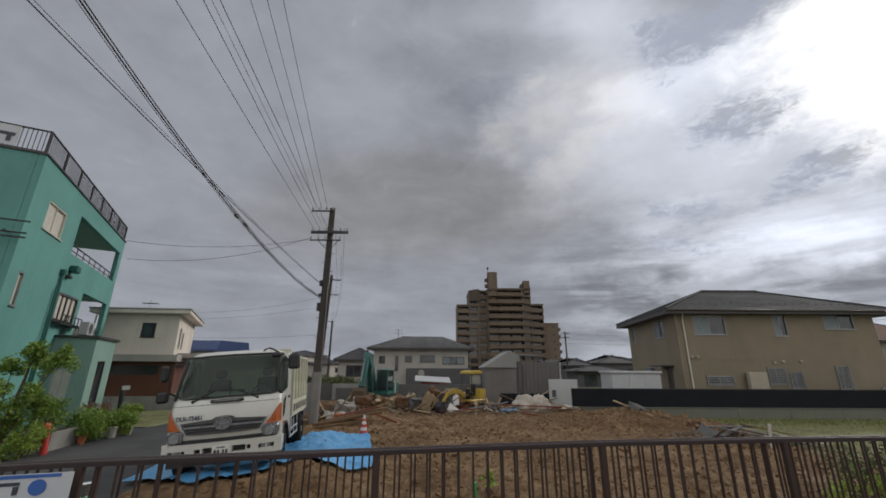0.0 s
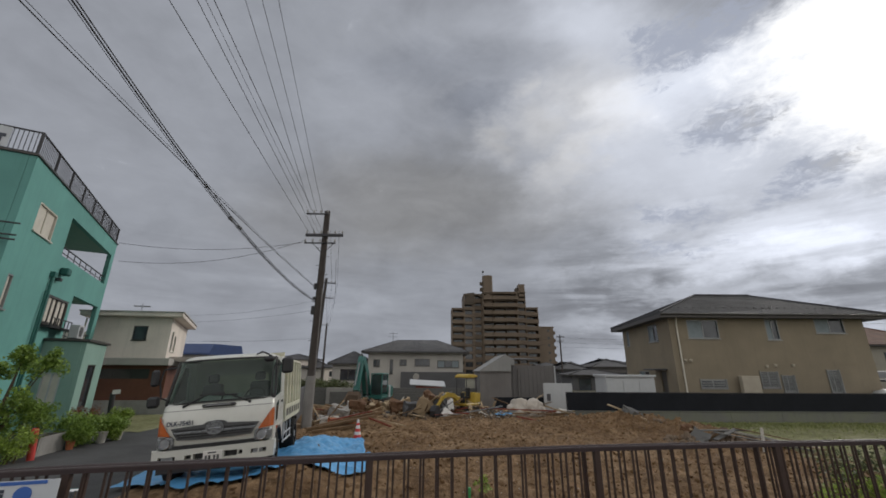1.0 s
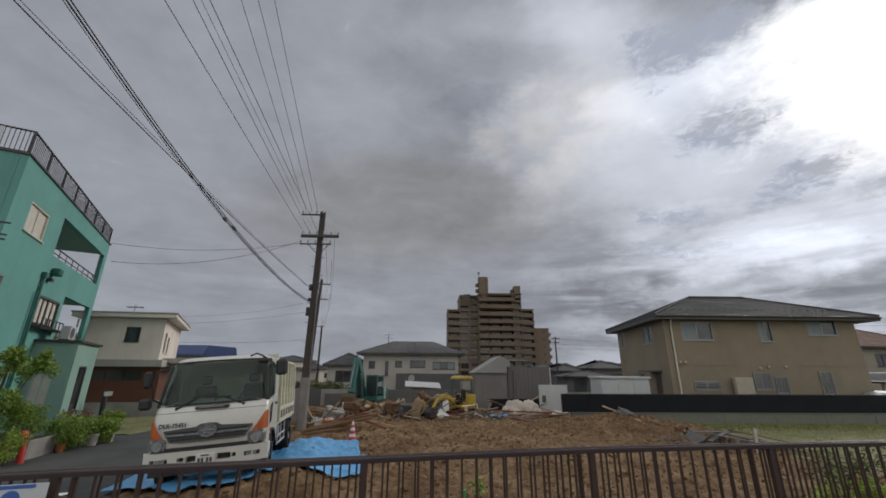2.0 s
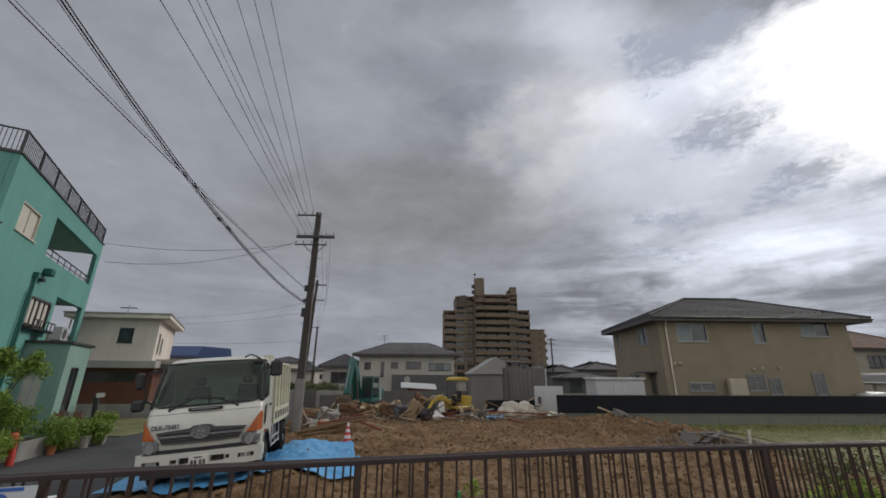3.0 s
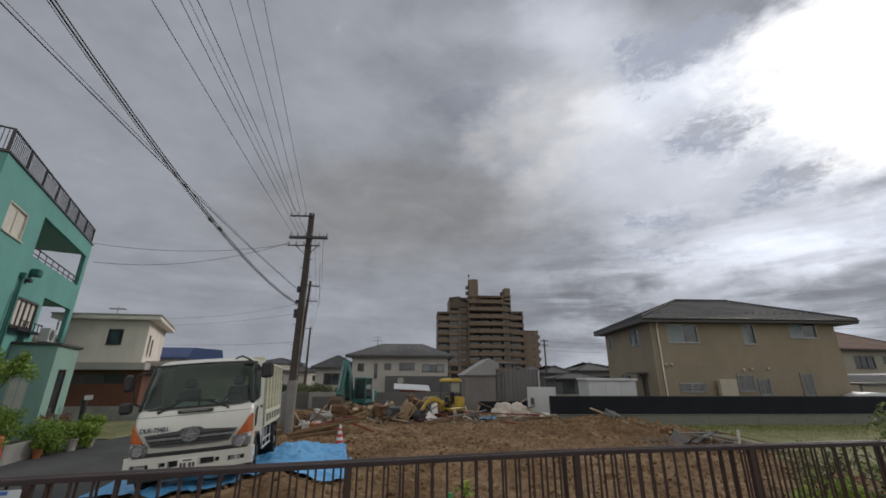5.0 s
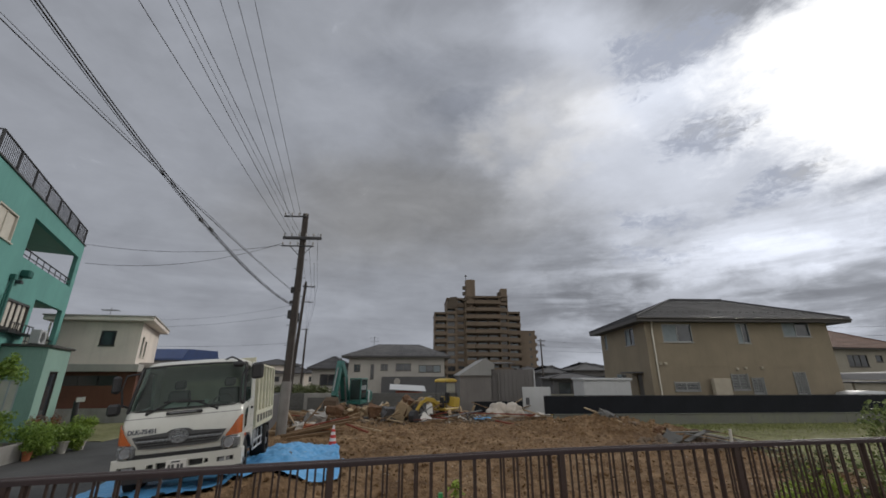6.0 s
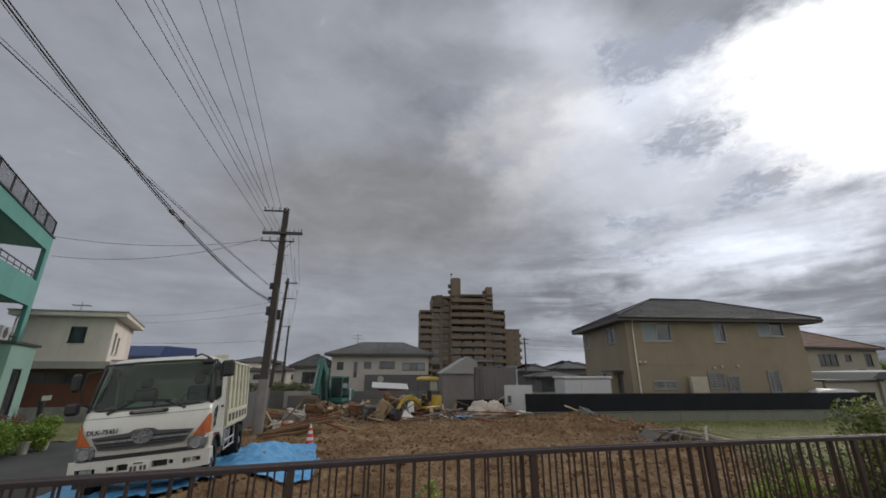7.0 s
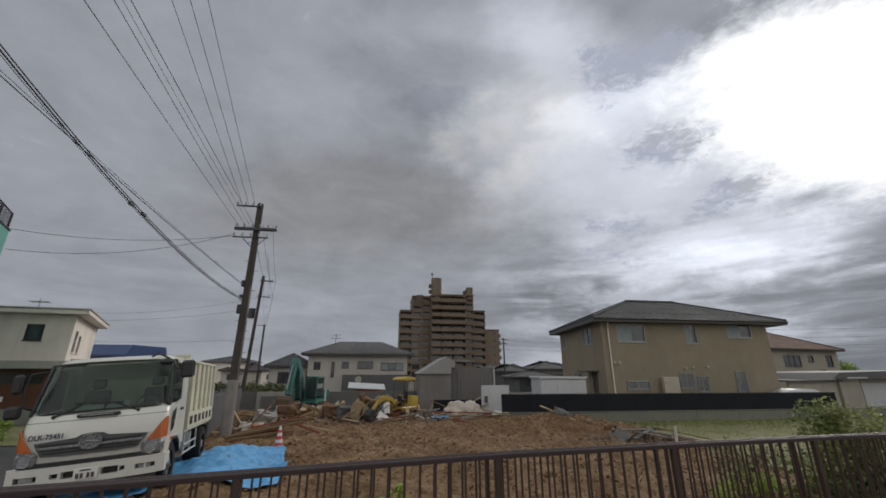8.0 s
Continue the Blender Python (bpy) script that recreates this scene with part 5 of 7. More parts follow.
        part("step", cube(s * 0.86, s * 1.12, 0.5, 0.9, 0.36, 0.42, 0.01), "black_plastic", t)
    part("back_wall", wall_with_holes(2.1, 2.45, 0.04, [(0.55, 1.75, 1.66, 2.10)], 0.8), "blind", t).matrix_basis = pose(-1.05, 1.70, 0)
    # windscreen, bent round towards the pillars
    def screen_row(w, yf, z):
        return [(w * (2 * i / 20 - 1), yf + 0.17 * abs(2 * i / 20 - 1) ** 2.6, z - 0.02 * abs(2 * i / 20 - 1) ** 2) for i in range(21)]
    levels = [(1.12 - 0.06 * k / 6, 0.14 + 0.335 * k / 6, 1.565 + 0.865 * k / 6) for k in range(7)]
    ws = part("windscreen", skin([screen_row(*l) for l in levels], 0.0), "clear_glass", t, "large windscreen with a dark rubber edge", smooth=True)
    bm = bmesh.new()
    out = lambda p: Vector((p[0], p[1] - 0.008, p[2]))
    border = [out(p) for p in screen_row(*levels[0])] + [out(screen_row(*l)[-1]) for l in levels[1:]] + [out(p) for p in reversed(screen_row(*levels[-1]))][1:] + [out(screen_row(*l)[0]) for l in reversed(levels[:-1])]
    for p, q in zip(border, border[1:] + border[:1]):
        if (q - p).length > 1e-4:
            beam(bm, p, q, 0.05, 0.03)
    part("seal", bm, "black_plastic", ws)
    for p, q, half in (((-0.70, 0.13, 1.50), (-0.28, 0.17, 1.70), 0.36), ((0.62, 0.14, 1.50), (0.20, 0.17, 1.67), 0.38)):
        bm = bmesh.new()
        tube(bm, p, q, 0.017, n=6)
        tube(bm, (p[0], p[1] - 0.02, p[2]), (p[0], p[1] + 0.03, p[2]), 0.03, n=8)
        q2 = Vector(q)
        e = Vector((math.copysign(1, q[0] - p[0]), 0, 0.05)).normalized()
        beam(bm, q2 - e * half * 0.4 + Vector((0, -0.012, 0)), q2 + e * half + Vector((0, -0.012, 0)), 0.022, 0.035)
        part("wiper", bm, "black_plastic", ws)
    hold = part("hand_hold", bent(cube(-0.33, 0.35, 0.03, 0.09, 1.455, 1.515, 0.02), 0.35, 0.02), "black_plastic", t, "dark grab bar under the windscreen")
    part("hold_bar", rod((-0.24, 0.015, 1.487), (0.26, 0.015, 1.487), 0.012, n=8), "steel", hold)
    # cabin inside
    part("dashboard", cube(-1.0, 1.0, 0.42, 0.74, 1.05, 1.53, 0.05), "seat", t)
    part("instrument_cover", cube(0.36, 0.82, 0.50, 0.72, 1.53, 1.62, 0.04), "charcoal", t)
    for x, w, a in ((-0.48, 0.42, 9), (-0.02, 0.36, -5)):
        part("papers", moved(cube(0, w, 0, 0.22, 0, 0.012), pose(x, 0.36, 1.56, 32, 0, a)), "paper", t, "white papers on the dashboard")
    for x in (-0.55, 0.55):
        s_ = part("seat", cube(x - 0.26, x + 0.26, 0.95, 1.40, 0.95, 1.25, 0.05), "seat", t)
        part("seat_back", cube(x - 0.24, x + 0.24, 1.4, 1.52, 1.25, 1.92, 0.05), "seat", s_)
        part("head_rest", cube(x - 0.13, x + 0.13, 1.42, 1.5, 1.94, 2.14, 0.04), "seat", s_)
    bm = bmesh.new()
    for i in range(20):
        a, b = 6.28319 * i / 20, 6.28319 * (i + 1) / 20
        tube(bm, (0.58 + 0.21 * math.cos(a), 0.80 + 0.10 * math.sin(a), 1.60 + 0.17 * math.sin(a)), (0.58 + 0.21 * math.cos(b), 0.80 + 0.10 * math.sin(b), 1.60 + 0.17 * math.sin(b)), 0.017, n=6)
    part("steering_wheel", bm, "black_plastic", t)
    part("floor", cube(-1.05, 1.05, 0.3, 1.7, 0.86, 0.9), "black_plastic", t)
    # grille: a wide trough with two bars and a rise behind the badge
    top = [(-0.86, 1.10), (-0.5, 1.125), (-0.24, 1.14), (-0.16, 1.185), (0.0, 1.20), (0.16, 1.185), (0.24, 1.14), (0.5, 1.125), (0.86, 1.10)]
    low = [(0.72, 0.885), (0.4, 0.87), (-0.4, 0.87), (-0.72, 0.885)]
    g = part("grille", bent(prism(bmesh.new(), top + low, -0.045, 0.03), 0.9, 0.05, 2.2), "grille", t, "dark grey grille with two bars")
    part("grille_slot", bent(prism(bmesh.new(), ((-0.80, 1.075), (0.80, 1.075), (0.76, 1.035), (-0.76, 1.035)), -0.049, -0.044), 0.9, 0.05, 2.2), "black_plastic", g)
    part("grille_slot", bent(prism(bmesh.new(), ((-0.745, 0.985), (0.745, 0.985), (0.69, 0.915), (-0.69, 0.915)), -0.049, -0.044), 0.9, 0.05, 2.2), "black_plastic", g)
    part("grille_bar", bent(cube(-0.72, 0.72, -0.062, -0.05, 0.942, 0.956, 0.003), 0.9, 0.05, 2.2), "grille", g)
    part("grille_bar", bent(cube(-0.80, 0.80, -0.066, -0.046, 0.99, 1.03, 0.006), 0.9, 0.05, 2.2), "lamp_housing", g)
    bm = bmesh.new()
    for i in range(32):
        a, b = 6.28319 * i / 32, 6.28319 * (i + 1) / 32
        tube(bm, (0.165 * math.cos(a), -0.075, 1.06 + 0.115 * math.sin(a)), (0.165 * math.cos(b), -0.075, 1.06 + 0.115 * math.sin(b)), 0.017, n=6)
    bmesh.ops.create_cone(bm, cap_ends=True, segments=32, radius1=0.107, radius2=0.10, depth=0.02, matrix=Matrix.Translation((0, -0.062, 1.06)) @ pose(0, 0, 0, 90) @ Matrix.Diagonal((1.45, 1, 1, 1)))
    em = part("emblem", bm, "lamp_housing", g, "oval chromed badge")
    part("emblem_bar", cube(-0.13, 0.13, -0.082, -0.074, 1.045, 1.072, 0.003), "chrome", em)
    part("grille_gap", bent(cube(-0.90, 0.90, -0.02, 0.04, 0.715, 0.785), 0.9, 0.06), "black_plastic", t)
    # bumper with swept ends
    holes = [(0.14, 0.48, 0.51, 0.60), (0.66, 0.78, 0.53, 0.605), (0.82, 1.02, 0.51, 0.62), (1.40, 1.66, 0.51, 0.62), (1.68, 1.76, 0.53, 0.605), (1.92, 2.06, 0.52, 0.60), (2.08, 2.22, 0.52, 0.60)]
    bm = moved(wall_with_holes(2.36, 0.715, 0.16, holes, 0.42), Matrix.Translation((-1.18, -0.06, 0)))
    b = part("bumper", bent(bm, 1.18, 0.13, 5), "truck_white", t)
    part("bumper_inner", bent(cube(-1.13, 1.13, 0.05, 0.08, 0.44, 0.69), 1.18, 0.13, 5), "black_plastic", b)
    for s in (-1, 1):
        part("bumper_end", cube(s * 1.12, s * 1.178, 0.11, 0.42, 0.50, 0.71, 0.02), "truck_white", b)
        part("fog_lamp", cube(s * 0.87 - 0.10, s * 0.87 + 0.10, 0.0, 0.045, 0.515, 0.595, 0.01), "lamp_glass", b)
    part("bumper_skirt", cube(-1.05, 1.05, 0.02, 0.1, 0.30, 0.415, 0.01), "steel_dark", b)
    pl = part("number_plate", cube(-0.17, 0.19, -0.085, -0.064, 0.47, 0.645, 0.006), "paper", b, "white number plate with dark bars")
    bm = bmesh.new()
    for x in (-0.13, -0.065, 0.03, 0.095):
        box(bm, x, x + 0.045, -0.090, -0.0855, 0.49, 0.57)
    box(bm, -0.08, 0.08, -0.090, -0.0855, 0.60, 0.625)
    part("plate_bars", bm, "grille", pl)
    lettered("cab_number", "DLK-75451", 0.112, Matrix.Translation((-0.955, 0.010, 1.155)) @ pose(0, 0, 0, 88, 0, -5) @ Matrix.Diagonal((1.02, 1, 1, 1)), "sign_dark", t, "black stencilled fleet number")
    # mirrors
    def mirror(x, y, z, w, h, stem):
        mir = part("mirror", cube(x - w / 2, x + w / 2, y - 0.07, y + 0.05, z - h / 2, z + h / 2, 0.045), "black_plastic", t, "black mirror housing")
        bm = bmesh.new()
        for a_, b_ in zip(stem, stem[1:]):
            tube(bm, a_, b_, 0.018, n=6)
        part("mirror_arm", bm, "black_plastic", mir)
        part("mirror_glass", cube(x - w * 0.38, x + w * 0.38, y + 0.052, y + 0.056, z - h * 0.38, z + h * 0.38), "chrome", mir)
    mirror(1.36, 0.34, 2.20, 0.26, 0.34, ((0.62, 0.52, 2.49), (0.78, 0.36, 2.53), (0.92, 0.30, 2.47), (1.10, 0.26, 2.36), (1.14, 0.26, 2.22), (1.27, 0.34, 2.24)))
    mirror(0.97, 0.26, 2.36, 0.24, 0.12, ((0.92, 0.30, 2.47), (0.97, 0.28, 2.42)))
    mirror(-1.36, 0.22, 2.10, 0.16, 0.34, ((-1.02, 0.42, 2.30), (-1.22, 0.25, 2.26), (-1.26, 0.22, 2.0), (-1.22, 0.24, 1.72)))
    mirror(-1.30, 0.12, 1.63, 0.24, 0.22, ((-1.10, 0.40, 1.62), (-1.20, 0.2, 1.70), (-1.24, 0.14, 1.68)))
    bm = bmesh.new()
    tube(bm, (1.12, 0.27, 2.30), (1.06, 0.24, 2.10), 0.017, n=6)
    tube(bm, (1.06, 0.24, 2.10), (1.06, 0.20, 1.62), 0.017, n=6)
    tube(bm, (1.06, 0.20, 1.62), (1.09, 0.30, 1.56), 0.032, n=6)
    part("side_rail", bm, "black_plastic", t)
    # chassis and bed
    for x in (-0.42, 0.42):
        part("chassis_beam", cube(x - 0.05, x + 0.05, 0.3, 5.4, 0.62, 0.84), "steel_dark", t)
    part("engine", cube(-0.4, 0.4, 0.4, 1.7, 0.45, 0.85, 0.05), "steel_dark", t)
    part("front_axle", rod((-0.9, 0.82, 0.42), (0.9, 0.82, 0.42), 0.06), "steel_dark", t)
    part("rear_axle", rod((-0.9, 3.9, 0.42), (0.9, 3.9, 0.42), 0.09), "steel_dark", t)
    part("fuel_tank", cube(0.55, 1.0, 2.1, 3.0, 0.45, 0.85, 0.06), "steel", t)
    part("battery_box", cube(-1.0, -0.55, 2.1, 2.8, 0.45, 0.85, 0.03), "steel_dark", t)
    for s in (-1, 1):
        wheel(t, s * 0.98, 0.82, out=s)
        wheel(t, s * 0.95, 3.9, w=0.4, out=s)
        part("mud_flap", cube(s * 0.72, s * 1.12, 4.45, 4.47, 0.25, 0.85), "black_plastic", t)
        bm = bmesh.new()
        for z in (0.45, 0.62):
            tube(bm, (s * 1.08, 1.95, z), (s * 1.08, 3.3, z), 0.022, n=6)
        for y in (2.0, 2.6, 3.25):
            tube(bm, (s * 1.08, y, 0.42), (s * 1.08, y, 0.86), 0.02, n=6)
        part("side_guard", bm, "white_metal", t, "white tubular side guard")
    bed = part("tipping_bed", cube(-1.08, 1.08, 1.98, 5.1, 0.88, 0.98, 0.01), "bed_cream", t, "cream steel tipping bed with upright ribs")
    for s in (-1, 1):
        part("side_board", cube(s * 1.04, s * 1.08, 1.98, 5.1, 0.983, 2.40), "bed_cream", bed)
        part("top_rail", cube(s * 1.03, s * 1.13, 1.96, 5.12, 2.403, 2.46, 0.01), "bed_cream", bed)
        rib = None
        for k in range(6):
            m = pose(0, 2.02 + k * 0.596, 0)
            if rib is None:
                rib = part("rib", cube(s * 1.083, s * 1.14, 0, 0.10, 1.30, 2.40, 0.008), "bed_cream", bed)
                rib.matrix_basis = m
            else:
                again(rib, m)
        part("foot_band", cube(s * 1.083, s * 1.13, 1.99, 5.11, 0.93, 1.298, 0.01), "bed_cream", bed)
        for k in range(6):
            part("bed_slot", cube(s * 1.128, s * 1.134, 2.14 + k * 0.49, 2.44 + k * 0.49, 1.02, 1.20), "black_plastic", bed)
    part("head_board", cube(-1.037, 1.037, 1.99, 2.03, 0.983, 2.60), "bed_cream", bed)
    part("tail_board", cube(-1.037, 1.037, 5.03, 5.09, 0.983, 2.40), "bed_cream", bed)


dump_truck()


# ---- poles and wires ----
def utility_pole(x, y, h, r0, r1, label, arms=(), base_h=0.0, lean=0.0):
    p = thing("utility_pole", label, "utility pole", pose(x, y, 0, 0, lean, 0), group="street poles")
    part("shaft", rod((0, 0, -0.3), (0, 0, h), r0, r1, 18), "pole", p)
    if base_h:
        part("sleeve", rod((0, 0, -0.1), (0, 0, base_h), r0 + 0.02, r0 + 0.012, 18), "pole_pale", p, "pale grey protective sleeve")
    for x0, x1, z, w in arms:
        a = part("cross_arm", cube(x0, x1, -r1 - w, -r1, z - w / 2, z + w / 2, 0.01), "steel_dark", p)
        n = max(2, int((x1 - x0) / 0.34))
        for i in range(n + 1):
            q = x0 + 0.05 + (x1 - x0 - 0.1) * i / n
            bm = bmesh.new()
            tube(bm, (q, -r1 - w / 2, z + w / 2), (q, -r1 - w / 2, z + w / 2 + 0.06), 0.02, n=8)
            tube(bm, (q, -r1 - w / 2, z + w / 2 + 0.06), (q, -r1 - w / 2, z + w / 2 + 0.16), 0.05, 0.035, n=10)
            part("insulator", bm, "insulator", a)
    return p


p1 = utility_pole(-5.68, 18.62, 10.2, 0.20, 0.14, "tall dark concrete utility pole with cross arms and cables", ((-1.0, 0.12, 10.0, 0.07), (-0.9, 0.95, 8.85, 0.13), (-0.95, 0.6, 8.45, 0.06)), 2.2)
bm = bmesh.new()
for s in (-0.55, 0.5):
    tube(bm, (s, -0.15, 8.45), (0, -0.12, 7.9), 0.018, n=6)
part("arm_brace", bm, "steel_dark", p1)
for z in (5.7, 6.35, 6.2):
    part("cable_clamp", cube(-0.26, -0.08, -0.16, -0.02, z - 0.06, z + 0.08, 0.02), "black_plastic", p1)
part("junction_box", cube(-0.3, -0.13, -0.1, 0.12, 4.95, 5.35, 0.02), "black_plastic", p1)
bm = bmesh.new()
for i in range(14):
    s = -1 if i % 2 else 1
    tube(bm, (s * 0.12, 0, 2.4 + i * 0.45), (s * 0.30, 0, 2.4 + i * 0.45), 0.012, n=5)
part("step_bolts", bm, "steel_dark", p1)
bm = rod((0.16, -0.05, 0), (0.13, -0.06, 6.2), 0.035, n=8)
part("riser_pipe", bm, "pole_pale", p1)
p2 = utility_pole(-11.55, 38.3, 11.2, 0.17, 0.12, "dark leaning utility pole further along the street", ((-0.2, 1.0, 10.7, 0.1), (-0.2, 0.95, 9.2, 0.07)), lean=2.1)
part("transformer", rod((-0.45, 0, 7.2), (-0.45, 0, 8.1), 0.28, n=16), "steel_dark", p2)
p3 = utility_pole(-16.75, 60.0, 9.0, 0.17, 0.12, "thin dark utility pole far along the street", ((-0.9, 0.3, 8.9, 0.08),))
p4 = utility_pole(20.3, 66.0, 8.2, 0.16, 0.10, "far utility pole with short cross arms", ((-0.7, 0.7, 7.9, 0.1), (-0.6, 0.6, 7.2, 0.1)))


def cable(label, points, r, group):
    ob = curve_line("cable", points, r, "wire")
    return tagged(ob, label, "cable", group)


def hanging(c, head, s1, off=(0, 0)):
    """A cable from the pole towards the road, its height c[0]s2+c[1]s+c[2]."""
    a = radians(head)
    return [(-5.97 + off[0] + s * math.sin(a), 18.5 + off[1] - s * math.cos(a), c[0] * s * s + c[1] * s + c[2]) for s in np.linspace(0, s1, 40)]


g = "low cables"
for dz, hd, r_ in ((0.0, 3.0, 0.014), (0.055, 3.05, 0.011), (-0.03, 2.9, 0.006)):
    cable("thick black bundled street cable" if r_ > 0.012 else "black street cable beside the bundle", hanging((0.0105, -0.0305, 5.563 + dz), hd, 20, (0.17, 0)), r_, g)
for dz, hd, r_ in ((0.0, 0.6, 0.010), (0.045, 0.75, 0.005)):
    cable("thin black street cable", hanging((0.0022, 0.038, 6.174 + dz), hd, 24, (0.17, 0)), r_, g)
sp = thing("cable_joint", "black splice boxes hanging on the street cable", "cable joint")
for s_, dz in ((8.55, 0.03), (9.1, -0.02)):
    a = radians(3.0)
    z = 0.0105 * s_ * s_ - 0.0305 * s_ + 5.563 + dz
    part("splice_box", cube(-0.03, 0.03, -0.09, 0.09, -0.03, 0.05, 0.012, pose(-5.80 + s_ * math.sin(a), 18.5 - s_ * math.cos(a), z, 0, 0, 3)), "black_plastic", sp)
g = "overhead power lines"
for a, b in (((-6.45, 18.5, 9.0), (-4.58, 5.22, 8.50)), ((-6.16, 18.5, 9.0), (-4.33, 5.50, 8.82)), ((-5.75, 18.5, 9.0), (-3.90, 5.32, 8.62)),
             ((-6.48, 18.5, 10.14), (-4.98, 7.82, 11.52)), ((-6.19, 18.5, 10.14), (-4.73, 8.12, 11.87)), ((-5.90, 18.5, 10.14), (-4.49, 8.47, 12.28))):
    a, b = Vector(a), Vector(b)
    cable("thin grey overhead power line", sagging(a, a + (b - a) * 2.4, 0.10), 0.008, g)
a, b = Vector((-5.95, 18.5, 9.0)), Vector((-4.12, 5.42, 8.75))
cable("faint thin overhead line", sagging(a, a + (b - a) * 2.4, 0.12), 0.005, g)
g = "service wires"
for a, b, s in (((-6.7, 18.5, 8.5), (-14.44, 17.0, 7.9), 0.35), ((-6.6, 18.5, 8.6), (-14.24, 17.0, 7.05), 0.5), ((-10.9, 38.2, 9.2), (-30, 44, 8.2), 0.6), ((-10.9, 38.2, 8.2), (-32, 40, 7.0), 0.6), ((-10.9, 38.2, 5.4), (-30, 36, 5.2), 0.4)):
    cable("thin service wire to a house", sagging(a, b, s), 0.009, g)
g = "street lines"
for dx, z in ((-0.1, 10.8), (0.4, 10.8), (0.95, 10.8), (0.9, 9.3)):
    cable("thin line along the street", sagging((-5.8 + dx * 0.8, 18.8, z - 1.6), (-10.95 + dx, 38.3, z), 0.25), 0.009, g)
    cable("thin line along the street", sagging((-10.95 + dx, 38.3, z), (-16.75, 60, z - 2.2), 0.3), 0.010, g)
for z in (7.8, 7.0, 6.3):
    cable("thin line behind the houses", sagging((20.3, 66, z), (60, 70, z + 1.0), 0.6), 0.012, g)
    cable("thin line behind the houses", sagging((20.3, 66, z), (-4, 80, z - 0.4), 0.7), 0.010, g)
for z in (8.6, 7.4, 6.2):
    cable("thin line beyond the red roof", sagging((44, 52, z), (95, 48, z + 1.6), 0.5), 0.014, g)


# ---- blue tarp and cone ----
def tarp():
    nx, ny = 70, 60
    back, front = (Vector((-4.45, 13.3, 0)), Vector((-2.50, 14.95, 0))), (Vector((-5.6, 10.6, 0)), Vector((-1.75, 10.75, 0)))
    bm = bmesh.new()
    grid = []
    for j in range(ny + 1):
        row = []
        for i in range(nx + 1):
            a, b = i / nx, j / ny
            sa, sb = a + 0.03 * noise.noise(Vector((b * 4, 2, 0))), b + 0.02 * noise.noise(Vector((a * 6, 5, 0)))
            p = back[0].lerp(back[1], sa).lerp(front[0].lerp(front[1], sa), sb)
            p.y += 0.95 * max(0.0, math.sin(math.pi * max(0.0, min(1.0, sa)))) ** 1.2 * (1 - sb) ** 2
            q = Vector((p.x * 0.7 + p.y * 0.25, p.y * 2.4, 0))
            w = 0.02 * noise.noise(p * 0.8) + 0.024 * abs(noise.noise(q * 0.9)) + 0.014 * abs(noise.noise(q * 2.6 + Vector((3, 0, 0)))) + 0.004 * noise.noise(p * 7)
            hump = 0.05 * math.exp(-((b - 0.05) / 0.18) ** 2) * math.sin(math.pi * a)
            row.append(bm.verts.new((p.x, p.y, max(dirt_top(p.x, p.y), 0.0) + 0.075 + w + hump)))
        grid.append(row)
    for j in range(ny):
        for i in range(nx):
            bm.faces.new((grid[j][i], grid[j][i + 1], grid[j + 1][i + 1], grid[j + 1][i]))
    ext = bmesh.ops.extrude_face_region(bm, geom=bm.faces[:])
    bmesh.ops.translate(bm, vec=(0, 0, -0.012), verts=[v for v in ext["geom"] if isinstance(v, bmesh.types.BMVert)])
    bmesh.ops.recalc_face_normals(bm, faces=bm.faces[:])
    tagged(part("tarp", bm, "tarp", smooth=True), "creased bright blue plastic tarp spread on the earth", "tarp")


tarp()
o2 = bmesh.new()
rowsT = []
for j in range(31):
    row = []
    for i in range(71):
        a, b = i / 70, j / 30
        f0, f1 = Vector((-6.55, 9.0, 0)).lerp(Vector((-1.74, 10.7, 0)), a), Vector((-6.9, 10.9, 0)).lerp(Vector((-1.85, 12.3, 0)), a)
        f0.y -= 1.55 * max(0.0, math.sin(math.pi * a)) ** 1.3
        p = f0.lerp(f1, b) + Vector((0, 0.14 * noise.noise(Vector((a * 7, 0, 1))) * (1 - b), 0))
        row.append(o2.verts.new((p.x, p.y, max(dirt_top(p.x, p.y), swell(p.x, p.y)) + 0.085 + 0.025 * noise.noise(p * 1.3) + 0.035 * abs(noise.noise(Vector((p.x * 0.8, p.y * 3.0, 1)))))))
    rowsT.append(row)
for j in range(30):
    for i in range(70):
        o2.faces.new((rowsT[j][i], rowsT[j][i + 1], rowsT[j + 1][i + 1], rowsT[j + 1][i]))
tagged(part("tarp", o2, "tarp", smooth=True), "crumpled blue plastic tarp lying under the truck", "tarp")

cn = thing("traffic_cone", "red and white striped traffic cone on the earth", "traffic cone", pose(-2.78, 15.12, 0.09))
part("base", cube(-0.18, 0.18, -0.18, 0.18, 0, 0.035, 0.01), "cone_red", cn)
stops = [0.035, 0.20, 0.30, 0.40, 0.50, 0.58, 0.70]
rad = lambda z: 0.145 - (z - 0.035) / 0.665 * 0.118
for i, (a, b) in enumerate(zip(stops, stops[1:])):
    part("band", rod((0, 0, a), (0, 0, b), rad(a), rad(b), 20), "cone_red" if i % 2 == 0 else "cone_white", cn)


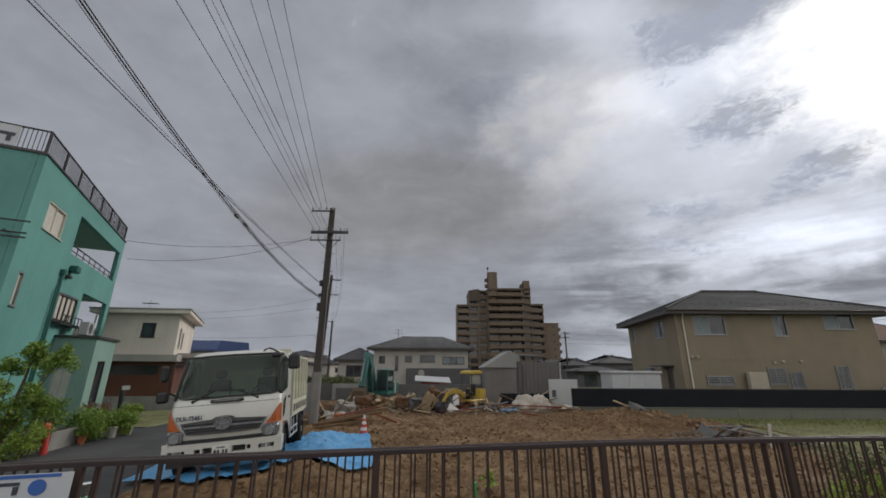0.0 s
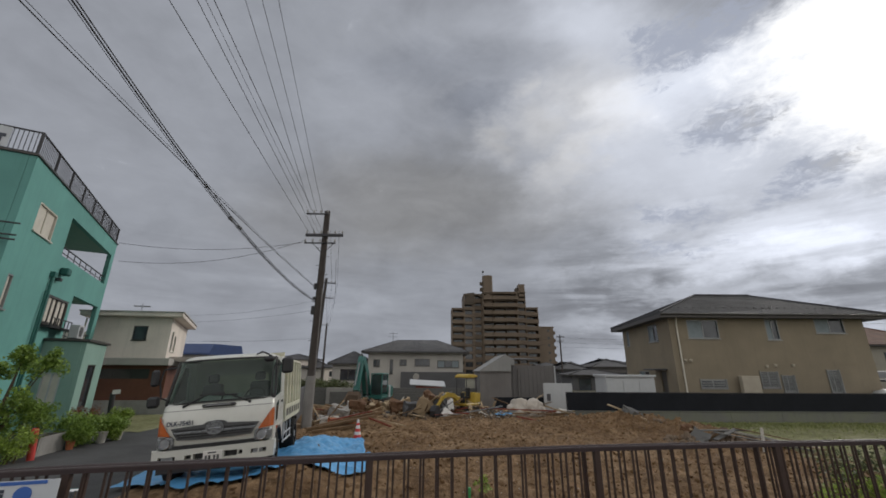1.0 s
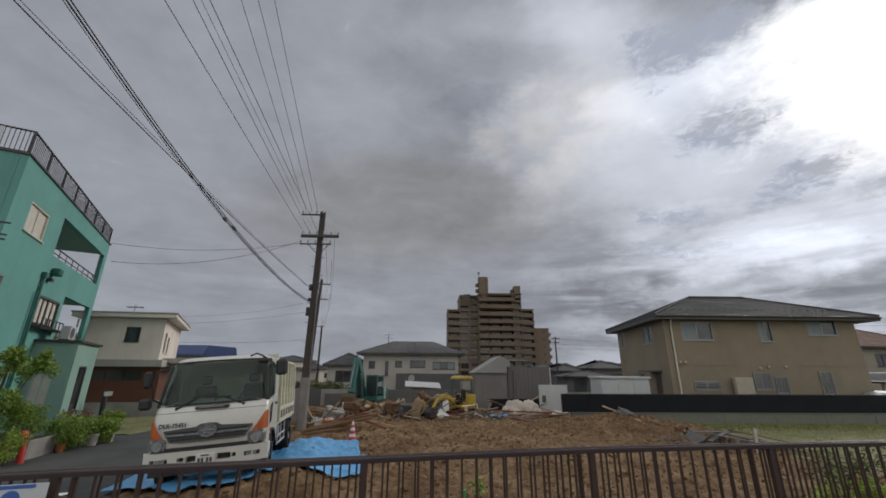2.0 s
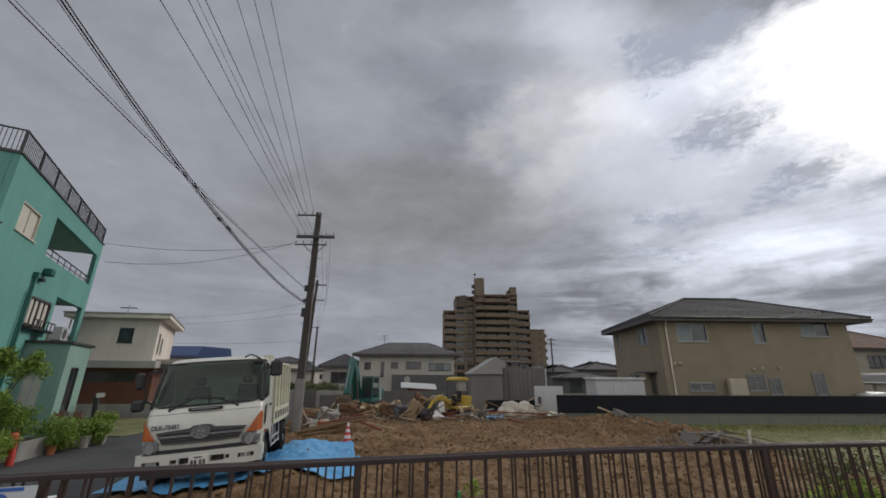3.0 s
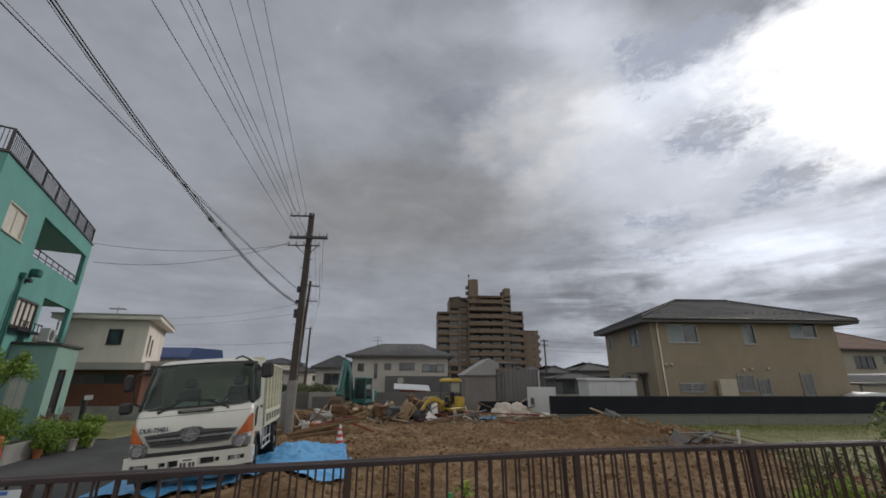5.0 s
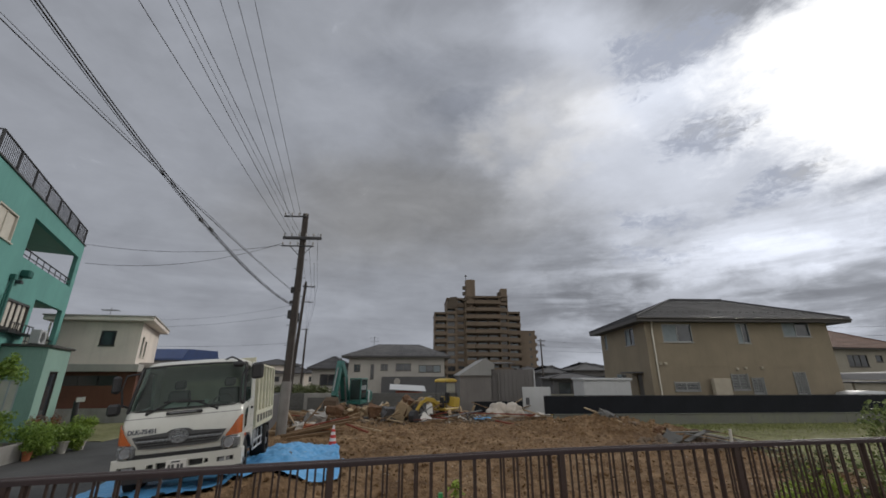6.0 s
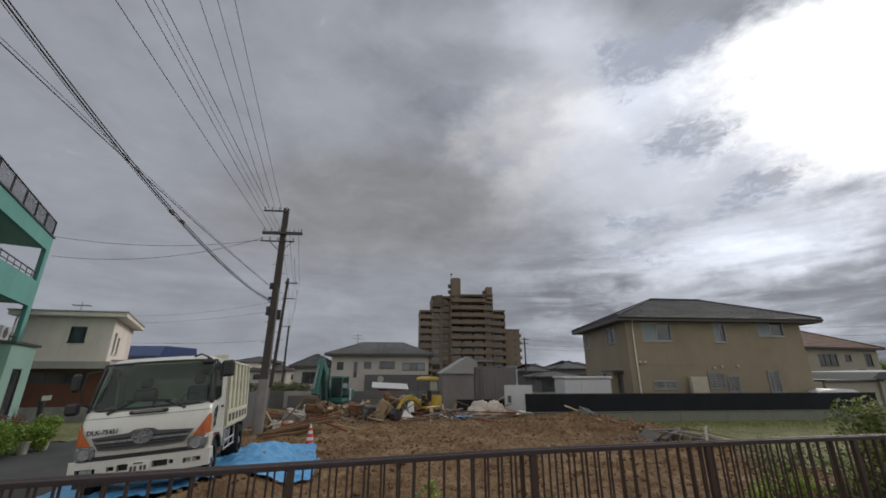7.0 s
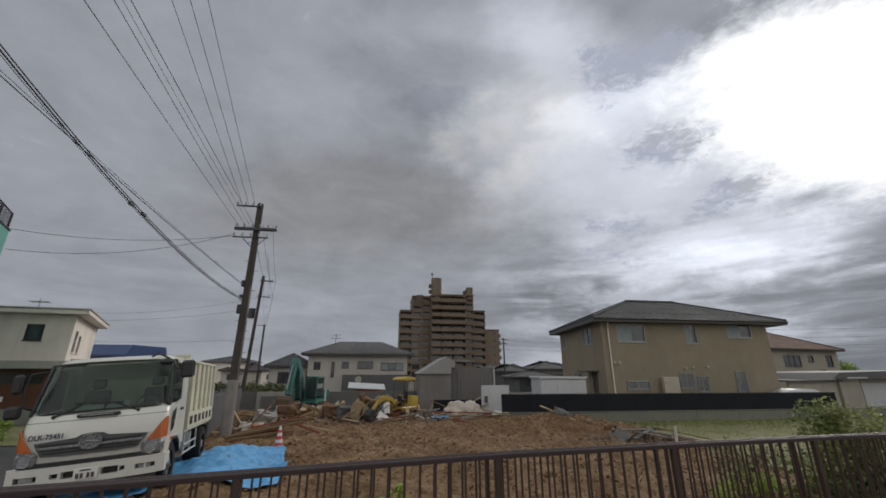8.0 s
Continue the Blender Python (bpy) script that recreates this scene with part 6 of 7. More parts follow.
# ---- yellow mini digger ----
def crawler(parent, x, y0, y1, w, h, material="rubber"):
    pts = []
    r = h / 2
    for i in range(9):
        a = math.pi / 2 + math.pi * i / 8
        pts.append((y0 + r + r * math.cos(a), r + r * math.sin(a)))
    for i in range(9):
        a = -math.pi / 2 + math.pi * i / 8
        pts.append((y1 - r + r * math.cos(a), r + r * math.sin(a)))
    tr = part("track", side_prism(pts, x - w / 2, x + w / 2), material, parent)
    for k in range(4):
        y = y0 + r + (y1 - y0 - 2 * r) * k / 3
        part("roller", rod((x - w / 2 - 0.02, y, r), (x + w / 2 + 0.02, y, r), r * 0.55, n=14), "steel_dark", tr)
    return tr


def arm_piece(name, parent, pts, w, material, thick=0.2):
    """A box-section boom along points (x, y, z)."""
    bm = bmesh.new()
    for p, q in zip(pts, pts[1:]):
        beam(bm, p, q, w, thick, 0.02)
    return part(name, bm, material, parent)


def bucket(parent, at, w, material="steel_dark"):
    pts = [(0.0, 0.32), (0.28, 0.28), (0.42, 0.05), (0.38, -0.22), (0.12, -0.34), (-0.22, -0.30), (-0.20, -0.25), (0.10, -0.28), (0.32, -0.18), (0.35, 0.04), (0.24, 0.22), (0.0, 0.26)]
    b = part("bucket", moved(side_prism(pts, -w / 2, w / 2), at), material, parent)
    for k in range(4):
        x = -w / 2 + w * (k + 0.5) / 4
        part("tooth", moved(cube(x - 0.04, x + 0.04, -0.36, -0.2, -0.31, -0.26, 0.01), at), "steel", b)
    for s in (-1, 1):
        part("bucket_side", moved(side_prism([(0.0, 0.3), (0.28, 0.27), (0.41, 0.05), (0.37, -0.21), (0.12, -0.33), (-0.2, -0.29)], s * w / 2 - 0.012, s * w / 2 + 0.012), at), material, b)
    return b


def yellow_digger():
    d = thing("mini_excavator", "yellow mini excavator with a canopy roof among the rubble", "excavator", pose(1.66, 24.4, -0.05, 0, 0, 140) @ Matrix.Diagonal((0.72, 0.78, 0.96, 1)))
    # local: y points along the boom, away from the seat
    for x in (-0.6, 0.6):
        crawler(d, x, -0.95, 0.95, 0.3, 0.5)
    part("undercarriage", cube(-0.45, 0.45, -0.5, 0.5, 0.2, 0.5), "steel_dark", d)
    part("slew_ring", rod((0, 0, 0.5), (0, 0, 0.62), 0.42, n=20), "steel_dark", d)
    part("deck", cube(-0.72, 0.72, -0.95, 0.75, 0.62, 0.74, 0.03), "yellow", d)
    part("engine_cover", side_prism(((-1.05, 0.75), (-1.08, 1.30), (-0.35, 1.36), (-0.30, 0.75)), -0.72, 0.72, 0.05), "yellow", d)
    part("side_cover", cube(0.2, 0.72, -0.28, 0.7, 0.745, 1.1, 0.04), "yellow", d)
    s = part("seat", cube(-0.3, 0.18, -0.28, 0.15, 1.0, 1.12, 0.03), "black_plastic", d)
    part("seat_back", cube(-0.28, 0.16, -0.32, -0.22, 1.12, 1.6, 0.03), "black_plastic", s)
    for x in (-0.52, 0.52):
        for y in (-0.85, 0.45):
            part("canopy_post", rod((x, y, 0.75 if y > 0 else 1.3), (x * 0.94, y * 0.95, 2.2), 0.03, n=8), "steel_dark", d)
    part("canopy", side_prism(((-0.92, 2.2), (-0.94, 2.27), (-0.8, 2.36), (-0.45, 2.41), (0.1, 2.41), (0.45, 2.36), (0.58, 2.27), (0.56, 2.2)), -0.58, 0.58, 0.05), "yellow", d, "yellow rounded canopy roof")
    part("control_column", cube(-0.28, 0.12, 0.35, 0.48, 0.75, 1.35, 0.03), "black_plastic", d)
    for x in (-0.2, 0.05):
        part("lever", rod((x, 0.40, 1.35), (x, 0.33, 1.62), 0.014, n=6), "black_plastic", d)
    arm_piece("boom", d, [(0, 0.75, 0.85), (0, 1.35, 1.2), (0, 2.2, 1.3), (0, 2.75, 1.05)], 0.2, "yellow", 0.24)
    arm_piece("dipper", d, [(0, 2.7, 1.15), (0, 3.3, 0.65)], 0.16, "yellow", 0.18)
    part("boom_cylinder", rod((0, 0.8, 0.75), (0, 1.55, 1.3), 0.05), "steel", d)
    part("dipper_cylinder", rod((0, 1.6, 1.42), (0, 2.7, 1.28), 0.045), "steel", d)
    bucket(d, Matrix.Translation((0, 3.35, 0.45)), 0.5)
    bl = part("blade", cube(-0.8, 0.8, -1.45, -1.38, 0.0, 0.38, 0.01), "yellow", d)
    for x in (-0.35, 0.35):
        part("blade_arm", rod((x, -0.6, 0.3), (x, -1.4, 0.2), 0.05, n=8), "yellow", bl)


yellow_digger()


def green_excavator():
    d = thing("excavator", "teal green crawler excavator with raised boom", "excavator", pose(-4.5, 28.7, -0.1, 0, 0, 170) @ Matrix.Scale(0.94, 4))
    for x in (-0.85, 0.85):
        crawler(d, x, -1.4, 1.4, 0.42, 0.62, "steel_dark")
    part("undercarriage", cube(-0.65, 0.65, -0.7, 0.7, 0.25, 0.62), "steel_dark", d)
    part("slew_ring", rod((0, 0, 0.62), (0, 0, 0.78), 0.55, n=20), "steel_dark", d)
    part("deck", cube(-1.08, 1.08, -1.55, 0.95, 0.78, 0.95, 0.03), "digger_green", d)
    part("engine_cover", cube(-1.08, 1.08, -1.6, -0.55, 0.953, 1.65, 0.08), "digger_green", d)
    part("counterweight", side_prism(((-1.85, 0.8), (-1.9, 1.5), (-1.6, 1.6), (-1.56, 0.8)), -1.08, 1.08, 0.05), "digger_green", d)
    c = part("cab_floor", cube(-1.07, -0.22, -0.52, 0.95, 0.953, 1.06), "digger_green", d)
    for x in (-1.04, -0.26):
        for y in (-0.48, 0.92):
            part("cab_post", cube(x - 0.035, x + 0.035, y - 0.035, y + 0.035, 1.06, 2.42, 0.008), "digger_green", c)
    part("cab_roof", cube(-1.10, -0.20, -0.54, 0.98, 2.423, 2.52, 0.04), "digger_green", c)
    part("front_glass", cube(-1.0, -0.30, 0.915, 0.922, 1.08, 2.40), "windscreen", c)
    part("rear_glass", cube(-1.0, -0.30, -0.485, -0.478, 1.5, 2.40), "windscreen", c)
    for x in (-1.045, -0.262):
        part("side_glass", cube(x, x + 0.007, -0.44, 0.88, 1.2, 2.40), "windscreen", c)
    part("seat", cube(-0.85, -0.45, -0.2, 0.25, 1.06, 1.9, 0.06), "black_plastic", c)
    part("side_box", cube(0.35, 1.07, -0.5, 0.85, 0.953, 1.35, 0.05), "digger_green", d)
    part("white_panel", cube(-1.12, -1.085, -1.0, -0.72, 0.8, 1.6, 0.01), "white_metal", d, "white side panel")
    arm_piece("boom", d, [(0.1, 0.8, 1.2), (0.1, 1.4, 2.7), (0.1, 2.2, 3.5)], 0.42, "digger_green", 0.5)
    arm_piece("dipper", d, [(0.1, 2.2, 3.62), (0.1, 2.85, 1.4)], 0.34, "digger_green", 0.36)
    for x in (-0.1, 0.32):
        part("boom_cylinder", rod((x, 1.1, 0.95), (x, 1.75, 2.6), 0.06), "steel", d)
    part("dipper_cylinder", rod((0.1, 1.3, 3.0), (0.1, 2.25, 3.85), 0.06), "steel", d)
    part("bucket_cylinder", rod((0.1, 2.55, 3.2), (0.1, 3.15, 1.75), 0.05), "steel", d)
    part("work_lamp", cube(0.22, 0.38, 1.95, 2.1, 2.95, 3.1, 0.03), "lamp_glass", d)
    bucket(d, Matrix.Translation((0.1, 3.05, 1.0)) @ pose(0, 0, 0, -25) @ Matrix.Diagonal((1.3, 1.3, 1.3, 1)), 0.62, "bark")


green_excavator()


# ---- sheds, walls and panels behind the lot ----
sh = thing("shed", "grey metal-clad shed with a pale gabled roof", "shed")
part("wall", cube(5.35, 8.7, 30.0, 35, -0.35, 2.85), "grey_wall", sh)
part("wall", cube(3.1, 5.345, 29.6, 34, -0.35, 2.45), "corrugated", sh)
bm = prism(bmesh.new(), ((2.95, 2.43), (4.95, 3.62), (5.6, 3.25), (5.6, 2.86), (5.35, 2.86), (5.35, 2.43)), 29.4, 34.2)
part("roof", bm, "grey_pale", sh, "pale metal gable roof")
bm = bmesh.new()
for k in range(8):
    beam(bm, (5.2 + k * 0.30, 30.4, 3.28 - 0.0 * k), (5.2 + k * 0.30, 33.5, 3.45), 0.28, 0.05)
part("roof", bm, "tile_grey", sh, "grey ribbed lean-to roof")
bm = bmesh.new()
for k in range(11):
    beam(bm, (5.5 + k * 0.3, 29.985, -0.3), (5.5 + k * 0.3, 29.985, 2.85), 0.012, 0.034)
part("wall_seam", bm, "grey_wall", sh)
part("drainpipe", rod((5.95, 29.9, -0.3), (5.95, 29.9, 2.6), 0.05), "corrugated", sh)
part("drainpipe", rod((8.62, 29.9, -0.3), (8.62, 29.9, 2.85), 0.05), "white_metal", sh)
tagged(part("low_wall", cube(3.9, 7.95, 28.0, 28.2, -0.35, 0.76, 0.01), "black_sheet"), "black sheeted low wall before the shed", "wall", kind="structure")
wp = thing("site_panel", "white steel site panel standing on edge", "panel")
part("sheet", cube(6.45, 8.2, 25.0, 25.05, 0.0, 1.76, 0.008), "white_metal", wp)
part("hatch", cube(6.62, 6.85, 24.985, 24.998, 0.75, 1.15), "charcoal", wp, "dark hatch")
ws_ = thing("storage_shed", "white steel storage shed beside the house", "shed")
part("body", cube(9.68, 12.5, 23.5, 25.1, -0.3, 2.15, 0.01), "white_metal", ws_)
part("roof", cube(9.6, 12.58, 23.4, 25.2, 2.153, 2.28, 0.02), "white_metal", ws_)
for k in range(3):
    part("door_panel", cube(9.75 + k * 0.92, 10.64 + k * 0.92, 23.47, 23.497, 0.0, 2.05), "white_metal", ws_)
lean = thing("broken_roof", "white metal roof sheet over dark red boards", "roof")
part("sheet", cube(-1.45, 1.45, -1.1, 1.1, -0.03, 0.03, 0.01, pose(-0.8, 34.1, 1.47, 9, 3, 4)), "white_metal", lean)
part("boards", cube(-1.7, 0.4, 33.2, 35.0, -0.3, 1.27), "wood_red", lean)

bw = thing("block_wall", "weathered grey concrete block wall at the back of the lot", "wall", kind="structure")
bl = None
for k in range(6):
    for i in range(42):
        x = -10.8 + i * 0.405 + (0.2 if k % 2 else 0.0)
        if x > 3.0:
            continue
        if bl is None:
            bl = part("block", cube(0, 0.398, 0, 0.15, 0, 0.195, 0.006), "block", bw)
            bl.matrix_basis = pose(x, 32.2, -0.05 + k * 0.2)
        else:
            again(bl, pose(x, 32.2 + 0.006 * ((i * 7 + k * 3) % 3), -0.05 + k * 0.2))
part("light_panel", cube(-8.5, -6.5, 32.02, 32.15, 0.0, 1.16, 0.01), "concrete", bw, "pale concrete gate panel")
part("opening_panel", cube(-8.2, -6.75, 31.98, 32.017, 0.0, 0.85), "block", bw)
sw = thing("side_wall", "dark grey sloping-topped block wall beside the street", "wall", pose(-6.55, 19.1, 0, 0, 0, 13))
part("body", side_prism(((0, -0.2), (0, 1.25), (0.5, 1.55), (12, 1.45), (12, -0.2)), -0.09, 0.09), "charcoal", sw)
part("ramp", side_prism(((-2.2, -0.2), (-2.2, 0.25), (0, 1.3), (0, -0.2)), -0.3, 0.1), "charcoal", sw, "dark sloping sheet")


def small_house(x, y, w, d, eave, ridge, wall, roof, label, turn=0.0, wins=()):
    h = thing("house", label, "house")
    A = pose(x, y, 0, 0, 0, turn)
    part("wall", moved(wall_with_holes(w, eave, 0.2, [q[:4] for q in wins], -0.35), A), wall, h)
    for a, b in ((0, 0.2), (w - 0.2, w)):
        part("wall", moved(cube(a, b, 0.21, d, -0.35, eave), A), wall, h)
    for a, b, c, e, k in wins:
        window(h, A @ Matrix.Translation((a, 0.03, c)), b - a, e - c, k, "alu_dark", "pane", bar=0.07, label="dark framed window")
    hip_roof(h, -0.6, w + 0.6, -0.6, d + 0.6, eave + 0.12, ridge, roof, A, 12, 0.16, near=y < 40)
    return h


small_house(20.9, 70.0, 5.0, 7.0, 2.7, 4.1, "charcoal", "tile_grey", "low dark house with a grey hip roof", 0, ((1.0, 3.6, 1.0, 2.3, 2),))
small_house(26.3, 68.0, 6.5, 8.0, 3.1, 4.6, "grey_wall", "tile_grey", "low grey house with a tiled roof", 0, ((0.8, 2.6, 1.0, 2.3, 2), (3.6, 5.4, 1.0, 2.3, 2)))
small_house(18.5, 56.0, 6.5, 5.0, 1.9, 2.7, "charcoal", "tile_grey", "low open-fronted outbuilding with a tiled roof", 0, ((0.8, 2.6, -0.3, 1.6, 1), (3.4, 5.6, -0.3, 1.6, 1)))
# red-roofed house beyond the beige one
small_house(40.6, 38.2, 12.2, 8.5, 4.95, 7.3, "cream_dull", "tile_red", "cream two-storey house with a brown-red tiled roof", 10.5,
            ((2.9, 5.7, 3.2, 4.4, 3), (6.9, 7.9, 3.7, 4.4, 1), (10.0, 11.2, 3.2, 4.5, 2), (8.4, 9.6, 2.2, 2.9, 1)))
cp = thing("carport", "low pale-walled carport with a flat dark roof", "carport")
C = pose(29.6, 26.4, 0, 0, 0, 8)
part("wall", moved(cube(0, 5.2, 0.0, 0.15, -0.35, 1.9), C), "cream_dull", cp)
part("roof", moved(cube(-0.2, 5.4, -0.25, 4.5, 1.903, 2.02, 0.01), C), "charcoal", cp)
gr = thing("garage", "pale grey garage with a dark shallow roof and white shutter", "garage")
C = pose(34.6, 26.9, 0, 0, 0, 10)
part("wall", moved(wall_with_holes(2.4, 2.1, 0.15, []), C), "cream_dull", gr)
part("wall", moved(cube(2.41, 8.5, 0.6, 0.75, -0.35, 2.1), C), "cream_dull", gr)
part("roof", moved(prism(bmesh.new(), ((-1.4, 2.1), (-0.5, 2.55), (9.0, 2.75), (9.0, 2.15), (2.6, 2.12)), -0.4, 6), C), "charcoal", gr)
part("gutter", moved(cube(0.2, 2.5, -0.52, -0.41, 2.12, 2.22), C), "white_metal", gr)
part("shutter", moved(cube(3.4, 7.6, 0.55, 0.595, -0.3, 1.75), C), "white_metal", gr, "white roller shutter")
part("pillar", moved(cube(2.42, 3.1, 0.3, 0.599, -0.35, 2.1), C), "charcoal", gr)
car = thing("parked_car", "white car roof showing over the black fence", "car", pose(27.6, 24.2, 0, 0, 0, 8))
part("body", cube(-2.0, 2.0, -0.8, 0.8, 0.35, 1.0, 0.12), "truck_white", car)
bm = bmesh.new()
rows = []
for x, z, w in ((-1.6, 1.0, 0.76), (-1.15, 1.42, 0.66), (-0.4, 1.53, 0.64), (0.7, 1.50, 0.64), (1.3, 1.28, 0.68), (1.6, 1.0, 0.76)):
    rows.append([bm.verts.new((x, -w, z)), bm.verts.new((x, w, z)), bm.verts.new((x, 0.8, 0.99)), bm.verts.new((x, -0.8, 0.99))])
for r, s in zip(rows, rows[1:]):
    for k in range(4):
        bm.faces.new((r[k], r[(k + 1) % 4], s[(k + 1) % 4], s[k]))
bmesh.ops.recalc_face_normals(bm, faces=bm.faces[:])
part("cabin", bm, "white_metal", car, smooth=True)
for x in (-1.25, 1.25):
    for y in (-0.7, 0.7):
        wheel(car, 0, 0, 0.31, 0.2).matrix_basis = pose(x, y, 0.0, 0, 0, 90)


# ---- debris ----
def chunk(bm, c, s, rnd):
    """A rough broken lump."""
    r = bmesh.ops.create_icosphere(bm, subdivisions=1, radius=1.0)
    e = Euler((rnd.uniform(0, 6), rnd.uniform(0, 6), rnd.uniform(0, 6))).to_matrix()
    k = Vector((rnd.uniform(0.6, 1.2), rnd.uniform(0.5, 1.1), rnd.uniform(0.35, 0.8))) * s
    for v in r["verts"]:
        q = v.co * (1 + rnd.uniform(-0.28, 0.22))
        v.co = Vector(c) + e @ Vector((q.x * k.x, q.y * k.y, q.z * k.z))


def scatter(name, count, where, size, material, label, category, seed, lift=None):
    """Uncounted lumps over an area; where(rnd) gives x, y."""
    rnd = random.Random(seed)
    base = bmesh.new()
    chunk(base, (0, 0, 0), 1.0, rnd)
    base.verts.ensure_lookup_table()
    bv = [v.co.copy() for v in base.verts]
    bf = [[v.index for v in f.verts] for f in base.faces]
    base.free()
    verts, faces = [], []
    for _ in range(count):
        x, y = where(rnd)
        s = size[0] + (size[1] - size[0]) * rnd.random() ** 3
        e = Euler((rnd.uniform(0, 6), rnd.uniform(0, 6), rnd.uniform(0, 6))).to_matrix()
        k = Vector((rnd.uniform(0.6, 1.3), rnd.uniform(0.6, 1.2), rnd.uniform(0.45, 0.9)))
        n = len(verts)
        o = Vector((x, y, dirt_top(x, y) + s * 0.15 + (lift(x, y) * rnd.random() if lift else 0.0)))
        for v in bv:
            q = v * rnd.uniform(0.8, 1.15)
            verts.append(o + e @ Vector((q.x * k.x, q.y * k.y, q.z * k.z)) * s)
        faces += [[i + n for i in f] for f in bf]
    me = bpy.data.meshes.new(name)
    me.from_pydata(verts, [], faces)
    me.materials.append(M[material])
    return tagged(new(name, me), label, category, kind="stuff")


def anywhere(x0, x1, y0, y1):
    def pick(r):
        while True:
            x, y = r.uniform(x0, x1), r.uniform(y0, y1)
            if x > street_edge(y) + 0.7:
                return x, y
    return pick


scatter("earth_clods", 11000, anywhere(-5.5, 12.4, 6.0, 22.5), (0.015, 0.11), "clod", "loose brown earth clods over the lot", "earth", 3)
scatter("earth_clods", 1500, lambda r: (r.gauss(8.4, 2.0), r.gauss(19.2, 1.2)), (0.03, 0.16), "clod", "heaped brown earth clods", "earth", 4)
scatter("rubble", 1500, lambda r: (r.uniform(-6.2, 8.0), r.gauss(24.0, 1.6)), (0.03, 0.20), "rubble", "mixed grey-brown demolition rubble", "rubble", 5)
scatter("rubble", 420, lambda r: (r.gauss(9.5, 0.7), r.gauss(15.0, 0.35)), (0.05, 0.32), "rubble", "heap of dark brown roots and broken boards", "rubble", 6)
scatter("pebbles", 900, anywhere(-4.0, 12.0, 8.0, 20.0), (0.008, 0.035), "plaster", "pale pebbles and plaster crumbs in the earth", "pebbles", 7)

def heap(cx, cy, r_, h):
    return lambda x, y: h * max(0.0, 1 - math.hypot((x - cx) / r_, (y - cy) / (r_ * 0.7)))


for cx, cy, r_, h, seed in ((-0.4, 24.0, 2.0, 1.15, 41), (-3.9, 24.4, 1.9, 0.9, 42), (2.9, 23.6, 1.6, 0.35, 43), (-5.3, 22.3, 1.3, 0.5, 44)):
    for m, n, lab in (("rubble", 420, "heap of mixed demolition rubble"), ("wood", 160, "splintered wood scraps in the rubble heap"), ("plaster", 70, "pale plaster scraps in the rubble heap"), ("charcoal", 110, "dark scraps in the rubble heap")):
        scatter("rubble_heap", n, lambda r, cx=cx, cy=cy, r_=r_: (r.gauss(cx, r_ * 0.42), r.gauss(cy, r_ * 0.3)), (0.04, 0.24), m, lab, "rubble", seed * 7 + len(m), heap(cx, cy, r_, h))
rnd = random.Random(21)


def plank(p, q, w, h, material, label, g="demolition timbers"):
    p, q = Vector(p), Vector(q)
    bm = beam(bmesh.new(), (0, 0, 0), q - p, w, h, min(w, h) * 0.12)
    ob = part("timber_plank", bm, material)
    ob.matrix_basis = Matrix.Translation(p)
    return tagged(ob, label, "plank", g)


for i in range(100):
    x, y = rnd.uniform(-5.8, 7.6), rnd.gauss(23.6, 1.1)
    l, a, up_a = rnd.uniform(0.5, 2.4), rnd.uniform(-0.9, 0.9) + (math.pi if rnd.random() < 0.5 else 0), rnd.gauss(0.04, 0.14)
    z = dirt_top(x, y) + rnd.uniform(0.05, 0.30)
    d = Vector((math.cos(a) * math.cos(up_a), math.sin(a) * math.cos(up_a), math.sin(up_a))) * l
    if z + d.z < 0.05:
        d.z = 0.08 - z
    k = rnd.random()
    plank((x, y, z), Vector((x, y, z)) + d, rnd.uniform(0.04, 0.12), rnd.uniform(0.02, 0.07), "wood" if k < 0.5 else ("wood_pale" if k < 0.8 else "wood_red"), "broken weathered timber lying in the rubble" if k < 0.8 else "dark red painted broken timber")
# boards and sheets standing at all angles in the heaps
for i in range(120):
    cx, cy, r_, h = ((-0.4, 23.6, 1.5, 0.95), (-3.7, 23.8, 1.5, 0.7), (-2.2, 23.6, 1.2, 0.5), (-5.0, 20.0, 1.2, 0.35), (2.6, 23.2, 1.2, 0.3))[i % 5]
    x, y = rnd.gauss(cx, r_ * 0.45), rnd.gauss(cy, 0.35)
    z = dirt_top(x, y) + h * max(0.0, 1 - abs(x - cx) / (r_ * 1.2)) * rnd.uniform(0.2, 1.0)
    l, a, up_a = rnd.uniform(0.4, 1.3), rnd.uniform(0, 6.3), rnd.gauss(0.1, 0.5)
    d = Vector((math.cos(a) * math.cos(up_a), 0.5 * math.sin(a) * math.cos(up_a), math.sin(up_a))) * l
    if z + d.z < 0.05:
        d.z = 0.08 - z
    k = rnd.random()
    m, lab = (("wood", "splintered brown board standing in the rubble") if k < 0.35 else ("wood_pale", "pale splintered board in the rubble") if k < 0.6 else ("charcoal", "dark torn roofing strip in the rubble") if k < 0.82 else
              ("steel", "bent grey metal strip in the rubble") if k < 0.9 else ("plaster", "pale broken plasterboard in the rubble"))
    plank((x, y, z), Vector((x, y, z)) + d, rnd.uniform(0.05, 0.30), rnd.uniform(0.015, 0.05), m, lab)
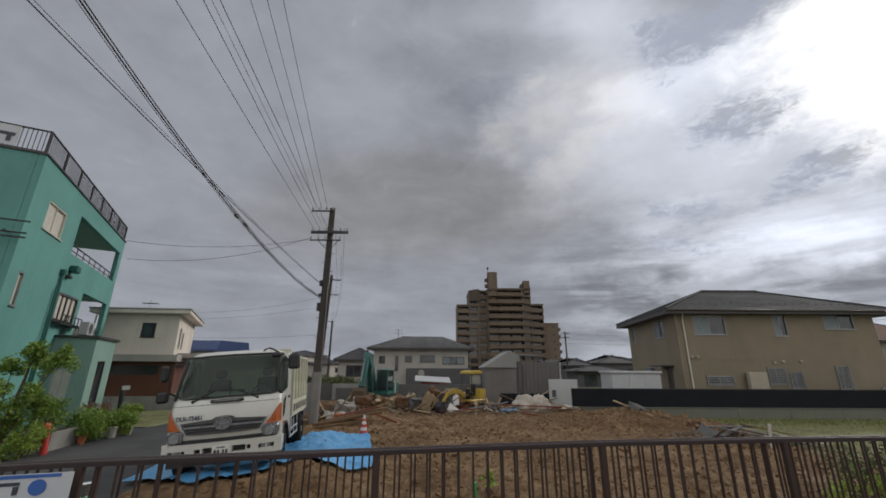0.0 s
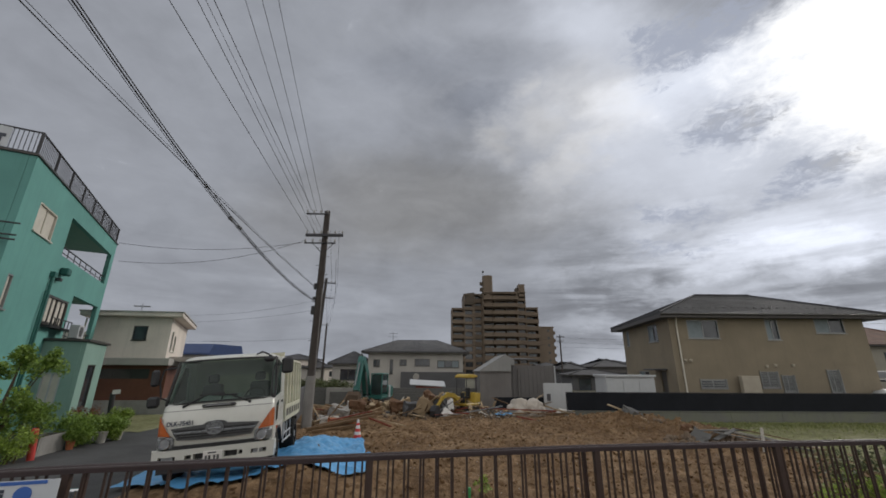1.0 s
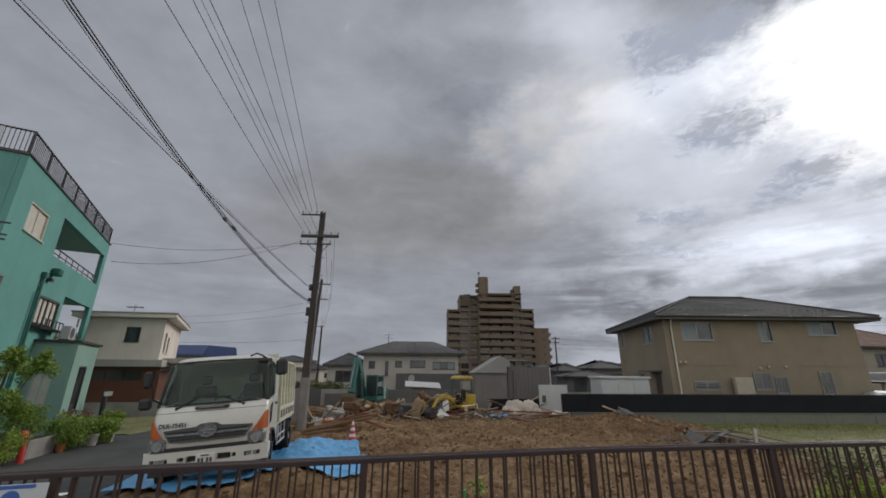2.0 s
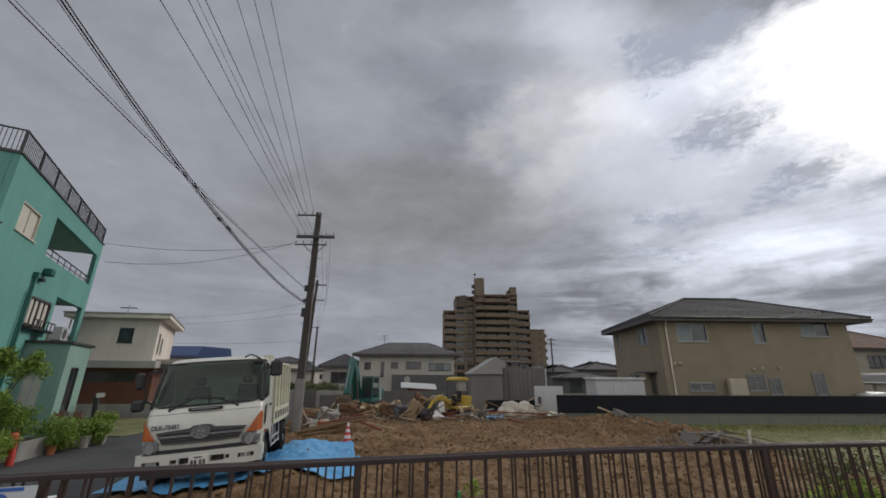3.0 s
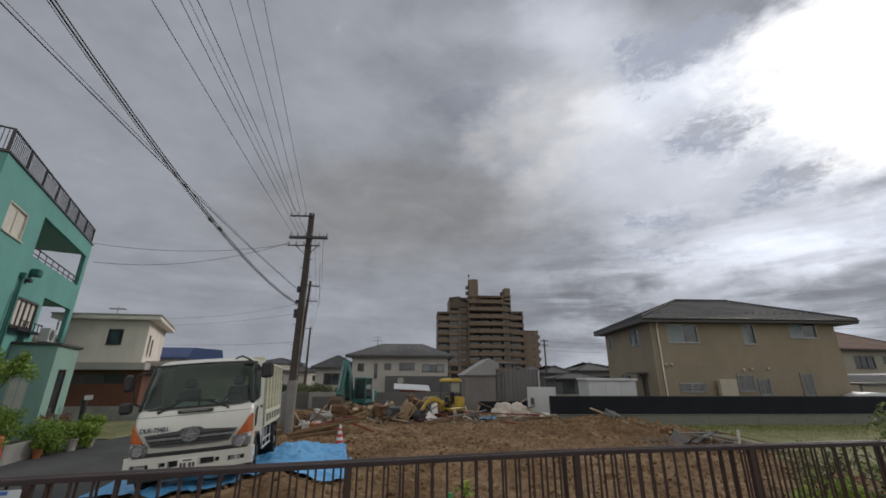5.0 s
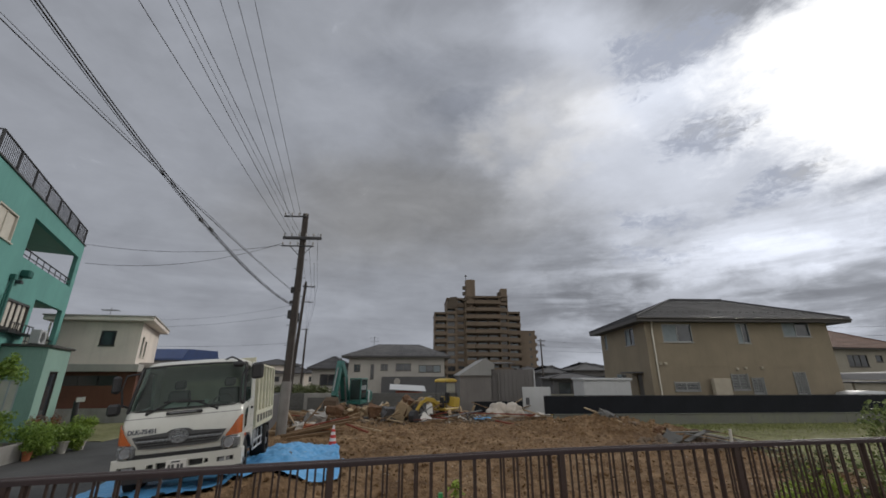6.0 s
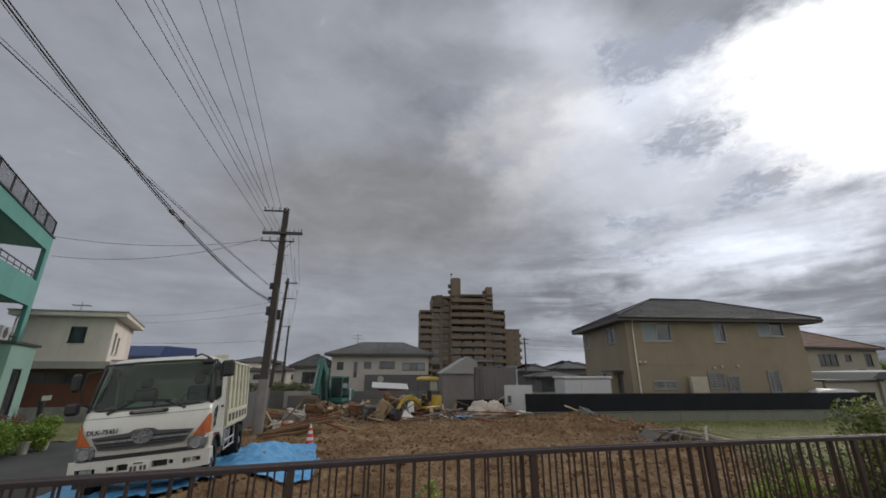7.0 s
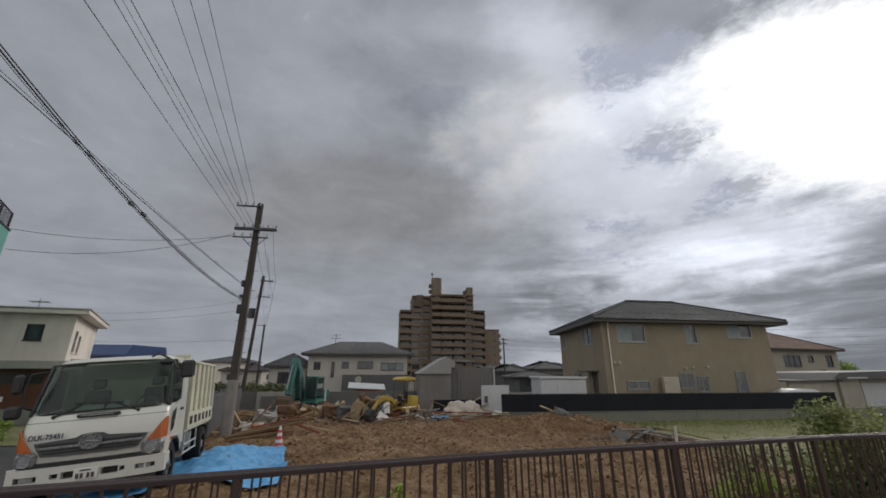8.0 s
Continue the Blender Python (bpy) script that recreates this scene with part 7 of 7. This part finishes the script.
# long timbers beside the pole and cone
for p, q, w, h, m, lab in (
    ((-5.3, 17.5, 0.12), (-2.7, 18.7, 0.52), 0.20, 0.12, "wood", "long brown beam resting on the rubble"),
    ((-5.2, 18.1, 0.16), (-2.5, 19.4, 0.62), 0.18, 0.12, "wood", "long brown beam resting on the rubble"),
    ((-5.6, 17.9, 0.10), (-3.2, 18.6, 0.22), 0.08, 0.07, "wood", "brown squared timber lying on the earth"),
    ((-3.1, 18.6, 0.50), (-1.9, 17.9, 0.20), 0.07, 0.06, "wood_red", "thin reddish pole sloping down to the earth"),
    ((-5.0, 17.2, 0.08), (-2.9, 17.9, 0.30), 0.16, 0.10, "wood", "long brown beam at the foot of the stack"),
    ((-4.7, 18.6, 0.34), (-2.9, 19.0, 0.70), 0.16, 0.05, "wood_red", "dark red-brown board on the beam stack"),
    ((-4.9, 18.4, 0.10), (-3.2, 18.4, 0.40), 0.22, 0.05, "wood_pale", "pale wide board on the beam stack"),
    ((9.5, 14.5, 0.50), (11.9, 13.5, 0.10), 0.15, 0.03, "block", "grey weathered board sloping off the board heap"),
    ((9.8, 14.9, 0.52), (12.3, 14.2, 0.10), 0.15, 0.03, "block", "grey weathered board sloping off the board heap"),
    ((10.0, 14.2, 0.55), (12.6, 13.6, 0.08), 0.12, 0.03, "concrete", "pale grey weathered board on the board heap"),
    ((9.3, 14.2, 0.30), (10.6, 14.9, 0.56), 0.18, 0.04, "block", "grey weathered board across the board heap"),
    ((9.0, 14.7, 0.52), (11.0, 14.9, 0.50), 0.16, 0.04, "block", "grey weathered board across the board heap"),
    ((10.4, 14.8, 0.60), (13.0, 14.5, 0.08), 0.10, 0.03, "wood", "thin brown board sloping down to the grass"),
    ((-3.1, 18.9, 0.46), (-1.3, 18.1, 0.20), 0.06, 0.05, "wood_pale", "thin pale batten on the debris"),
    ((0.2, 22.3, 0.12), (3.6, 22.9, 0.62), 0.10, 0.06, "steel", "long grey metal strip across the rubble"),
    ((2.4, 23.0, 0.5), (8.2, 22.6, 0.35), 0.06, 0.06, "wood_red", "thin reddish pole lying along the debris"),
    ((8.2, 20.0, 0.95), (9.3, 18.6, 0.42), 0.10, 0.06, "wood_pale", "pale board stuck in the earth heap"),
    ((10.7, 14.0, 0.35), (12.4, 13.4, 0.12), 0.14, 0.03, "wood", "weathered board lying on the grass edge"),
    ((10.8, 14.3, 0.30), (12.6, 13.9, 0.10), 0.14, 0.03, "wood_pale", "weathered board lying on the grass edge"),
    ((10.6, 13.9, 0.46), (12.0, 14.3, 0.15), 0.12, 0.03, "steel", "grey metal strip on the grass edge"),
    ((9.0, 14.6, 0.15), (10.3, 15.0, 0.55), 0.12, 0.05, "wood", "broken board sticking out of the root heap"),
    ((9.9, 15.2, 0.55), (11.6, 14.6, 0.14), 0.10, 0.04, "wood", "weathered board sloping down to the grass"),
    ((8.9, 14.8, 0.55), (9.6, 15.4, 0.25), 0.09, 0.05, "wood_pale", "short pale board on the root heap"),
    ((-1.5, 22.6, 0.2), (-0.3, 23.1, 1.15), 0.07, 0.05, "wood_pale", "pale batten leaning in the heap"),
    ((-1.0, 22.8, 1.05), (0.4, 23.3, 0.5), 0.09, 0.05, "wood", "brown batten lying over the heap"),
    ((-0.2, 22.4, 0.2), (0.9, 22.9, 0.85), 0.05, 0.05, "steel", "bent grey pipe in the heap"),
    ((7.0, 21.6, 0.5), (9.4, 21.3, 0.46), 0.05, 0.05, "leafpole", "thin yellow-green pole on the earth"),
):
    plank(p, q, w, h, "yellow" if m == "leafpole" else m, lab)
st = plank((10.5, 13.7, 0.0), (10.56, 13.7, 0.74), 0.07, 0.07, "plaster", "white painted survey stake standing in the ground", "survey stakes")


def slab(x, y, w, d, h, rx, ry, rz, z, material, label, category="debris"):
    bm = cube(-w / 2, w / 2, -d / 2, d / 2, -h / 2, h / 2)
    bmesh.ops.subdivide_edges(bm, edges=bm.edges[:], cuts=3, use_grid_fill=True)
    o = Vector((x * 3.1, y * 1.7, 0))
    for v in bm.verts:
        n = Vector([noise.noise(v.co * 2.3 + o + Vector((k * 7, 0, k))) for k in range(3)])
        f = Vector([noise.noise(v.co * 8 + o + Vector((k * 5, 3, k))) for k in range(3)])
        v.co += Vector((n.x * w, n.y * d, n.z * h)) * 0.24 + Vector((f.x * w, f.y * d, f.z * h)) * 0.16
    ob = part("broken_slab", bm, material)
    ob.matrix_basis = pose(x, y, z, rx, ry, rz)
    return tagged(ob, label, category, "demolition slabs")


for a in ((-4.9, 19.6, 1.0, 0.7, 0.22, 8, 5, 20, 0.25, "plaster", "pale broken plaster slab"), (-4.6, 23.5, 0.8, 0.5, 0.5, 20, 10, 40, 0.45, "plaster", "pale lump of broken wall"),
          (-3.6, 24.4, 0.7, 0.4, 0.6, 10, 28, 15, 0.4, "wood", "brown timber panel on edge"), (-2.9, 24.3, 0.4, 0.2, 0.7, 5, 22, 60, 0.45, "wood_pale", "pale timber panel on edge"),
          (-4.05, 24.2, 0.9, 0.4, 0.7, 0, 34, 5, 0.45, "wood", "brown boarding leaning on the debris"), (-1.9, 25.3, 0.6, 0.3, 0.6, 12, -30, 25, 0.5, "wood_pale", "broken cabinet side of pale board"),
          (-0.7, 25.2, 1.1, 0.5, 0.6, 30, 10, 45, 0.5, "charcoal", "dark crumpled roofing sheet"), (0.2, 23.7, 0.7, 0.06, 1.3, 10, 35, 20, 0.6, "wood_pale", "pale board leaning in the heap"),
          (0.75, 23.1, 0.34, 0.04, 0.6, -15, -10, 15, 0.7, "paper", "white torn sheet hanging in the debris"), (0.62, 22.5, 0.5, 0.05, 0.4, -25, 30, 10, 0.25, "paper", "white torn sheet on the earth"),
          (-0.2, 23.6, 1.3, 0.8, 0.5, 10, 5, 70, 0.4, "rubble", "grey-brown rubble lump"), (-5.4, 23.8, 1.1, 0.8, 0.4, 5, 5, 10, 0.25, "concrete", "grey broken concrete slab"),
          (7.3, 22.6, 1.4, 0.7, 0.28, 4, 6, 15, 0.30, "plaster", "pale broken slab on the earth heap"), (8.4, 22.2, 0.9, 0.5, 0.25, 6, 8, 40, 0.34, "concrete", "grey broken slab"),
          (-5.3, 20.6, 0.8, 0.5, 0.25, 5, 5, 30, 0.2, "concrete", "grey broken slab"), (9.9, 18.4, 0.7, 0.5, 0.2, 15, 12, 20, 0.30, "rubble", "dark grey broken concrete lump"),
          (8.95, 14.5, 0.75, 0.5, 0.12, 25, -38, 20, 0.30, "block", "grey broken concrete slab leaning on the board heap"), (9.0, 19.2, 0.9, 0.6, 0.3, 20, 18, 30, 0.62, "block", "dark grey broken slab in the earth heap"),
          (-5.0, 21.6, 0.9, 0.7, 0.6, 8, 12, 25, 0.36, "concrete", "pale lump of broken masonry"), (-4.3, 19.2, 0.9, 0.6, 0.25, 6, 4, 35, 0.2, "terracotta", "pale reddish broken wall piece")):
    slab(*a)
for a in ((-1.3, 23.2, 1.0, 0.6, 0.7, 12, 8, 30, 0.40, "charcoal", "black plastic-wrapped rubbish in the debris"), (-0.75, 22.9, 0.7, 0.06, 1.0, 18, 30, 12, 0.55, "wood_pale", "tan torn board leaning in the heap"),
          (-0.3, 23.5, 1.2, 0.7, 0.9, 15, 22, 40, 0.65, "rust", "brown broken roof timber bundle"), (0.35, 23.2, 0.9, 0.6, 0.7, -8, 14, 65, 0.50, "charcoal", "dark crumpled sheet metal"),
          (-2.2, 23.6, 0.7, 0.5, 0.8, 4, 6, 20, 0.45, "rust", "brown cardboard-coloured crate"), (-2.75, 23.9, 0.6, 0.5, 0.7, 6, -5, 45, 0.40, "wood_pale", "pale brown broken crate"),
          (-4.3, 22.9, 0.9, 0.5, 0.8, 4, 10, 10, 0.42, "rust", "rusty brown broken bin"), (-3.5, 23.0, 0.7, 0.4, 0.6, 10, -12, 30, 0.40, "wood", "brown timber offcut"),
          (9.2, 15.2, 0.9, 0.4, 0.25, 5, 30, 30, 0.34, "rust", "brown upturned root clump"), (9.9, 14.9, 0.8, 0.3, 0.2, 10, -20, 10, 0.34, "bark", "dark broken trunk piece"), (8.75, 15.0, 0.8, 0.3, 0.22, 0, -35, 50, 0.30, "wood", "brown split log")):
    slab(*a)


def sack(x, y, w, h, seed, label):
    bm = bmesh.new()
    bmesh.ops.create_icosphere(bm, subdivisions=4, radius=1.0)
    o = Vector((seed * 3.7, seed, 0))
    for v in bm.verts:
        q = v.co.copy()
        f = 1 + 0.42 * noise.noise(q * 1.6 + o) + 0.26 * abs(noise.noise(q * 3.1 + o)) - 0.16 * abs(noise.noise(q * 5.5 + o)) + 0.05 * noise.noise(q * 11 + o)
        z = max(-0.55, q.z) * h * 0.62 * f
        v.co = Vector((q.x * w / 2 * f, q.y * w * 0.42 * f, z + h * 0.36))
    ob = part("sack", bm, "sack", smooth=True)
    ob.matrix_basis = pose(x, y, dirt_top(x, y) - 0.04)
    return tagged(ob, label, "sack", "rubble sacks")


sack(4.62, 23.4, 1.15, 0.92, 1, "large slumped white rubble sack")
sack(5.45, 23.4, 1.15, 0.80, 5, "large creased white rubble sack")
bm = bmesh.new()
gridb = [[bm.verts.new((0.9 * i / 12, 0.7 * j / 8, 0.16 + 0.12 * noise.noise(Vector((i * 0.4, j * 0.5, 2))) + 0.1 * abs(noise.noise(Vector((i * 0.9, j * 0.8, 7)))))) for i in range(13)] for j in range(9)]
for j in range(8):
    for i in range(12):
        bm.faces.new((gridb[j][i], gridb[j][i + 1], gridb[j + 1][i + 1], gridb[j + 1][i]))
ob = part("plastic_sheet", bm, "tarp", smooth=True)
ob.matrix_basis = pose(3.15, 22.6, 0.05)
tagged(ob, "crumpled light blue plastic sheet", "plastic sheet")


# ---- plants ----
def shrub(name, label, category, at, clumps, count, size, material, seed, stems=5, h=1.0, spread=0.3):
    r = random.Random(seed)
    t = thing(name, label, category, pose(*at))
    bm = bmesh.new()
    for i in range(stems):
        c = clumps[i % len(clumps)]
        p = Vector((r.uniform(-0.1, 0.1), r.uniform(-0.1, 0.1), -0.05))
        q = Vector(c[:3])
        m = p.lerp(q, 0.5) + Vector((r.gauss(0, 0.08), r.gauss(0, 0.08), 0.05))
        tube(bm, p, m, 0.025 * h, 0.018 * h, 6)
        tube(bm, m, q, 0.018 * h, 0.006, 6)
    part("trunk", bm, "bark", t)
    bm = bmesh.new()
    for x, y, z, rad_ in clumps:
        leaves(bm, (x, y, z), rad_, count, size, r)
    part("crown", bm, material, t)
    return t


shrub("garden_tree", "small bright green garden tree by the teal building", "tree", (-13.0, 12.6, 0), [(0.0, 0.3, 2.6, 0.5), (0.55, 0.5, 2.5, 0.48), (-0.45, 0.2, 2.35, 0.34), (0.95, 0.3, 2.72, 0.34), (0.25, 0.1, 2.9, 0.3)], 640, 0.105, "leaf", 1, 6, 1.6)
shrub("garden_tree", "small green garden tree with sparse leaves", "tree", (-12.6, 11.2, 0), [(0.0, 0.1, 2.15, 0.36), (0.25, 0.4, 1.85, 0.3), (-0.4, 0.1, 1.9, 0.4), (-0.5, 0, 1.3, 0.35)], 480, 0.10, "leaf", 2, 6, 1.4)
shrub("shrub", "dense dark leafy shrub in front of the wall", "shrub", (-12.6, 12.1, 0), [(0.1, 0.1, 1.25, 0.55), (0.3, 0.9, 1.05, 0.6), (-0.2, 0.2, 0.7, 0.6), (0.5, 0.4, 1.55, 0.4)], 800, 0.11, "leaf", 3)
shrub("shrub", "clipped round yellow-green shrub", "shrub", (-11.6, 12.0, 0), [(0, 0, 0.42, 0.42), (0.15, 0.2, 0.55, 0.35), (-0.2, -0.1, 0.35, 0.35)], 1100, 0.06, "leaf_lime", 4)
shrub("shrub", "low green ground plants at the street edge", "shrub", (-11.9, 11.2, 0), [(0, 0, 0.2, 0.4), (0.3, 0.4, 0.15, 0.35), (-0.5, 0, 0.25, 0.45), (-0.9, 0.2, 0.4, 0.5)], 260, 0.08, "leaf", 5)
shrub("shrub", "leafy green bush beside the planters", "shrub", (-12.05, 14.55, 0), [(0, 0, 0.5, 0.55), (0.15, 0.45, 0.6, 0.55), (-0.3, 0.1, 0.6, 0.5), (0.3, 0.9, 0.45, 0.45), (0.2, -0.3, 0.4, 0.45)], 1800, 0.085, "leaf", 6)
shrub("potted_shrub", "bright green bushy plant in a pot", "plant", (-11.85, 15.9, 0.2), [(0, 0, 0.35, 0.45), (0.1, 0.25, 0.5, 0.42), (0.0, -0.2, 0.25, 0.38)], 1700, 0.075, "leaf_lime", 7)
shrub("shrub", "reddish-brown bush behind the hedge", "shrub", (-13.2, 15.6, 0), [(0, 0, 0.95, 0.4), (0.2, 0.4, 0.85, 0.35)], 320, 0.08, "leaf_rust", 8)
shrub("shrub", "flowering green plant over the planter", "shrub", (-12.25, 13.3, 0.45), [(0, 0, 0.4, 0.4), (-0.2, 0.2, 0.75, 0.35)], 320, 0.09, "leaf", 9)
shrub("far_bush", "yellow-green bushes between the far houses", "shrub", (22.2, 50.0, 0), [(0, 0, 0.8, 0.8), (1.2, 0, 0.7, 0.7), (2.4, 0.2, 0.8, 0.8), (-1.2, 0, 0.6, 0.6)], 260, 0.22, "leaf_lime", 10)
shrub("far_tree", "green trees beside the red-roofed house", "tree", (56.5, 43.5, 0), [(0, 0, 3.4, 1.3), (-1.0, 0, 2.6, 1.1), (1.5, 0.3, 2.8, 1.2), (2.8, 0, 2.2, 1.0)], 420, 0.3, "leaf", 11, 4, 3)
shrub("hedge_bush", "leafy bush growing through the railing", "shrub", (8.3, 6.9, 0.0), [(0.1, 0, 1.25, 0.55), (0.75, 0.1, 1.15, 0.6), (-0.3, -0.1, 0.8, 0.5), (1.1, 0.2, 1.5, 0.5), (1.9, 0.2, 1.45, 0.6), (0.5, -0.2, 0.6, 0.6), (1.4, 0.2, 1.0, 0.6), (0.9, 0.1, 0.5, 0.6), (0.0, 0.1, 1.6, 0.42)], 430, 0.085, "leaf_dark", 12, 9)
# paler yellow-green leaves in front, with the bush's glints put into their colour
shrub("hedge_bush", "leafy yellow-green bush behind the railing, leaf glints in its pale colour", "shrub", (8.75, 6.75, 0.0), [(0.0, 0, 1.5, 0.45), (0.6, 0.1, 1.55, 0.5), (-0.5, 0.0, 1.2, 0.4), (1.3, 0, 1.6, 0.5), (-0.1, 0.1, 1.68, 0.36), (0.3, 0, 1.0, 0.5), (1.0, 0, 1.1, 0.5)], 480, 0.085, "leaf_dry", 13, 5)
shrub("weeds", "bright green weeds behind the railing", "weeds", (6.6, 7.3, 0), [(0, 0, 0.45, 0.35), (0.5, 0.1, 0.6, 0.35), (0.9, 0, 0.5, 0.3)], 240, 0.08, "leaf_lime", 14, 6)
# these weeds take dark leaves, coloured for the shade behind the rails
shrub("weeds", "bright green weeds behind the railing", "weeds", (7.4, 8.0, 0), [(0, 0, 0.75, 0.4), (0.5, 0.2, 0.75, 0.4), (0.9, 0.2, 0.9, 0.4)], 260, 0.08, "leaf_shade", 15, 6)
# undergrowth whose shade lies in the leaf colour
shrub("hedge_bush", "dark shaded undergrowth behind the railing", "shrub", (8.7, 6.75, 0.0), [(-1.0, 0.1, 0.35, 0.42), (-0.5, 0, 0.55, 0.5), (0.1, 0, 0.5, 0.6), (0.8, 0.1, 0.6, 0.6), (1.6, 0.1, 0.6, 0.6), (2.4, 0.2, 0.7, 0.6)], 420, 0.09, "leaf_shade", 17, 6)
shrub("weeds", "small green weed on the earth", "weeds", (0.95, 8.7, 0), [(0, 0, 0.25, 0.13), (0, 0, 0.42, 0.1)], 60, 0.09, "leaf_lime", 16, 3, 0.5)

# grass along the retaining wall and over the field
r = random.Random(31)
verts, faces = [], []
for _ in range(12000):
    x = r.uniform(10.8, 32)
    y = 20.95 - abs(r.gauss(0, 1.3)) if r.random() < 0.75 else r.uniform(9.0, 20.5)
    h_, a, l = r.uniform(0.04, 0.13), r.uniform(0, 6.3), r.uniform(0.01, 0.03)
    n = len(verts)
    verts += [(x - l * math.cos(a), y - l * math.sin(a), 0.02), (x + l * math.cos(a), y + l * math.sin(a), 0.02), (x + r.gauss(0, 0.05), y + r.gauss(0, 0.05), 0.02 + h_)]
    faces.append((n, n + 1, n + 2))
me = bpy.data.meshes.new("grass_blades")
me.from_pydata(verts, [], faces)
me.materials.append(M["leaf_dry"])
tagged(new("grass_blades", me), "short bright grass along the retaining wall", "grass", kind="stuff")

# planters, pots and posts along the street edge
pb = thing("planter_box", "rough grey concrete planter box", "planter", pose(-12.1, 13.35, 0, 0, 0, 12))
for a in ((-0.3, 0.3, -0.6, -0.53), (-0.3, 0.3, 0.53, 0.6), (-0.3, -0.23, -0.529, 0.529), (0.23, 0.3, -0.529, 0.529)):
    part("side", cube(*a, -0.03, 0.5, 0.01), "concrete", pb)
part("soil", cube(-0.22, 0.22, -0.52, 0.52, 0.0, 0.42), "clod", pb)
for x, y, h_, m, lab in ((-11.75, 15.2, 0.32, "white_wall", "white square flower pot"), (-11.7, 15.9, 0.28, "white_wall", "white square flower pot"), (-11.75, 14.0, 0.22, "terracotta", "small terracotta flower pot")):
    pt = thing("flower_pot", lab, "flower pot", pose(x, y, 0), "street pots")
    bm = rod((0, 0, -0.02), (0, 0, h_), h_ * 0.4, h_ * 0.55, 14)
    part("pot", bm, m, pt)
    part("rim", rod((0, 0, h_), (0, 0, h_ + 0.03), h_ * 0.6, n=14), m, pt)
rp = thing("marker_post", "faded red tubular marker post", "post", pose(-11.45, 12.45, 0, 3, -4, 0))
part("tube", rod((0, 0, -0.05), (0, 0, 0.78), 0.085, n=16), "red_paint", rp)
part("cap", rod((0, 0, 0.78), (0, 0, 0.82), 0.088, 0.05, 16), "red_paint", rp)
sg = thing("sign_post", "dark signpost with a small white plate", "sign", pose(-15.6, 20.4, 0, 0, -4, 10))
part("post", rod((0, 0, -0.1), (0, 0, 1.35), 0.11, n=12), "black_plastic", sg)
part("plate", cube(0.02, 0.36, -0.11, -0.095, 1.28, 1.48), "paper", sg)
tp = thing("standpipe", "green and white garden standpipe with a tap", "standpipe", pose(-4.5, 5.6, -0.2))
part("pipe", rod((0, 0, 0), (0, 0, 1.06), 0.06, n=14), "pipe_green", tp)
bm = rod((0, 0, 1.06), (0, 0, 1.2), 0.035, n=10)
tube(bm, (-0.1, 0, 1.2), (0.12, 0, 1.22), 0.025, n=8)
part("tap", bm, "chrome", tp)
gp = thing("marker_pole", "short green plastic marker pole in the earth", "post", pose(0.62, 8.35, 0))
part("tube", rod((0, 0, -0.05), (0, 0, 0.36), 0.045, n=12), "pipe_green", gp)


# ---- far rooftops and trees along the horizon ----
r = random.Random(77)
for i in range(16):
    x, y = -75 + i * 4.4 + r.uniform(-1, 1), r.uniform(80, 130)
    if abs(x + 16.7 * y / 60) < 4 and y < 70:
        continue
    k = r.random()
    e = r.uniform(2.6, 4.6)
    small_house(x, y, r.uniform(5, 9), 7.0, e, e + r.uniform(1.2, 1.8), "white_wall" if k < 0.3 else ("grey_wall" if k < 0.8 else "cream"), "tile_grey", "distant house with a tiled hip roof", r.uniform(-15, 15), ((1.0, 2.4, 1.2, 2.2, 2),))
for i in range(9):
    x, y = 24 + i * 6.0 + r.uniform(-1, 1), r.uniform(84, 120)
    e = r.uniform(2.6, 4.4)
    small_house(x, y, r.uniform(5, 8), 7.0, e, e + 1.4, "grey_wall", "tile_grey", "distant house with a tiled hip roof", r.uniform(-15, 15), ((1.0, 2.4, 1.2, 2.2, 2),))
for i in range(10):
    x, y = r.uniform(-22, -8.5), r.uniform(44, 58)
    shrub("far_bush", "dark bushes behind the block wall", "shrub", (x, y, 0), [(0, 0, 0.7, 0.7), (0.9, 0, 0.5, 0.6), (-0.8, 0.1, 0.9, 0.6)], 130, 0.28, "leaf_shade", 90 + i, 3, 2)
